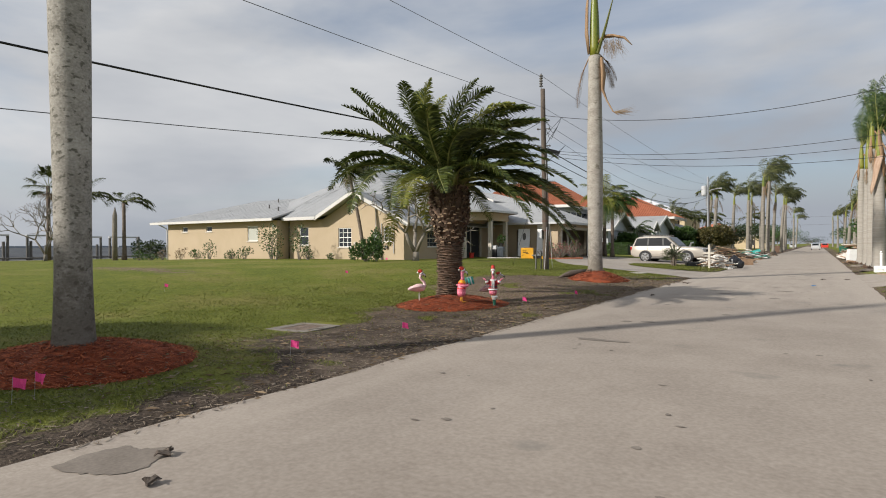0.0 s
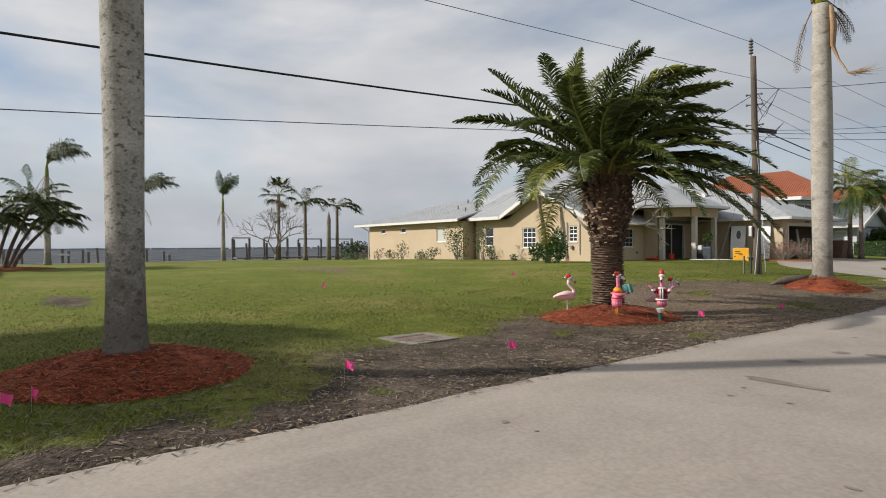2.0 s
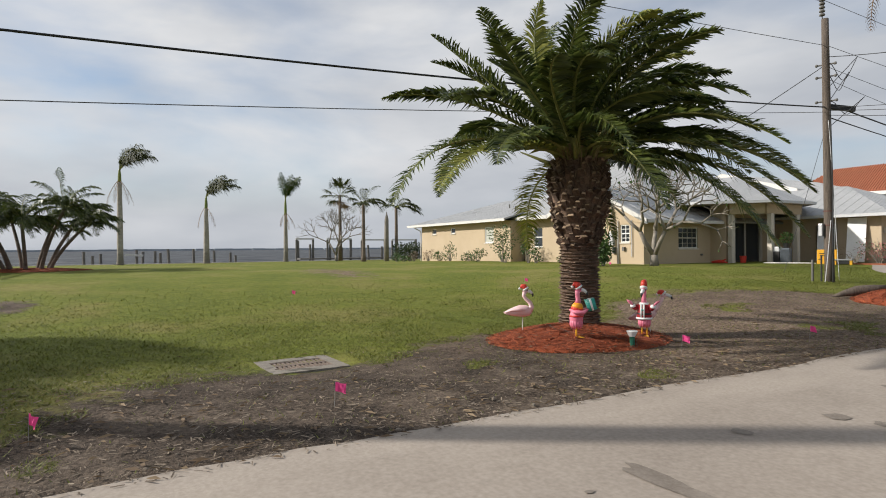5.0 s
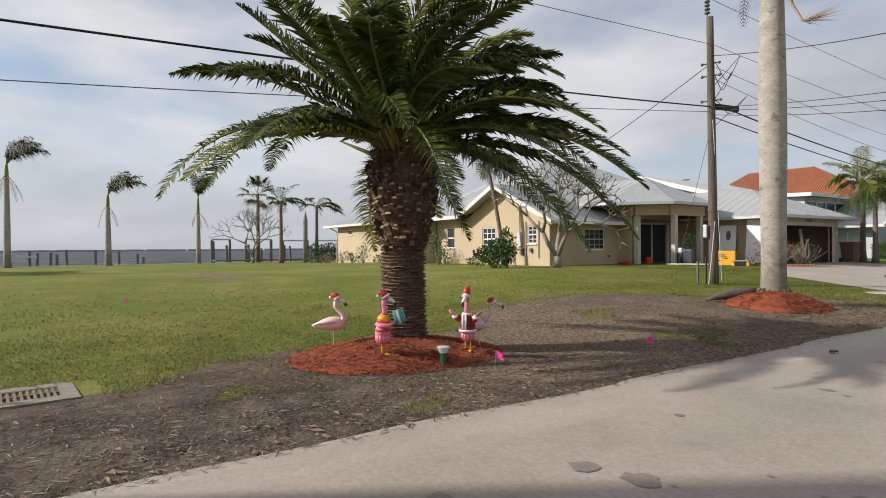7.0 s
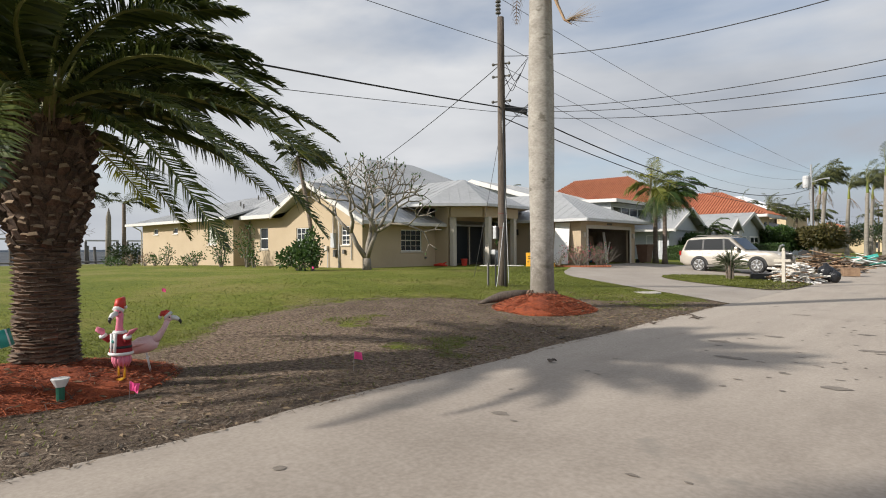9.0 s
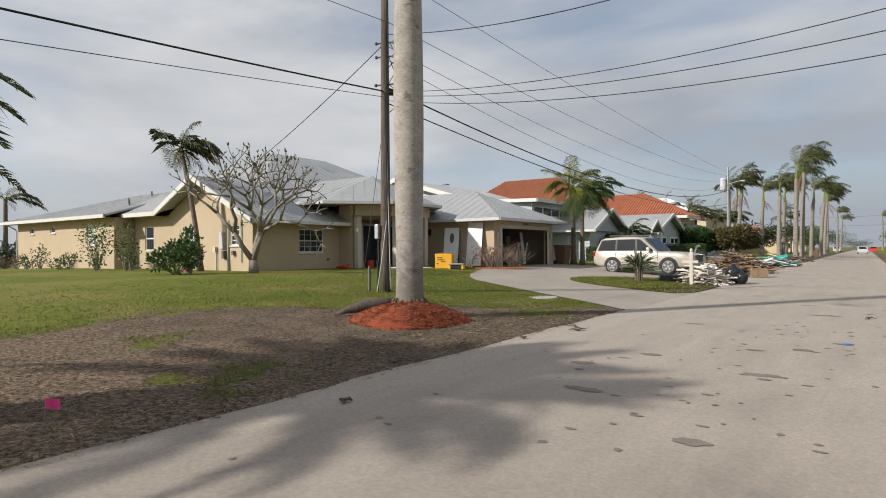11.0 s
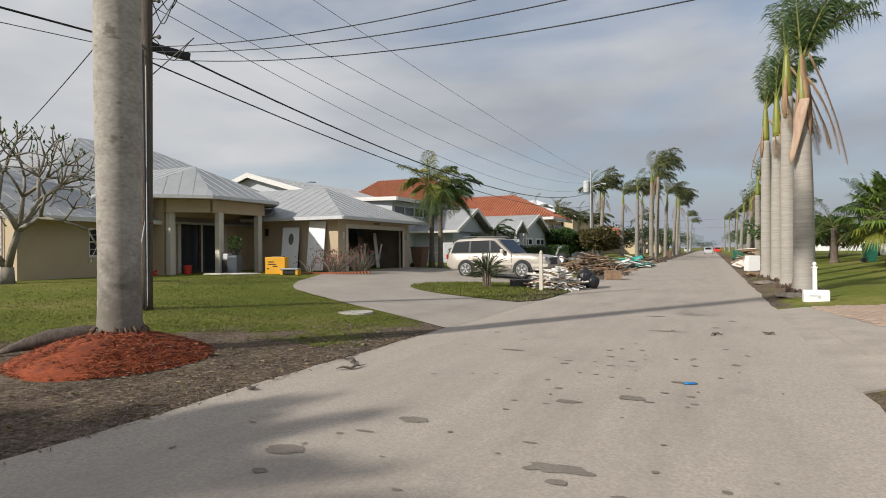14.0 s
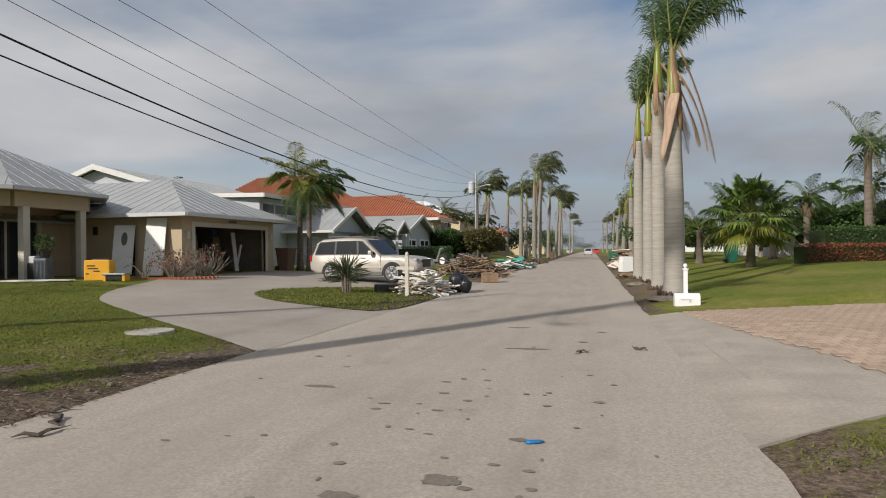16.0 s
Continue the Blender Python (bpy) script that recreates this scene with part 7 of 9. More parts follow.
for k, (x, y, rr_, h_, n_, m_) in enumerate([(-43.8, 26.6, 0.7, 0.6, 250, "leaf"), (-42.8, 27.0, 0.5, 0.9, 160, "straw"), (-40.9, 27.3, 0.6, 1.0, 160, "dry"), (-38.6, 27.0, 0.6, 0.8, 260, "leaf"), (-37.3, 27.2, 0.5, 1.7, 240, "leaf"), (-35.0, 27.3, 0.5, 0.7, 220, "leaf"), (-33.2, 27.0, 0.6, 0.9, 260, "leaf"), (-30.0, 26.9, 0.45, 0.7, 150, "leaf"), (-27.6, 27.4, 0.35, 1.0, 180, "leaf"), (-26.6, 28.4, 0.3, 0.5, 90, "leaf"), (-24.8, 28.6, 0.3, 0.5, 80, "leaf")]):
    shrub(x, y, rr_, h_, n_, 70 + k, "low foundation shrub along the tan wall" if m_ == "leaf" else "dry twiggy shrub along the tan wall", m_, 0.12, 5, group="foundation shrubs")
shrub(-46.8, 28.6, 1.5, 1.9, 1300, 90, "dark rounded shrub at the end of the house", "leaf_dark", 0.18, 8)
shrub(-45.6, 26.8, 0.6, 0.8, 250, 91, "low green shrub at the house corner", "leaf", 0.13, 5)
shrub(-15.3, 39.2, 0.9, 1.35, 300, 31, "sparse pink-flowering shrub by the garage", "leaf", 0.09, 8, flowers=420)
shrub(-14.6, 40.1, 0.9, 1.45, 300, 32, "sparse pink-flowering shrub by the garage", "leaf", 0.09, 8, flowers=260)
shrub(-16.3, 38.9, 0.7, 1.0, 110, 33, "bare twiggy shrub by the garage", "dry", 0.08, 8)


def twig_bush(x, y, rx, h, n, seed, label):
    r = random.Random(seed)
    th = thing("shrub", (x, y, height(x, y) - 0.02), label, "shrub")
    g = Geo()
    for _ in range(n):
        a, e = r.uniform(0, 6.28), r.uniform(0.55, 1.4)
        d = Vector((math.cos(a) * math.cos(e), math.sin(a) * math.cos(e), math.sin(e)))
        L = h * r.uniform(0.6, 1.05)
        p = d * L * 0.5 + Vector((r.uniform(-0.1, 0.1), r.uniform(-0.1, 0.1), 0)) * rx
        q = p + (d + Vector((r.uniform(-0.5, 0.5), r.uniform(-0.5, 0.5), 0.2))).normalized() * L * 0.5
        g.tube([(0, 0, 0), p, q], [0.014, 0.010, 0.004], 4)
    part("branching", g, M["limb"], th)


twig_bush(-15.2, 39.3, 0.9, 1.4, 46, 5, "leafless grey twigs of a garage-side shrub")
twig_bush(-14.5, 40.2, 0.9, 1.4, 46, 6, "leafless grey twigs of a garage-side shrub")


def spiky_shrub(x, y, h, seed, label):
    r = random.Random(seed)
    th = thing("yucca", (x, y, height(x, y) + 0.03), label, "shrub")
    g = Geo()
    for _ in range(150):
        a, e = r.uniform(0, 6.28), r.uniform(-0.1, 1.45)
        b = Vector((0.12 * math.cos(a), 0.12 * math.sin(a), h * r.uniform(0.25, 0.6)))
        d = Vector((math.cos(a) * math.cos(e), math.sin(a) * math.cos(e), math.sin(e)))
        L = h * r.uniform(0.4, 0.62)
        s = d.cross(Vector((0, 0, 1))).normalized() * 0.016
        m_ = b + d * L * 0.5
        g.face([b - s * 0.6, b + s * 0.6, m_ + s, b + d * L + Vector((0, 0, -0.08)), m_ - s])
    part("foliage", g, M["yucca"], th)
    g = Geo()
    for k in range(4):
        a = 1.6 * k
        g.tube([(0.1 * math.cos(a), 0.1 * math.sin(a), 0), (0.15 * math.cos(a), 0.15 * math.sin(a), h * 0.55)], [0.05, 0.035], 6)
    part("woody_base", g, M["trunk"], th)


spiky_shrub(-7.25, 37.2, 1.35, 4, "spiky dark yucca on the lawn island")
slim_palm(-15.0, 48.9, 4.9, 0.16, 2.4, 26, 51, "twin-trunk palm with yellowing fronds by the bins", wind=0.7, dead=9, mat="yellowed", ll=0.30, pairs=44, up=(-0.6, 1.2))
slim_palm(-14.2, 48.4, 4.5, 0.15, 2.3, 26, 52, "twin-trunk palm with green drooping fronds", wind=0.7, dead=6, ll=0.30, pairs=44, up=(-0.6, 1.2))
g = Geo()
g.tube([(0, 0, 0), (0.05, 0, 2.0)], [0.08, 0.02], 7)
tagged(part("palm_spear", g, M["dry"], at=pose(-15.3, 48.9, 5.0)), "bare dead spear above the twin palm crown", "palm spear")


# roadside trees further along
def leafy_tree(x, y, h, rx, seed, label, mat="leaf_dark", n=1800, z=None):
    r = random.Random(seed)
    th = thing("tree", (x, y, height(x, min(y, 60)) if z is None else z), label, "tree")
    g, lf = Geo(), Geo()
    g.tube([(0, 0, -0.1), (0.1, 0, h * 0.3), (0.1, 0.1, h * 0.55)], [0.18, 0.14, 0.08], 7)
    for k in range(11):
        a = 2.4 * k
        d = rx * math.sqrt((k + 0.5) / 11) * 0.8
        c = Vector((math.cos(a) * d, math.sin(a) * d, h * r.uniform(0.42, 0.85)))
        g.tube([(0.1, 0, h * 0.28), c * 0.6 + Vector((0, 0, h * 0.15)), c], [0.08, 0.05, 0.02], 5)
        leaf_cloud(lf, c, (rx * 0.42, rx * 0.42, h * 0.2), n // 11, 0.3, r)
    part("trunk", g, M["limb"], th)
    part("crown", lf, M[mat], th)


for x, y, h, rx, s, m_ in [(-10.6, 80, 3.7, 2.2, 1, "leaf_olive"), (-14.5, 80, 3.0, 2.0, 2, "leaf"), (-16.5, 60.5, 1.9, 1.5, 3, "leaf"), (-14.0, 82, 3.0, 2.2, 4, "leaf"), (-12, 108, 4.5, 3.2, 5, "leaf_dark"), (-11, 130, 5.5, 3.5, 6, "leaf_dark"), (-9.5, 150, 5.5, 3.5, 7, "leaf"), (-10, 180, 6, 4.5, 8, "leaf_dark"), (9, 110, 5.0, 3.6, 9, "leaf_dark"), (8, 140, 6, 4, 10, "leaf"), (8.5, 170, 6, 4.5, 11, "leaf_dark"), (9, 210, 7, 5, 12, "leaf"), (-12, 240, 7, 6, 13, "leaf_dark"), (10, 260, 7, 6, 14, "leaf_dark"), (-10, 300, 8, 7, 15, "leaf"), (-4, 336, 5, 8, 16, "leaf_dark"), (14, 330, 9, 8, 17, "leaf_dark"), (-22, 345, 9, 8, 18, "leaf_dark"), (7.5, 97, 3.0, 2.5, 19, "leaf")]:
    leafy_tree(x, y, h, rx, s, "leafy tree beside the street", m_, 2200 if y > 100 else 6000)
slim_palm(-15.8, 62.5, 2.4, 0.14, 1.8, 12, 65, "young bushy palm beside the grey bungalow", wind=0.9, dead=0, ll=0.22)
for k, (x, y, h) in enumerate([(-16.0, 98, 5.0), (-18.0, 96, 5.6), (-14.8, 101, 5.2), (-20, 101, 6.2), (-12.6, 88.0, 8.2), (-24, 104, 7.2), (-47, 78, 8.4), (-49, 80, 7.6), (-33, 121, 9.5), (-10.5, 122, 6.0)]):
    slim_palm(x, y, h, 0.17, 2.9, 16, 100 + k, "wind-blown feather palm behind the roofs", wind=1.2, dead=3, z=0.3, pairs=24, ll=0.24, mat="palm_dark", group="distant palms")
slim_palm(-46.5, 52.0, 6.6, 0.2, 1.6, 9, 120, "ragged dead palm head behind the roof", wind=0.3, dead=9, mat="dry", z=0.3)
slim_palm(-45.0, 55.0, 6.4, 0.2, 1.8, 9, 121, "palm behind the wing's roof", wind=0.8, dead=1, z=0.3)


# ---- waterside pilings ----
def pilings():
    r = random.Random(12)
    spec = [(-66, 3.5), (-66, 4.2), (-67, 4.9), (-66.5, 8.0), (-67.5, 8.5), (-66, 9.6), (-66, 10.1), (-66, 13.2), (-66, 14.6), (-66, 15.2), (-66, 16.8), (-66, 17.3), (-66, 11.0), (-67, 29.5), (-67, 30.6), (-67, 32.2), (-67, 33.0), (-67, 34.6), (-67, 36.0), (-66.5, 24.2), (-66.5, 25.6), (-66.5, 27.9), (-66.5, 37.5), (-66.5, 39)]
    for i, (x, y) in enumerate(spec):
        g = Geo()
        t = r.uniform(-0.25, 0.25) if i % 4 == 0 else r.uniform(-0.04, 0.04)
        h = r.uniform(0.9, 1.7) if y < 23 else r.uniform(1.6, 2.7)
        g.tube([(0, 0, -1.5), (t * 0.3, t, h)], [0.15, 0.13], 9)
        tagged(part("piling", g, M["post"], at=pose(x, y, 0)), "weathered dark dock piling in the water", "piling", "dock pilings")
    for x, y0, y1, z in ((-66.5, 24.0, 25.9, 2.6), (-66.5, 27.6, 30.4, 2.6), (-67, 32.0, 35.0, 2.5), (-67, 36, 39.2, 2.5)):
        d = thing("boat_lift", (x, y0, 0), "grey boat-lift frame standing in the water", "boat lift", "boat lifts")
        for y in (0, y1 - y0):
            g = Geo()
            g.tube([(0, y, -1.5), (0, y, z)], 0.13, 8)
            part("post", g, M["post"], d)
        g = Geo()
        g.box(-0.12, -0.1, z, 0.12, y1 - y0 + 0.1, z + 0.16)
        part("beam", g, M["light_unit"], d)
    g = Geo()
    g.box(-66.6, 6.9, 1.35, -66.2, 8.5, 1.55, m=pose(0, 0, 0, -3, 0, 0))
    tagged(part("dock_beam", g, M["light_unit"]), "tilted pale dock beam on leaning pilings", "dock beam")
    g = Geo()
    g.box(-67, 24.0, 0.35, -65, 40, 0.5)
    tagged(part("dock_deck", g, M["post"]), "low weathered dock deck along the seawall", "dock")


pilings()


# ---- white fence and the clump of palms ----
def build_fence():
    f = thing("fence", (0, 0, 0), "white vinyl privacy fence with a lattice top", "fence")
    def run(a, b, first=0):
        a, b = Vector(a), Vector(b)
        n = max(1, round((b - a).length / 2.2))
        for i in range(first, n + 1):
            p = a.lerp(b, i / n)
            g = Geo()
            g.box(-0.07, -0.07, -0.1, 0.07, 0.07, 1.95)
            g.face([(-0.1, -0.1, 1.945), (0.1, -0.1, 1.945), (0.1, 0.1, 1.945), (-0.1, 0.1, 1.945)][::-1])
            for q in (((-0.1, -0.1), (0.1, -0.1)), ((0.1, -0.1), (0.1, 0.1)), ((0.1, 0.1), (-0.1, 0.1)), ((-0.1, 0.1), (-0.1, -0.1))):
                g.face([(*q[0], 1.95), (*q[1], 1.95), (0, 0, 2.05)])
            part("post", g, M["white"], f, at=pose(p.x, p.y, height(p.x, p.y)))
        rz = math.degrees(math.atan2(b.y - a.y, b.x - a.x))
        for i in range(n):
            p, q = a.lerp(b, i / n), a.lerp(b, (i + 1) / n)
            L = (q - p).length
            k = int(L / 0.16)
            for j in range(k):
                x0 = 0.07 + (L - 0.14) * j / k
                g = Geo()
                g.box(x0 + 0.003, -0.02, 0.08, x0 + (L - 0.14) / k - 0.003, 0.02, 1.42)
                part("board", g, M["white"], f, at=pose(p.x, p.y, height(p.x, p.y), 0, 0, rz))
            for z in (0.04, 1.42, 1.8):
                g = Geo()
                g.box(0.06, -0.035, z, L - 0.06, 0.035, z + 0.07)
                part("rail", g, M["white"], f, at=pose(p.x, p.y, height(p.x, p.y), 0, 0, rz))
            g = Geo()
            m_ = int(L / 0.11)
            for j in range(m_):
                x0 = 0.08 + (L - 0.5) * j / m_
                g.face([(x0, -0.01, 1.49), (x0 + 0.025, -0.01, 1.49), (x0 + 0.335, -0.01, 1.8), (x0 + 0.31, -0.01, 1.8)])
                g.face([(x0 + 0.31, 0.01, 1.49), (x0 + 0.335, 0.01, 1.49), (x0 + 0.025, 0.01, 1.8), (x0, 0.01, 1.8)])
            part("lattice", g, M["white"], f, at=pose(p.x, p.y, height(p.x, p.y), 0, 0, rz))
    run((-26.5, 0.0, 0), (-36.0, 0.2, 0))
    run((-26.5, 0.0, 0), (-26.2, -9.0, 0), 1)


build_fence()
r_ = random.Random(8)
for k in range(9):
    a = 2 * math.pi * k / 9
    slim_palm(-34.6 + 0.9 * math.cos(a), 2.4 + 0.9 * math.sin(a), r_.uniform(2.2, 3.0), 0.09, 1.8, 19, 140 + k, "dark multi-stem pygmy date palm in a mulch bed", lean=(1.3 * math.cos(a), 1.6 * math.sin(a)), wind=0.6, dead=0, mat="date", ll=0.21, group="clump of small palms", pairs=28)
mulch_bed(-34.6, 2.4, 2.2, 2.6, 0.12, 9)


# ---- garden ornaments and small things ----
def flamingo(name, x, y, rz, kind, label):
    """A plastic flamingo ornament on wire legs."""
    z = height(x, y)
    for mx, my, rx, ry, h in ((-7.75, 12.72, 1.30, 1.57, 0.23),):
        t = math.hypot((x - mx) / rx, (y - my) / ry)
        z = height(x, y) + (h * (1 - min(1, t) ** 1.7) if t < 1 else 0)
    mats = [M["pale_pink"] if kind in ("plain", "lean") else M["pink"], M["red"], M["white"], M["black"], M["yellow"], M["teal"], M["orange"], M["coat_red"]]
    g = Geo()
    s = 0.75 if kind in ("plain", "lean") else 0.78
    leg = 0.30 if kind in ("plain", "lean") else 0.24

    def head(x, z, drop):
        """Head with a two-tone hooked bill, eye, and a fur-trimmed hat with a bobble."""
        g.ball((x, 0, z), (0.070, 0.052, 0.056), 12, 8)
        g.tube([(x + 0.05, 0, z), (x + 0.11, 0, z - 0.02), (x + 0.15, 0, z - 0.06)], [0.042, 0.036, 0.028], 9, mi=2)
        g.tube([(x + 0.148, 0, z - 0.056), (x + 0.168, 0, z - 0.10), (x + 0.155, 0, z - 0.135)], [0.028, 0.022, 0.004], 8, mi=3)
        for sg in (-1, 1):
            g.ball((x + 0.03, sg * 0.047, z + 0.012), 0.013, 7, 5, mi=3)
        g.tube([(x + 0.012, 0, z + 0.032), (x - 0.008, 0, z + 0.062)], [0.078, 0.074], 12, mi=2)
        g.tube([(x - 0.005, 0, z + 0.055), (x - 0.03, 0, z + 0.055 + 0.075 * drop), (x - 0.075, 0, z + 0.06 + 0.085 * drop), (x - 0.12, 0, z + 0.05 + 0.02 * drop)], [0.070, 0.062, 0.042, 0.016], 10, mi=1)
        g.ball((x - 0.125, 0, z + 0.04 + 0.02 * drop), 0.03, 8, 6, mi=2)

    if kind in ("plain", "lean"):
        # plump level body, folded wings and an S-shaped neck on a wire stake
        g.tube([(-0.40, 0, leg + 0.10), (-0.32, 0, leg + 0.115), (-0.20, 0, leg + 0.135), (-0.06, 0, leg + 0.155), (0.07, 0, leg + 0.155), (0.16, 0, leg + 0.15), (0.21, 0, leg + 0.16)], [0.008, 0.05, 0.10, 0.13, 0.13, 0.10, 0.04], 14)
        for sg in (-1, 1):
            g.tube([(-0.42, sg * 0.02, leg + 0.125), (-0.24, sg * 0.085, leg + 0.175), (-0.05, sg * 0.115, leg + 0.195), (0.08, sg * 0.10, leg + 0.18)], [0.006, 0.045, 0.065, 0.02], 9, squash=0.7)
        if kind == "plain":
            g.tube([(0.15, 0, leg + 0.17), (0.205, 0, leg + 0.25), (0.17, 0, leg + 0.34), (0.08, 0, leg + 0.42), (0.03, 0, leg + 0.49), (0.05, 0, leg + 0.57)], [0.085, 0.06, 0.046, 0.042, 0.040, 0.046], 11)
            head(0.07, leg + 0.60, 0.6)
        else:
            g.tube([(0.14, 0, leg + 0.17), (0.24, 0, leg + 0.24), (0.34, 0, leg + 0.34), (0.42, 0, leg + 0.45)], [0.085, 0.055, 0.042, 0.042], 11)
            head(0.44, leg + 0.48, 0.4)
        for sx in (-0.02, 0.02):
            g.tube([(0, sx * 1.5, -0.05), (0, sx, leg + 0.08)], 0.007, 5, mi=2)
        g.tube([(0.0, -0.09, leg - 0.06), (0, 0.09, leg - 0.06)], 0.007, 5, mi=2)
    else:
        # upright figure: feathered hips, a waist, wings held forward, and flat webbed feet
        g.tube([(-0.02, 0, leg - 0.06), (-0.02, 0, leg + 0.02), (-0.01, 0, leg + 0.12), (0, 0, leg + 0.22), (0.01, 0, leg + 0.34), (0.02, 0, leg + 0.43)], [0.03, 0.10, 0.135, 0.125, 0.105, 0.06], 14)
        for q in range(14):
            a = 2 * math.pi * q / 14
            c, sn = math.cos(a), math.sin(a)
            g.tube([(0.11 * c - 0.01, 0.11 * sn, leg + 0.12), (0.115 * c - 0.01, 0.115 * sn, leg + 0.02), (0.09 * c - 0.01, 0.09 * sn, leg - 0.07)], [0.028, 0.034, 0.005], 5, squash=0.5)
        if kind == "coat":
            g.tube([(0, 0, leg + 0.13), (0, 0, leg + 0.20), (0, 0, leg + 0.30), (0.01, 0, leg + 0.40), (0.02, 0, leg + 0.44)], [0.152, 0.142, 0.132, 0.112, 0.07], 14, mi=7)
            g.tube([(0, 0, leg + 0.105), (0, 0, leg + 0.125), (0, 0, leg + 0.15)], [0.155, 0.168, 0.155], 14, mi=2)
            g.tube([(0, 0, leg + 0.205), (0, 0, leg + 0.24)], [0.146, 0.144], 14, mi=3)
            g.box(0.118, -0.045, leg + 0.15, 0.150, -0.012, leg + 0.42, mi=2)
            g.box(0.118, 0.012, leg + 0.15, 0.150, 0.045, leg + 0.42, mi=2)
            g.ball((0.145, 0, leg + 0.31), 0.022, 7, 5, mi=5)
            g.tube([(0.02, 0, leg + 0.41), (0.02, 0, leg + 0.45)], [0.105, 0.085], 12, mi=2)
            for sg in (-1, 1):
                g.tube([(0.02, sg * 0.09, leg + 0.38), (0.06, sg * 0.17, leg + 0.33), (0.10, sg * 0.20, leg + 0.37)], [0.05, 0.055, 0.046], 9, mi=7)
                g.tube([(0.098, sg * 0.20, leg + 0.365), (0.112, sg * 0.205, leg + 0.395)], [0.056, 0.054], 9, mi=2)
                g.tube([(0.10, sg * 0.20, leg + 0.39), (0.09, sg * 0.27, leg + 0.46), (0.06, sg * 0.34, leg + 0.50)], [0.03, 0.075, 0.01], 9, squash=0.35)
        else:
            g.tube([(0, 0, leg + 0.17), (0, 0, leg + 0.20)], [0.145, 0.142], 14, mi=1)
            g.tube([(0.01, 0, leg + 0.33), (0.015, 0, leg + 0.39), (0.02, 0, leg + 0.44)], [0.118, 0.108, 0.07], 12, mi=6)
            g.tube([(0.0, 0, leg + 0.30), (0.01, 0, leg + 0.35)], [0.122, 0.116], 12, mi=1)
            for sg in (-1, 1):
                g.tube([(-0.12, sg * 0.09, leg + 0.29), (-0.02, sg * 0.15, leg + 0.27), (0.10, sg * 0.15, leg + 0.26), (0.22, sg * 0.09, leg + 0.33)], [0.03, 0.082, 0.075, 0.02], 10, squash=0.55)
            m_ = pose(0.27, 0, leg + 0.41, 0, -16, 0)
            g.box(-0.085, -0.115, -0.11, 0.085, 0.115, 0.11, m=m_, mi=5)
            g.box(-0.088, -0.02, -0.113, 0.088, 0.02, 0.113, m=m_, mi=2)
            g.box(-0.02, -0.118, -0.113, 0.02, 0.118, 0.113, m=m_, mi=2)
        g.tube([(0.02, 0, leg + 0.42), (0.03, 0, leg + 0.50), (0.015, 0, leg + 0.60), (0.02, 0, leg + 0.68)], [0.062, 0.048, 0.044, 0.052], 11)
        head(0.04, leg + 0.70, 1.6 if kind == "coat" else 0.7)
        for sg in (-1, 1):
            g.tube([(-0.01, sg * 0.05, 0.015), (-0.015, sg * 0.05, leg * 0.5), (-0.01, sg * 0.05, leg + 0.03)], [0.016, 0.013, 0.017], 7, mi=4)
            for da in (-0.35, 0.0, 0.35):
                g.tube([(-0.02, sg * 0.055, 0.014), (0.05 * math.cos(da), sg * 0.055 + 0.05 * math.sin(da), 0.016), (0.14 * math.cos(da), sg * 0.06 + 0.14 * math.sin(da), 0.008)], [0.016, 0.03, 0.018], 6, mi=4, squash=0.4)
    tilt = -12 if kind == "lean" else 0
    ob = part(name, g, mats, smooth=True, at=pose(x, y, z, 0, tilt, rz) @ Matrix.Diagonal((s, s, s, 1)))
    tagged(ob, label, "garden ornament", "flamingo ornaments")


M["coat_red"] = material("red_cloth", (0.27, 0.012, 0.018), (0.36, 0.025, 0.03), 8, 0.8, 0.2)
flamingo("flamingo_ornament", -8.24, 11.94, 62, "plain", "pale pink plastic flamingo ornament wearing a red and white hat")
flamingo("flamingo_ornament", -7.17, 12.17, 55, "gift", "pink flamingo ornament holding a teal wrapped gift")
flamingo("flamingo_ornament", -6.98, 13.42, -62, "coat", "pink flamingo ornament in a red coat and hat")
flamingo("flamingo_ornament", -7.22, 13.84, 50, "lean", "pale pink flamingo ornament leaning on wire legs")


def mulch_top(x, y):
    for mx, my, rx, ry, h in ((-7.45, 3.6, 1.32, 1.30, 0.24), (-7.75, 12.72, 1.30, 1.57, 0.23), (-7.15, 22.55, 1.10, 1.28, 0.32)):
        t = math.hypot((x - mx) / rx, (y - my) / ry)
        if t < 1:
            return height(x, y) + h * (1 - t ** 1.7) + 0.01
    return height(x, y)


def marker_flag(x, y, rz, s=1.0):
    f = thing("marker_flag", (x, y, mulch_top(x, y) - 0.02, 0, 0, rz), "pink plastic utility marker flag on a wire", "flag", "marker flags")
    g = Geo()
    g.tube([(0, 0, 0), (0.01, 0, 0.33 * s)], 0.002, 5)
    part("wire", g, M["steel"], f)
    g = Geo()
    k = 5
    for i in range(k):
        for j in range(2):
            p = []
            for a, b in ((i, j), (i + 1, j), (i + 1, j + 1), (i, j + 1)):
                u, v = a / k, b / 2
                p.append((0.01 + 0.13 * s * u, 0.022 * math.sin(u * 5 + v * 2) * u ** 0.5, (0.215 + 0.115 * v) * s - 0.03 * u * s))
            g.face(p)
    part("cloth", g, M["flag"], f)


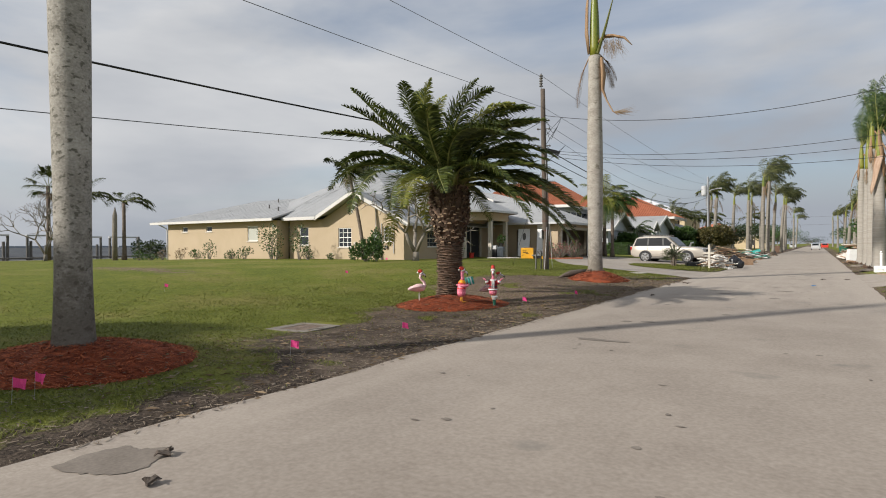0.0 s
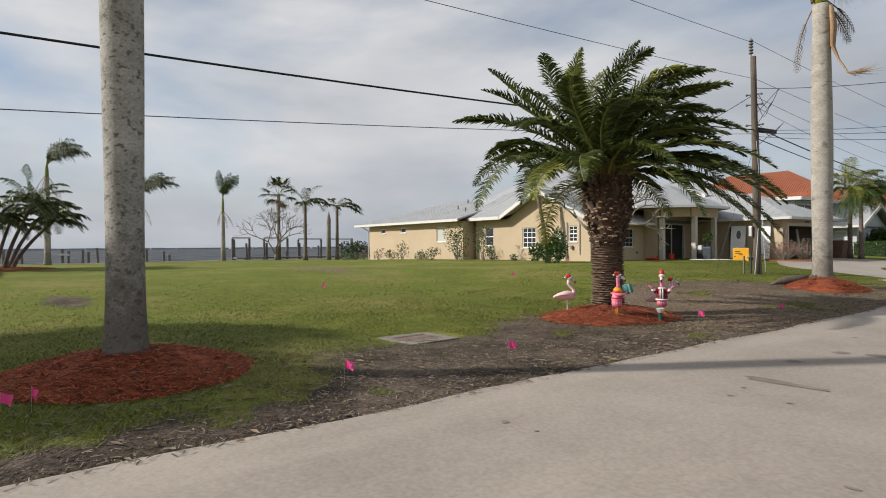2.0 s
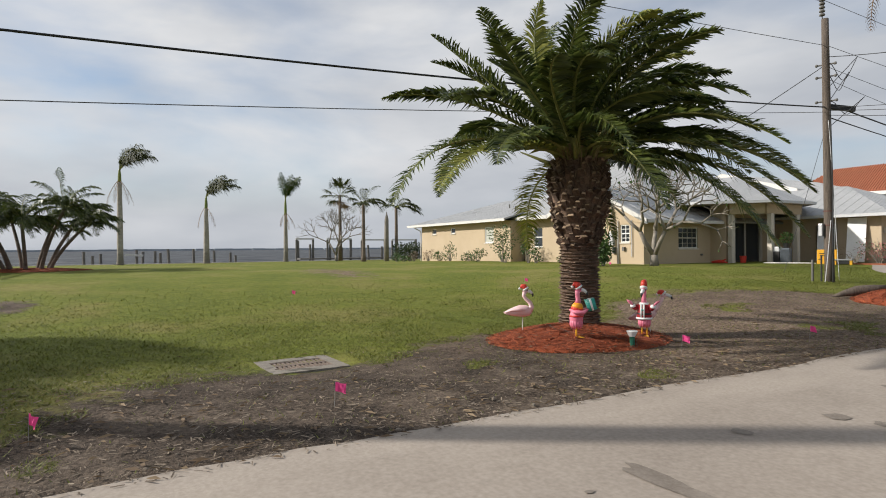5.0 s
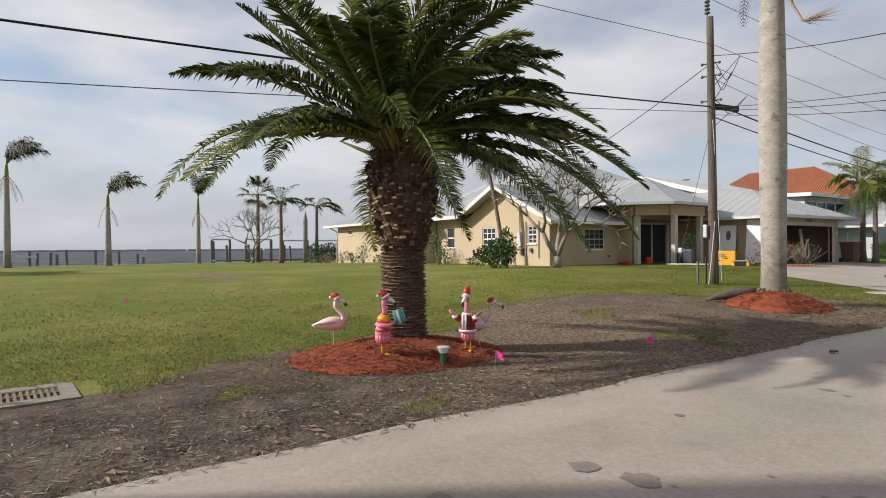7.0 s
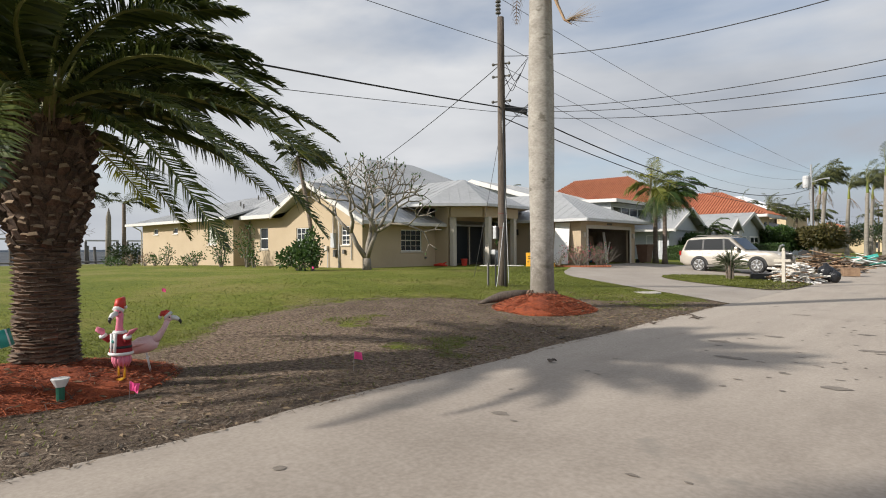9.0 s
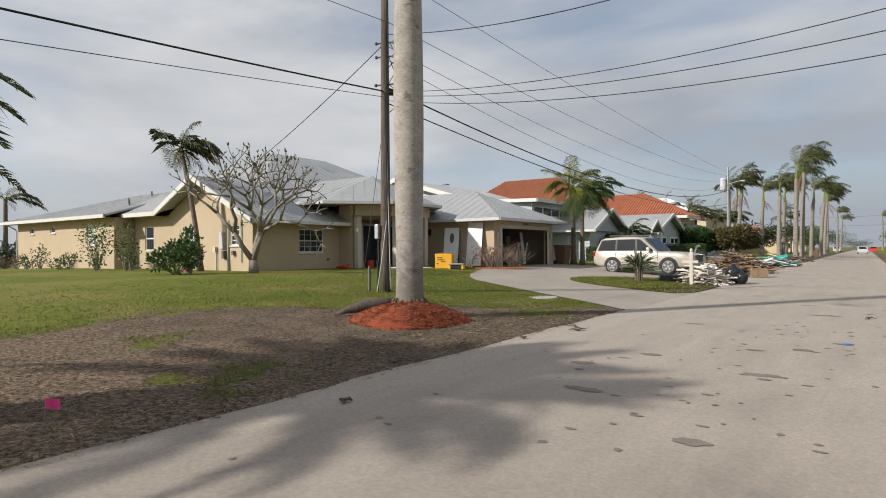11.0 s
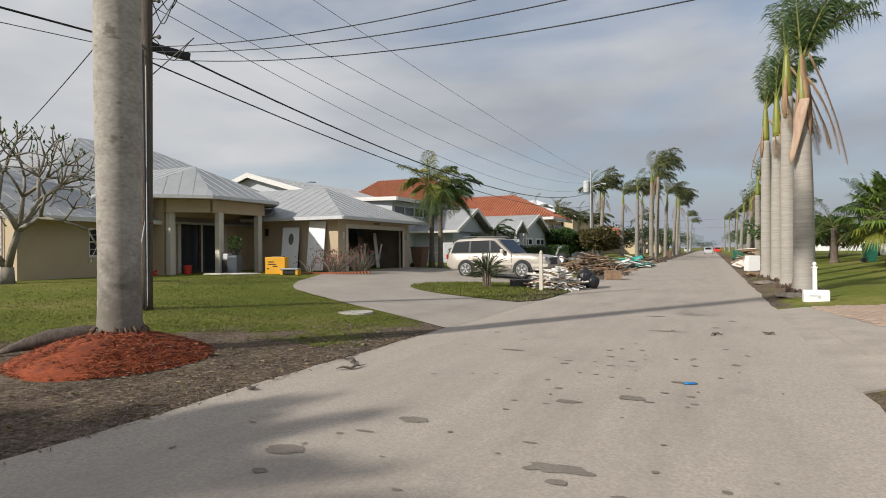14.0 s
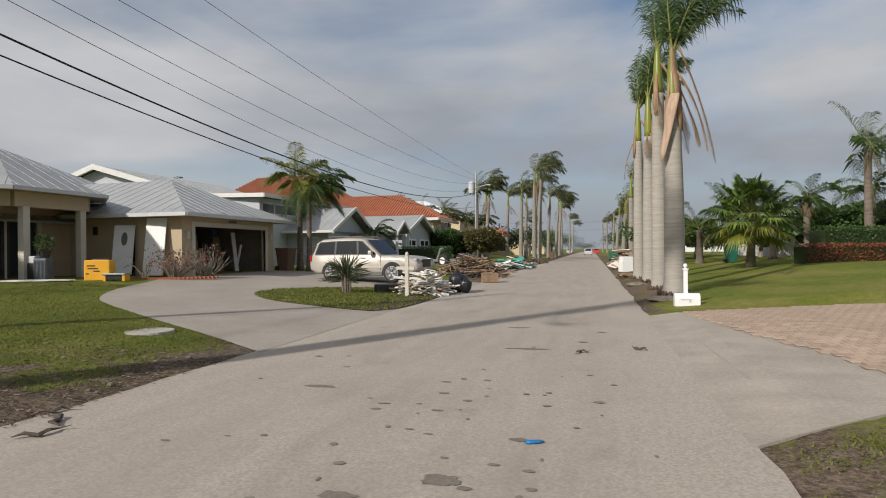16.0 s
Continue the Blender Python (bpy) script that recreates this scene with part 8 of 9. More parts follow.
for x, y, rz in ((-6.05, 13.15, 30), (-5.61, 15.6, 70), (-5.75, 5.4, 35), (-5.75, 7.83, 60), (-6.22, 2.65, 20), (-6.14, 2.43, 50), (-15.9, 10.1, 40), (-15.7, 17.6, 40), (-19.6, 25.2, 10)):
    marker_flag(x, y, rz, 0.8)


M["dirty_concrete"] = material("dirty_concrete", (0.15, 0.13, 0.105), (0.27, 0.24, 0.20), 4, 0.95, 0.4, fine=40, spots=((0.09, 0.08, 0.06), 3, 0.55))


def drain():
    th = thing("storm_drain", pose(-8.42, 8.25, height(-8.42, 8.25) + 0.008, 0, 0, 3) @ Matrix.Diagonal((0.80, 0.70, 0.8, 1)), "concrete storm drain with a rusty iron grate", "drain")
    g = Geo()
    for q in ((-0.62, -0.75, 0.62, -0.53), (-0.62, 0.53, 0.62, 0.75), (-0.62, -0.53, -0.36, 0.53), (0.36, -0.53, 0.62, 0.53)):
        g.box(q[0], q[1], -0.1, q[2], q[3], 0.03)
    part("concrete_rim", g, M["dirty_concrete"], th)
    g = Geo()
    g.box(-0.36, -0.53, -0.35, 0.36, 0.53, -0.22)
    part("pit", g, M["dark"], th)
    for i in range(13):
        y = -0.53 + 1.06 * i / 12
        g = Geo()
        g.box(-0.36, y - 0.02, -0.03, 0.36, y + 0.02, 0.022)
        part("bar", g, M["rust"], th)
    for x in (-0.345, 0.0, 0.345):
        g = Geo()
        g.box(x - 0.025, -0.53, -0.028, x + 0.025, 0.53, 0.025)
        part("cross_bar", g, M["rust"], th)


drain()


def solar_light():
    t = thing("garden_light", (-6.58, 12.72, mulch_top(-6.58, 12.72) - 0.03), "small green garden spotlight with a pale lens", "garden light")
    g = Geo()
    g.tube([(0, 0, 0), (0, 0, 0.16), (0, 0, 0.19)], [0.035, 0.04, 0.05], 10)
    part("housing", g, M["green_bin"], t)
    g = Geo()
    g.tube([(0, 0, 0.17), (0, 0, 0.25), (0, 0, 0.255)], [0.045, 0.085, 0.08], 14)
    part("lens", g, M["white"], t)


solar_light()
r_ = random.Random(15)
g = Geo()
for a, b in (((-7.9, 12.2), (-7.3, 12.1)), ((-7.3, 12.1), (-6.9, 12.6)), ((-6.9, 12.6), (-6.6, 12.8)), ((-7.2, 13.3), (-6.9, 13.0)), ((-6.6, 12.8), (-6.3, 12.4))):
    pts = []
    for i in range(9):
        t = i / 8
        x, y = a[0] + (b[0] - a[0]) * t + 0.06 * math.sin(t * 9 + a[0]), a[1] + (b[1] - a[1]) * t + 0.05 * math.cos(t * 8)
        pts.append((x, y, mulch_top(x, y) + 0.025 + 0.02 * r_.random()))
    g.tube(pts, 0.003, 5)
tagged(part("light_cord", g, M["wood"]), "brown light cord lying across the mulch", "cord")


def palm_log():
    g = Geo()
    z = height(-8.2, 22.4)
    a, b = Vector((-8.50, 21.80, z + 0.03)), Vector((-7.75, 22.95, z + 0.22))
    g.tube([a, a.lerp(b, 0.2) + Vector((0, 0, 0.04)), a.lerp(b, 0.42) + Vector((0, 0, 0.06)), a.lerp(b, 0.7) + Vector((0, 0, 0.04)), b], [0.02, 0.075, 0.13, 0.125, 0.10], 12)
    tagged(part("palm_log", g, M["wood"], smooth=True), "dark fallen palm boot log beside the mulch", "log")


palm_log()
g = Geo()
bm_ = bmesh.new()
bmesh.ops.create_cone(bm_, cap_ends=True, segments=18, radius1=0.42, radius2=0.40, depth=0.06)
g.add_bm(bm_)
tagged(part("manhole_slab", g, M["concrete"], at=pose(-7.15, 28.4, height(-7.15, 28.4) - 0.005)), "round concrete cover set in the lawn's edge", "cover")


# clutter in front of the house
def door_panel(x, y, rz, h, w, oval, tilt):
    d = thing("door_panel", pose(x, y, height(x, y) + 0.05, tilt, 0, rz), "white door slab leaning against the garage wall", "door", "leaning door slabs")
    g = Geo()
    g.box(-w / 2, -0.02, 0, w / 2, 0.02, h, bevel=0.004)
    part("slab", g, M["white"], d)
    if oval:
        g = Geo()
        pts = [(0.03 + 0.13 * math.cos(t), h * 0.72 + 0.28 * math.sin(t)) for t in np.linspace(0, 2 * math.pi, 20, endpoint=False)]
        g.prism(pts, "y", -0.028, -0.021)
        part("dirty_pane", g, M["post"], d)


door_panel(-18.2, 39.75, 12, 2.05, 0.86, True, -9)
door_panel(-16.75, 39.8, 8, 2.35, 0.86, False, -9)


for k, (x, y, h_, w_, ti, mt) in enumerate(((-16.9, 45.9, 2.1, 0.25, -8, "board"), (-17.6, 45.6, 1.9, 0.5, -10, "lumber"), (-17.2, 46.2, 1.5, 0.18, 12, "white"), (-18.6, 45.2, 2.0, 0.7, -7, "board"), (-18.0, 44.5, 1.1, 0.6, 6, "garage"), (-19.2, 43.6, 1.6, 0.4, -6, "white"))):
    g = Geo()
    g.box(-w_ / 2, -0.02, 0, w_ / 2, 0.02, h_, bevel=0.004)
    tagged(part("stored_board", g, M[mt], at=pose(x, y, 0.43, ti, 0, 80 + 9 * k)), "upright board stored inside the open garage", "board", "garage boards")


def yellow_box():
    b = thing("storage_box", pose(-16.75, 37.2, height(-16.75, 37.2), 0, 0, 24), "yellow crate with dark scribbled marks", "crate")
    g = Geo()
    g.box(-0.42, -0.30, 0, 0.42, 0.30, 0.72, bevel=0.03)
    part("body", g, M["yellow"], b)
    for k, (x, z, w) in enumerate(((-0.18, 0.52, 0.26), (-0.12, 0.42, 0.34), (0.0, 0.33, 0.2), (-0.3, 0.24, 0.1))):
        g = Geo()
        g.box(x - w / 2, -0.306, z - 0.02, x + w / 2, -0.301, z + 0.02)
        part("mark_bar", g, M["black"], b)
    g = Geo()
    g.box(-0.2, -0.15, 0.72, 0.3, 0.15, 0.76, bevel=0.01)
    part("lid_bit", g, M["rust"], b)
    s = thing("table_saw", pose(-15.95, 37.1, height(-15.95, 37.1), 0, 0, 20), "low yellow and black workshop saw on the drive", "tool")
    g = Geo()
    g.box(-0.38, -0.25, 0.22, 0.38, 0.25, 0.28, bevel=0.01)
    part("table", g, M["steel"], s)
    for x in (-0.32, 0.32):
        g = Geo()
        g.box(x - 0.05, -0.22, 0.0, x + 0.05, 0.22, 0.22, bevel=0.01)
        part("leg", g, M["yellow"], s)
    g = Geo()
    g.box(-0.26, -0.2, 0.05, 0.26, 0.2, 0.22, bevel=0.01)
    part("motor", g, M["black"], s)


yellow_box()


def ac_unit():
    u = thing("plant_stand", pose(-18.35, 36.4, height(-18.35, 36.4), 0, 0, 15), "grey ribbed air-conditioner case holding potted plants", "unit")
    u.matrix_basis = u.matrix_basis @ Matrix.Diagonal((0.66, 0.66, 1, 1))
    g = Geo()
    g.box(-0.34, -0.34, 0, 0.34, 0.34, 0.78, bevel=0.05)
    part("case", g, M["grey_unit"], u)
    for i in range(9):
        x = -0.28 + i * 0.07
        g = Geo()
        g.box(x - 0.01, -0.352, 0.08, x + 0.01, -0.341, 0.68)
        part("rib", g, M["black"], u)
    p = thing("potted_plant", (-18.3, 36.4, height(-18.35, 36.4) + 0.79), "small leafy plant in a dark pot", "plant")
    g = Geo()
    g.tube([(0, 0, 0), (0, 0, 0.24)], [0.14, 0.19], 12)
    part("pot", g, M["black"], p)
    g = Geo()
    leaf_cloud(g, (0, 0, 0.48), (0.24, 0.24, 0.28), 130, 0.16, random.Random(3))
    part("foliage", g, M["leaf"], p)
    g = Geo()
    g.box(-0.2, -0.15, 0, 0.2, 0.15, 0.26, bevel=0.05)
    tagged(part("plastic_tub", g, M["light_unit"], at=pose(-18.85, 36.45, height(-18.35, 36.4) + 0.60)), "pale plastic tub beside the plant", "tub")
    s = Geo()
    s.box(-0.2, -0.2, 0, 0.2, 0.2, 0.60, bevel=0.02)
    tagged(part("cardboard_box", s, M["black"], at=pose(-18.85, 36.5, height(-18.8, 36.4))), "dark box under a tub by the porch", "box")


ac_unit()


def bucket(x, y, z):
    b = thing("bucket", (x, y, z), "bright red-orange plastic bucket on the porch edge", "bucket")
    g = Geo()
    g.tube([(0, 0, 0), (0, 0, 0.36)], [0.14, 0.18], 16)
    part("pail", g, M["red"], b, smooth=False)
    g = Geo()
    g.tube([(0, 0, 0.33), (0, 0, 0.37)], 0.192, 16)
    part("rim", g, M["red"], b)


bucket(-20.2, 35.6, height(-20, 35) + 0.0)
g = Geo()
g.tube([(-0.45, 0, 0.06), (0.0, 0, 0.10), (0.45, 0, 0.05)], [0.05, 0.09, 0.03], 8)
g.tube([(0.1, 0, 0.1), (0.35, 0.05, 0.22)], [0.05, 0.03], 7)
tagged(part("garden_tool", g, M["red"], at=pose(-20.4, 33.9, height(-20.4, 33.9))), "red power garden tool lying on the grass", "tool")
g = Geo()
g.box(-0.9, -0.12, 0, 0.9, 0.12, 0.05)
for k in range(14):
    rr__ = random.Random(k)
    g.box(rr__.uniform(-1.3, 1.2), rr__.uniform(-0.3, 0.3), 0, rr__.uniform(-1.2, 1.4), rr__.uniform(-0.2, 0.35), rr__.uniform(0.01, 0.05))
tagged(part("plaster_rubble", g, M["board"], at=pose(-17.8, 35.6, height(-17.8, 35.6) + 0.02, 0, 0, 25)), "white plaster rubble strewn on the grass edge", "rubble")
g = Geo()
for i in range(22):
    a = math.pi * (0.15 + 0.75 * i / 21)
    g.box(-0.11, -0.05, 0, 0.11, 0.05, 0.09, m=Matrix.Translation((-1.5 + 3.0 * i / 21, -0.5 * math.sin(a), 0)) @ pose(0, 0, 0, 0, 0, 20 * math.cos(a)))
tagged(part("brick_edging", g, M["tile"], at=pose(-15.2, 39.1, height(-15.2, 39.0), 0, 0, 30)), "curved red brick edging of a shrub bed", "edging")
# boards stored in the garage
r_ = random.Random(31)
for k in range(12):
    g = Geo()
    h_ = r_.uniform(1.2, 2.3)
    g.box(-0.03, -0.12, 0, 0.03, 0.12, h_)
    tagged(part("stored_board", g, [M["board"], M["lumber"], M["garage"], M["blue"]][k % 4 if k != 3 else 3], at=pose(-18.2 - r_.uniform(0, 2.5), 42.0 + 0.4 * k, 0.43, 0, -8, r_.uniform(-15, 15))), "board leaning inside the open garage", "board", "stored boards")


def wheelie_bin(x, y, rz, mat, label, s=1.0, z=None):
    b = thing("wheelie_bin", pose(x, y, height(x, min(y, 60)) if z is None else z, 0, 0, rz) @ Matrix.Diagonal((s, s, s, 1)), label, "bin", "wheelie bins")
    g = Geo()
    lo = [(-0.24, -0.26), (0.24, -0.26), (0.24, 0.26), (-0.24, 0.26)]
    hi = [(-0.31, -0.36), (0.31, -0.36), (0.31, 0.36), (-0.31, 0.36)]
    g.face([(*p, 0.05) for p in lo][::-1])
    for i in range(4):
        j = (i + 1) % 4
        g.face([(*lo[i], 0.05), (*lo[j], 0.05), (*hi[j], 1.0), (*hi[i], 1.0)])
    g.face([(*p, 1.0) for p in hi])
    part("body", g, M[mat], b)
    g = Geo()
    g.box(-0.34, -0.40, 1.0, 0.34, 0.39, 1.08, bevel=0.025)
    part("lid", g, M[mat], b)
    for s_ in (-1, 1):
        g = Geo()
        g.tube([(s_ * 0.24, 0.3, 0.12), (s_ * 0.30, 0.3, 0.12)], 0.12, 14)
        part("wheel", g, M["tyre"], b)


wheelie_bin(-15.3, 47.9, 80, "brown_bin", "brown wheelie bin standing beside the garage", 1.12)
wheelie_bin(2.6, 88, 90, "green_bin", "dark green wheelie bin at the kerb")
wheelie_bin(3.2, 89.5, 90, "green_bin", "dark green wheelie bin at the kerb")
wheelie_bin(8.3, 57.5, 90, "green_bin", "dark green wheelie bin on a drive")
wheelie_bin(-5.4, 108, 90, "brown_bin", "brown wheelie bin at the kerb")


# ---- storm debris ----
def debris_pile(x, y, rx, ry, h, n, seed, mats, label, length=(0.5, 1.4), width=(0.04, 0.14)):
    r = random.Random(seed)
    th = thing("debris_pile", (x, y, max(height(x, min(y, 60)), 0.01)), label, "debris pile")
    for k in range(n):
        a, t = r.uniform(0, 6.28), math.sqrt(r.random())
        L, w, d = r.uniform(*length), r.uniform(*width), r.uniform(0.015, 0.05)
        zz = h * (1 - t ** 1.5) * r.uniform(0.35, 1.0) + 0.05
        el = r.uniform(-28, 28) * (0.3 + t * 0.5)
        g = Geo()
        g.box(-L / 2, -w / 2, -d / 2, L / 2, w / 2, d / 2)
        part("plank", g, M[r.choice(mats)], th, at=pose(rx * t * math.cos(a) * 0.8, ry * t * math.sin(a) * 0.8, zz, r.uniform(-25, 25), el, r.uniform(0, 180)))


debris_pile(-5.25, 39.0, 1.05, 1.15, 0.95, 150, 1, ["board", "board", "lumber", "white"], "heap of white boards and broken drywall by the street", (0.4, 1.3), (0.03, 0.13))
debris_pile(-6.1, 51.6, 2.3, 2.2, 1.25, 210, 2, ["lumber", "lumber", "wood", "lumber", "garage"], "large heap of broken brown lumber by the street", (0.6, 1.9), (0.04, 0.12))
debris_pile(-5.8, 66, 1.6, 3.6, 0.8, 70, 3, ["board", "white", "light_unit", "lumber", "teal"], "scattered white boards and appliances by the street", (0.6, 2.2), (0.1, 0.7))
debris_pile(-6.2, 82, 2.2, 4.0, 0.6, 60, 4, ["trunk", "wood", "lumber"], "heap of brown branches beside the street", (0.6, 2.0), (0.05, 0.15))
debris_pile(2.6, 64, 0.9, 2.2, 1.5, 50, 5, ["lumber", "board", "garage"], "heap of furniture boards on the far verge", (0.6, 1.6), (0.2, 0.8))
debris_pile(2.15, 50.5, 0.6, 1.1, 0.12, 24, 6, ["lumber", "sheath", "wood"], "loose bark and boards on the verge", (0.3, 0.9), (0.05, 0.18))


def trash_bag(x, y, s):
    bm = bmesh.new()
    bmesh.ops.create_icosphere(bm, subdivisions=3, radius=1)
    for v in bm.verts:
        k = 1 + 0.22 * noise.noise(v.co * 2.2) + 0.08 * noise.noise(v.co * 6)
        v.co = Vector((v.co.x * 0.34 * k, v.co.y * 0.34 * k, (v.co.z * 0.42 + 0.36) * (1 if v.co.z > -0.6 else 0.85)))
        if v.co.z > 0.62:
            v.co.x *= 0.55
            v.co.y *= 0.55
    g = Geo()
    g.add_bm(bm)
    tagged(part("trash_bag", g, M["bag"], smooth=True, at=pose(x, y, 0.02) @ Matrix.Diagonal((s, s, s * 1.1, 1))), "full black plastic trash bag beside the debris", "trash bag")


trash_bag(-4.3, 40.2, 0.95)
trash_bag(-3.95, 39.9, 0.65)
g = Geo()
g.box(-0.35, -0.3, 0, 0.35, 0.3, 0.42)
tagged(part("cardboard_box", g, M["lumber"], at=pose(-4.2, 46.5, 0.03, 0, 0, 20)), "brown cardboard box at the debris heap", "box")
g = Geo()
g.box(-0.5, -0.3, 0, 0.5, 0.3, 0.3)
tagged(part("plastic_crate", g, M["black"], at=pose(-6.3, 38.6, height(-6.3, 38.6), 0, 0, 20)), "dark plastic crate at the edge of the debris", "crate")


def cross_post():
    p = thing("mailbox_post", (-5.35, 37.6, height(-5.35, 37.6) - 0.05), "weathered wooden mailbox post with a cross arm", "post")
    g = Geo()
    g.box(-0.06, -0.06, 0, 0.06, 0.06, 1.35)
    part("upright", g, M["column"], p)
    g = Geo()
    g.box(-0.34, -0.05, 0.92, 0.25, 0.05, 1.02, m=pose(0, 0, 0, 0, 0, 0))
    part("arm", g, M["column"], p)
    g = Geo()
    g.ball((0, 0, 1.40), (0.06, 0.06, 0.09), 8, 6)
    part("finial", g, M["column"], p)


cross_post()


def boat_trailer():
    t = thing("trailer", pose(-10.2, 61.5, 0.35, 0, 0, -30), "galvanised boat trailer with a winch post", "trailer")
    g = Geo()
    g.box(-3.2, -0.75, 0.35, 2.0, -0.60, 0.5)
    g.box(-3.2, 0.60, 0.35, 2.0, 0.75, 0.5)
    part("side_rail", g, M["steel"], t)
    for s in (-1, 1):
        g = Geo()
        bm = bmesh.new()
        bmesh.ops.create_cone(bm, cap_ends=True, segments=22, radius1=0.48, radius2=0.48, depth=0.22)
        g.add_bm(bm, pose(1.0, s * 0.95, 0.42, 90, 0, 0))
        w = part("wheel", g, M["tyre"], t)
        g = Geo()
        g.tube([(1.0, s * 1.06, 0.42), (1.0, s * 1.075, 0.42)], 0.25, 16)
        part("rim", g, M["white"], w)
    g = Geo()
    g.tube([(-0.6, 0, 0.4), (-0.2, 0, 1.25), (0.05, 0, 1.3)], 0.09, 6)
    part("winch_post", g, M["steel"], t)
    g = Geo()
    g.box(-4.2, -0.9, 0.35, -2.4, 0.9, 0.95, bevel=0.05)
    tagged(part("tool_chest", g, M["black"], at=pose(-8.1, 53.5, 0.2, 0, 0, -30)), "long black box behind the parked car", "box")


boat_trailer()


# right-hand verge
def mailbox():
    m = thing("mailbox", pose(2.58, 35.2, height(2.58, 35.2) - 0.04) @ Matrix.Diagonal((0.8, 0.8, 0.92, 1)), "white mailbox box fallen at the foot of its white post", "mailbox")
    g = Geo()
    g.box(-0.06, -0.06, 0, 0.06, 0.06, 1.0, bevel=0.008)
    g.box(-0.085, -0.085, 0.97, 0.085, 0.085, 1.0)
    part("post", g, M["white"], m)
    g = Geo()
    g.tube([(0, 0, 1.0), (0, 0, 1.03)], [0.05, 0.03], 10)
    g.ball((0, 0, 1.08), 0.06, 12, 8)
    part("finial", g, M["white"], m)
    g = Geo()
    ol = [(-0.17, 0.02), (0.17, 0.02), (0.17, 0.22)] + [(0.17 * math.cos(t), 0.22 + 0.14 * math.sin(t)) for t in np.linspace(0.2, 2.94, 8)] + [(-0.17, 0.22)]
    g.prism([(a - 0.22, b) for a, b in ol], "x", -0.36, 0.36)
    part("box", g, M["white"], m)
    g = Geo()
    g.box(-0.2, -0.405, 0.19, 0.1, -0.395, 0.215)
    g.box(0.04, -0.405, 0.13, 0.1, -0.395, 0.19)
    part("signal_flag", g, M["light_unit"], m)


mailbox()
g = Geo()
g.box(-0.35, -0.3, 0.0, 0.35, 0.3, 0.62, bevel=0.03)
g.box(-0.30, -0.28, 0.66, 0.36, 0.28, 0.92, bevel=0.03)
g.box(-0.32, -0.29, 0.60, 0.34, 0.29, 0.68)
tagged(part("discarded_appliance", g, M["white"], at=pose(2.35, 57, height(2.3, 57), 0, 0, 20)), "cream discarded kitchen appliance on the verge", "appliance")
for k, (x, y) in enumerate(((2.25, 36.9), (2.1, 44.0))):
    bm_ = bmesh.new()
    bmesh.ops.create_icosphere(bm_, subdivisions=3, radius=1)
    for v in bm_.verts:
        q = 1 + 0.3 * noise.noise(v.co * 2 + Vector((k, 0, 0)))
        v.co = Vector((v.co.x * 0.42 * q, v.co.y * 0.6 * q, max(0, v.co.z) * 0.11 * q))
    g = Geo()
    g.add_bm(bm_)
    tagged(part("soil_mound", g, M["clod"], smooth=True, at=pose(x, y, height(x, y))), "low heap of brown soil and bark by a palm", "soil mound")


def fan_palm(x, y, h, n, size, seed, label, leaf="fan", old="yellowed", spread=1.25, group=""):
    r = random.Random(seed)
    th = thing("fan_palm", (x, y, height(x, y) - 0.05), label, "palm tree", group)
    g = Geo()
    g.tube([(0, 0, 0), (0.05, 0, h * 0.5), (0, 0, h)], [0.24, 0.17, 0.16], 12)
    part("trunk", g, M["trunk"], th, smooth=True)
    lf, yl, st = Geo(), Geo(), Geo()
    for k in range(n):
        a = 2.4 * k + r.uniform(-0.3, 0.3)
        el = 1.35 - 2.1 * (k / n) ** 1.1
        d = Vector((math.cos(a) * math.cos(el), math.sin(a) * math.cos(el), math.sin(el)))
        b = Vector((0, 0, h - 0.1))
        c = b + d * size * r.uniform(0.75, 1.05)
        st.tube([b, b.lerp(c, 0.6) + Vector((0, 0, 0.06)), c], [0.025, 0.018, 0.012], 4, caps=False)
        out = (c - b).normalized()
        side = out.cross(Vector((0, 0, 1))).normalized()
        geo = yl if k > n * 0.8 else lf
        m = 32
        for i in range(m):
            ang = math.pi * (i / (m - 1) - 0.5) * spread
            v = (out * math.cos(ang) + side * math.sin(ang)).normalized()
            L = size * r.uniform(0.68, 0.86)
            w = v.cross(Vector((0, 0, 1))).normalized() * 0.048
            mid = c + v * L * 0.6
            tip = c + v * L + Vector((0, 0, -L * r.uniform(0.18, 0.42)))
            geo.face([c, mid + w, tip, mid - w])
    part("green_foliage", lf, M[leaf], th)
    part("yellowing_foliage", yl, M[old], th)
    part("stalk_cluster", st, M["rachis"], th)


fan_palm(-62.4, 27.7, 7.2, 15, 1.45, 44, "washingtonia palm by the water with ragged clumps of fans", "palm_dark", "dry", 1.1, "waterside palms")
fan_palm(7.7, 50.6, 2.55, 44, 1.4, 3, "bushy green fan palm on the mown lawn")
slim_palm(7.0, 60, 2.2, 0.22, 2.6, 15, 201, "low drooping date palm behind the verge palms", wind=0.3, dead=3, mat="date", up=(-0.3, 1.2), ll=0.22, pairs=30)
slim_palm(5.6, 63, 2.6, 0.2, 2.4, 13, 202, "low drooping palm behind the verge palms", wind=0.5, dead=4, mat="frond", up=(-0.3, 1.2), ll=0.22, pairs=30)
slim_palm(9.6, 64, 3.2, 0.2, 2.6, 14, 203, "green feather palm behind the fan palm", wind=0.7, dead=2, ll=0.24, pairs=32, up=(-0.3, 1.2))
slim_palm(13.1, 60, 3.6, 0.22, 2.2, 20, 204, "brown-skirted palm behind the hedge", wind=0.5, dead=12, ll=0.26, pairs=32, up=(-0.6, 1.2))
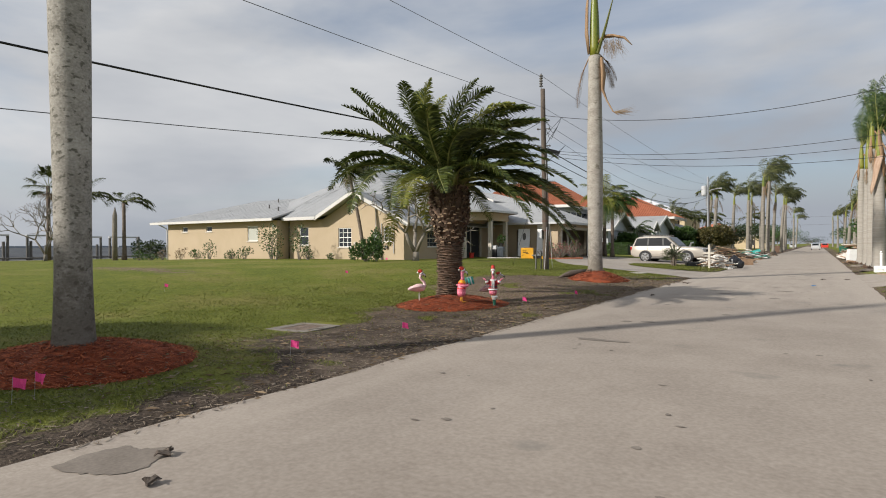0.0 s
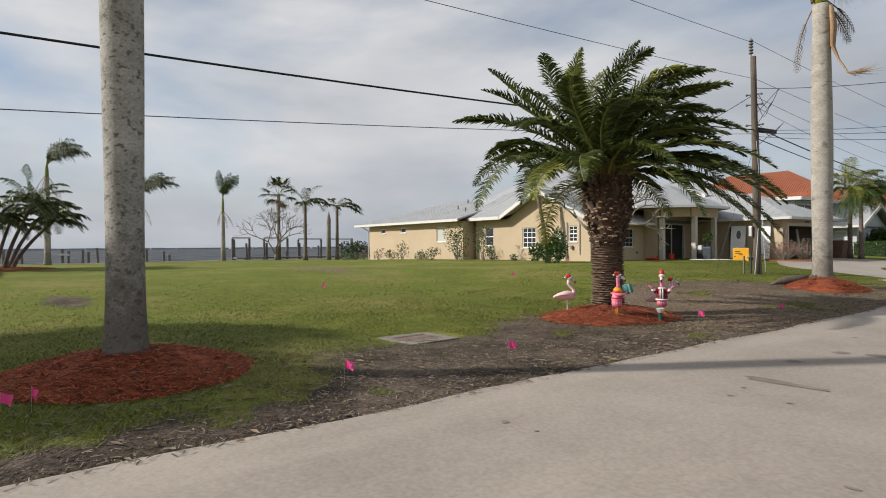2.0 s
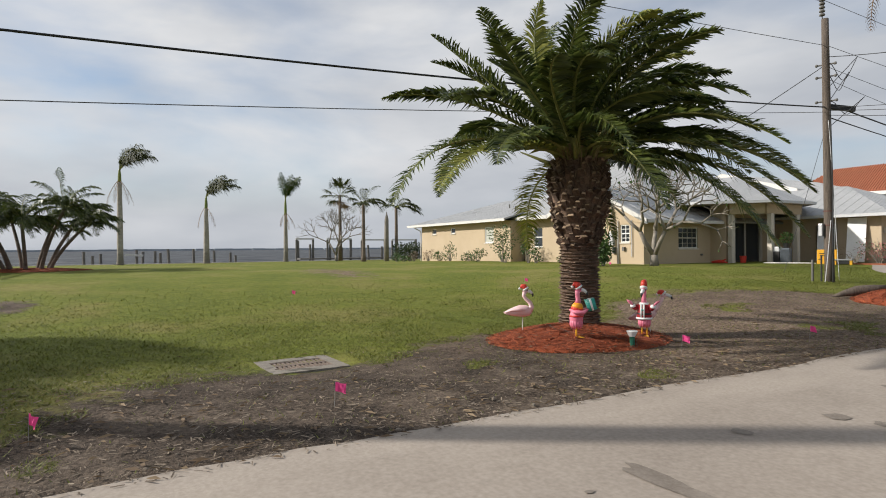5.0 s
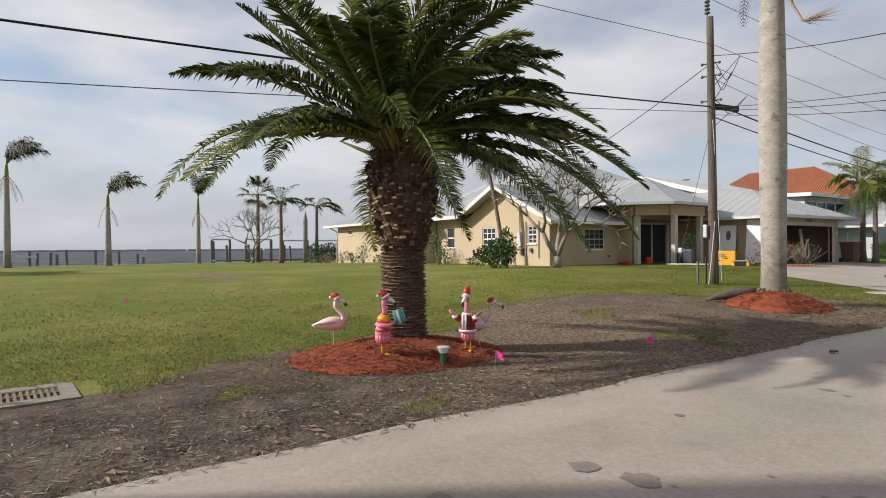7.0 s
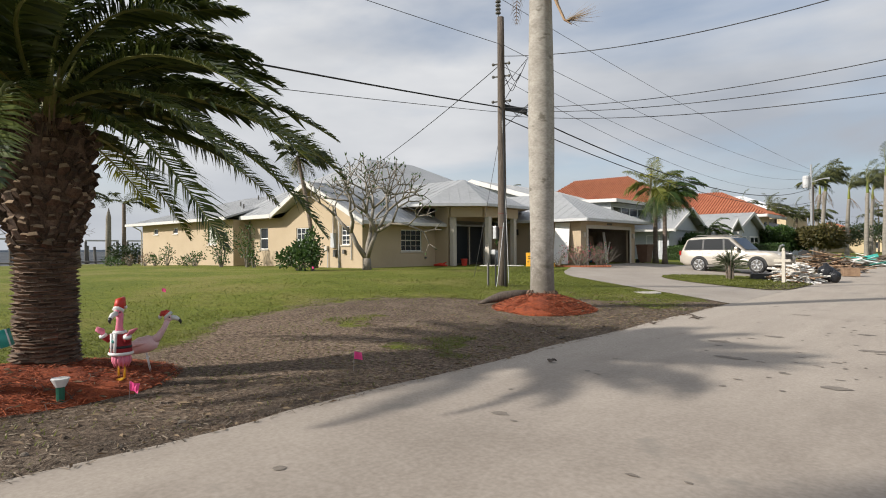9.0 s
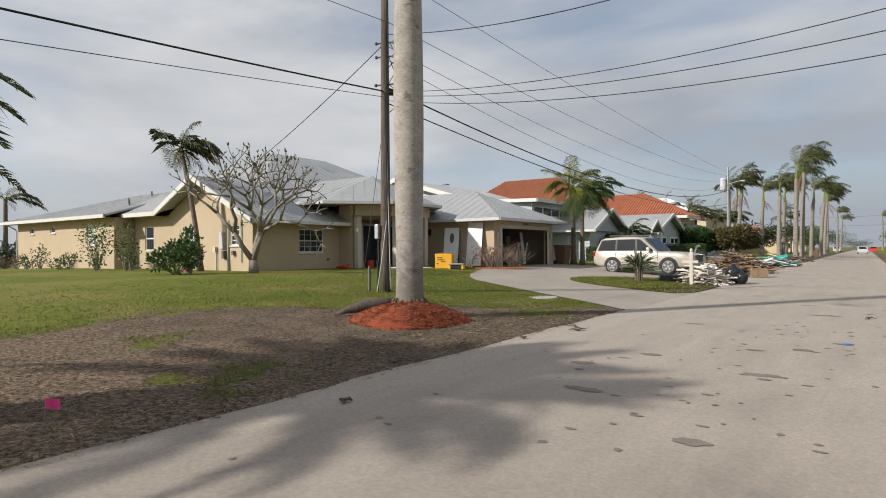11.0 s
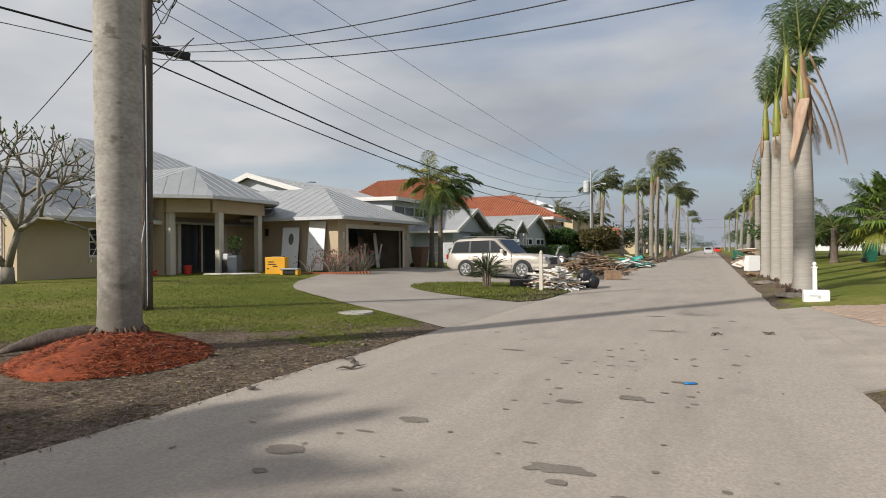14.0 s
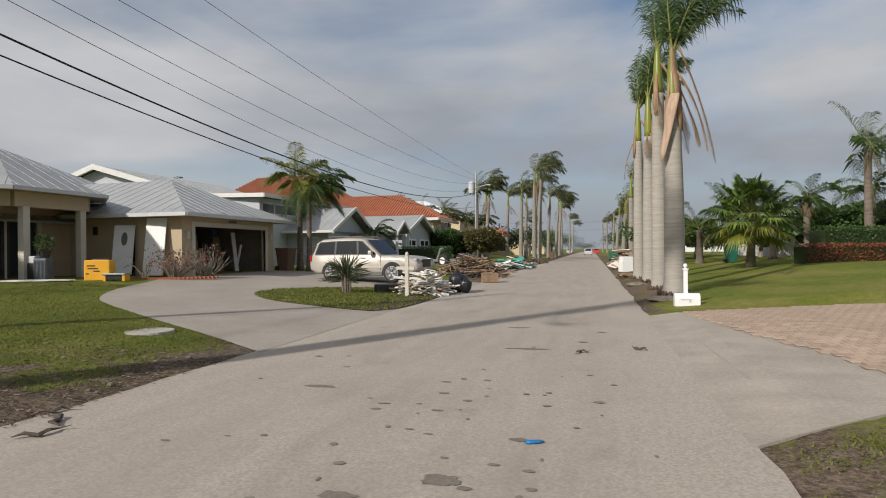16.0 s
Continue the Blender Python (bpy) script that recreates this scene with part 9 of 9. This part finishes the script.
slim_palm(15.6, 58, 6.4, 0.24, 3.2, 17, 205, "tall wind-blown palm behind the hedge", wind=1.4, dead=5, ll=0.26, pairs=36, up=(-0.5, 1.2))
slim_palm(17.4, 62, 4.4, 0.22, 2.8, 16, 206, "broad green palm behind the hedge", wind=0.5, dead=3, ll=0.24, pairs=32, up=(-0.4, 1.2))
slim_palm(20.5, 60, 4.0, 0.22, 2.8, 16, 207, "broad green palm behind the hedge", wind=0.5, dead=3)
slim_palm(11.2, 70, 3.6, 0.2, 2.6, 14, 208, "palm in front of the white house", wind=0.8, dead=4)
for k, (x, y, h_, rx_) in enumerate(((6.0, 70, 3.0, 2.4), (9.0, 74, 3.2, 2.4), (6.5, 84, 4.0, 3.0))):
    leafy_tree(x, y, h_, rx_, 60 + k, "leafy garden tree behind the palms", "leaf", 4500)


for k, (x, y, h_, rx_, m_) in enumerate(((16.0, 64, 3.4, 2.6, "leaf"), (20.0, 66, 3.8, 3.0, "leaf_dark"), (24.5, 64, 3.6, 2.8, "leaf"), (12.0, 66, 2.6, 2.0, "leaf"))):
    leafy_tree(x, y, h_, rx_, 80 + k, "dense garden foliage behind the hedge", m_, 4500)
slim_palm(10.8, 58.5, 2.4, 0.2, 2.2, 16, 209, "low green palm at the end of the hedge", wind=0.4, dead=3, up=(0.0, 1.2))
slim_palm(23.5, 61, 4.6, 0.22, 2.8, 16, 210, "broad green palm behind the hedge", wind=0.6, dead=3)


def hedge(x0, y0, x1, y1, w, h, mat, label, seed, n):
    r = random.Random(seed)
    a, b = Vector((x0, y0, 0)), Vector((x1, y1, 0))
    th = thing("hedge", (0, 0, 0), label, "hedge")
    d = (b - a).normalized()
    s = Vector((-d.y, d.x, 0))
    L = (b - a).length
    core = Geo()
    z0 = height(x0, y0) - 0.1
    q = [a - s * w * 0.4, b - s * w * 0.4, b + s * w * 0.4, a + s * w * 0.4]
    for i in range(4):
        j = (i + 1) % 4
        core.face([q[i] + Vector((0, 0, z0)), q[j] + Vector((0, 0, z0)), q[j] + Vector((0, 0, z0 + h * 0.92)), q[i] + Vector((0, 0, z0 + h * 0.92))])
    core.face([p + Vector((0, 0, z0 + h * 0.92)) for p in q])
    part("core", core, M["leaf_dark"], th)
    g = Geo()
    for _ in range(n):
        u, v, z = r.uniform(0, L), r.uniform(-0.5, 0.5) * w, r.uniform(0.03, 1.02) * h
        k = r.random()
        if k < 0.5:
            v = -0.5 * w * r.uniform(0.85, 1.08)
        elif k < 0.8:
            z = h * r.uniform(0.9, 1.06)
        p = a + d * u + s * v + Vector((0, 0, z0 + z))
        e = Vector((r.uniform(-1, 1), r.uniform(-1, 1), r.uniform(-0.3, 1))).normalized()
        t = e.cross(Vector((r.uniform(-1, 1), r.uniform(-1, 1), r.uniform(-1, 1)))).normalized()
        ln = r.uniform(0.06, 0.13)
        g.face([p, p + e * ln * 0.5 + t * ln * 0.3, p + e * ln, p + e * ln * 0.5 - t * ln * 0.3])
    part("foliage", g, M[mat], th)


hedge(9.7, 50.2, 24.5, 57.5, 0.9, 0.95, "leaf_red", "clipped bronze-red hedge along the lawn", 3, 9000)
hedge(11.4, 53.2, 25.0, 59.8, 1.2, 1.75, "leaf", "taller green hedge behind the bronze hedge", 4, 9000)
hedge(-17.0, 66.5, -11.5, 69.5, 1.2, 1.3, "leaf", "clipped green hedge before the bungalow", 5, 4000)
hedge(-17.0, 56.6, -14.8, 56.0, 1.0, 1.1, "leaf", "clipped green hedge by the grey bungalow", 6, 2500)

# street litter
g = Geo()
g.tube([(-0.11, 0, 0.035), (-0.03, 0, 0.035), (0.06, 0, 0.035), (0.12, 0, 0.03)], [0.035, 0.035, 0.033, 0.012], 9)
tagged(part("plastic_bottle", g, M["blue"], smooth=True, at=pose(-0.1, 24.25, 0.012, 0, 0, 20) @ Matrix.Diagonal((0.62, 0.75, 0.4, 1))), "flattened blue plastic bottle on the street", "litter")
r_ = random.Random(77)
for k, (x, y, L) in enumerate(((-4.35, 23.95, 0.5), (-4.1, 23.6, 0.42), (-4.6, 24.2, 0.3), (1.0, 28.8, 0.25), (0.2, 28.4, 0.22), (-4.0, 17.6, 0.14), (-4.9, 19.4, 0.2), (-3.9, 2.5, 0.16), (-3.5, 2.15, 0.1), (-4.5, 22.2, 0.15))):
    g = Geo()
    pts = [(L * (i / 5 - 0.5), 0.05 * math.sin(i * 1.7 + k), 0.02 + 0.02 * (i % 2)) for i in range(6)]
    g.tube(pts, [0.008, 0.028, 0.036, 0.028, 0.014, 0.005], 5, squash=0.5)
    tagged(part("frond_scrap", g, M["wood"], at=pose(x, y, 0.012, 0, 0, r_.uniform(0, 180))), "scrap of dead frond lying on the street", "frond scrap", "street litter")
g = Geo()
for _ in range(16000):
    x, y = ROAD_L + 0.12 - abs(r_.gauss(0, 1.7)), r_.uniform(2, 30)
    if x < -11 or (y > 27 and x > -15.5):
        continue
    z = mulch_top(x, y) + 0.012
    L, w, a = r_.uniform(0.008, 0.045), r_.uniform(0.002, 0.006), r_.uniform(0, 6.28)
    u, v = Vector((math.cos(a), math.sin(a), r_.uniform(-0.15, 0.15))) * L, Vector((-math.sin(a), math.cos(a), 0.3)) * w
    p = Vector((x, y, max(z, 0.022 if x > ROAD_L - 0.1 else z)))
    g.face([p - u - v, p + u - v, p + u + v, p - u + v])
for _ in range(1700):
    x, y = ROAD_L + 0.1 - abs(r_.gauss(0, 1.9)), r_.uniform(3, 28)
    if x < -10 or (y > 27 and x > -15.5):
        continue
    p = Vector((x, y, max(mulch_top(x, y) + 0.02, 0.024 if x > ROAD_L - 0.1 else -1)))
    L, w, a = r_.uniform(0.015, 0.08), r_.uniform(0.004, 0.015), r_.uniform(0, 6.28)
    u, v = Vector((math.cos(a), math.sin(a), 0)) * L, Vector((-math.sin(a), math.cos(a), 0.2)) * w
    g.face([p - u, p - u * 0.2 - v, p + u, p + u * 0.1 + v + Vector((0, 0, 0.012))], 1)
tagged(part("verge_litter", g, [M["straw"], M["dry"]]), "bits of bark, shell and straw on the verge", "litter", kind="stuff")
# an added tree, never in view behind the walk's start, shades the first palm
leafy_tree(-13.9, -4.9, 7.2, 3.2, 99, "unseen leafy tree added to shade the first palm bed", "leaf", 17000)
g = Geo()
for _ in range(170):
    u = r_.random()
    x, y = (-4.75 - abs(r_.gauss(0, 1.5)), 26.9 - abs(r_.gauss(0, 0.9))) if u < 0.6 else (ROAD_L - abs(r_.gauss(0, 0.35)), r_.uniform(4, 27))
    if x < -9:
        continue
    k = r_.uniform(0.010, 0.034) * (1.5 if u < 0.2 else 1)
    g.ball((x, y, mulch_top(x, y) + 0.2 * k), (k, k * r_.uniform(0.6, 1.2), k * r_.uniform(0.4, 0.7)), 6, 4, m=pose(0, 0, 0, 0, 0, r_.uniform(0, 180)))
tagged(part("soil_clods", g, M["clod"]), "grey-brown soil clods along the verge", "soil", kind="stuff")
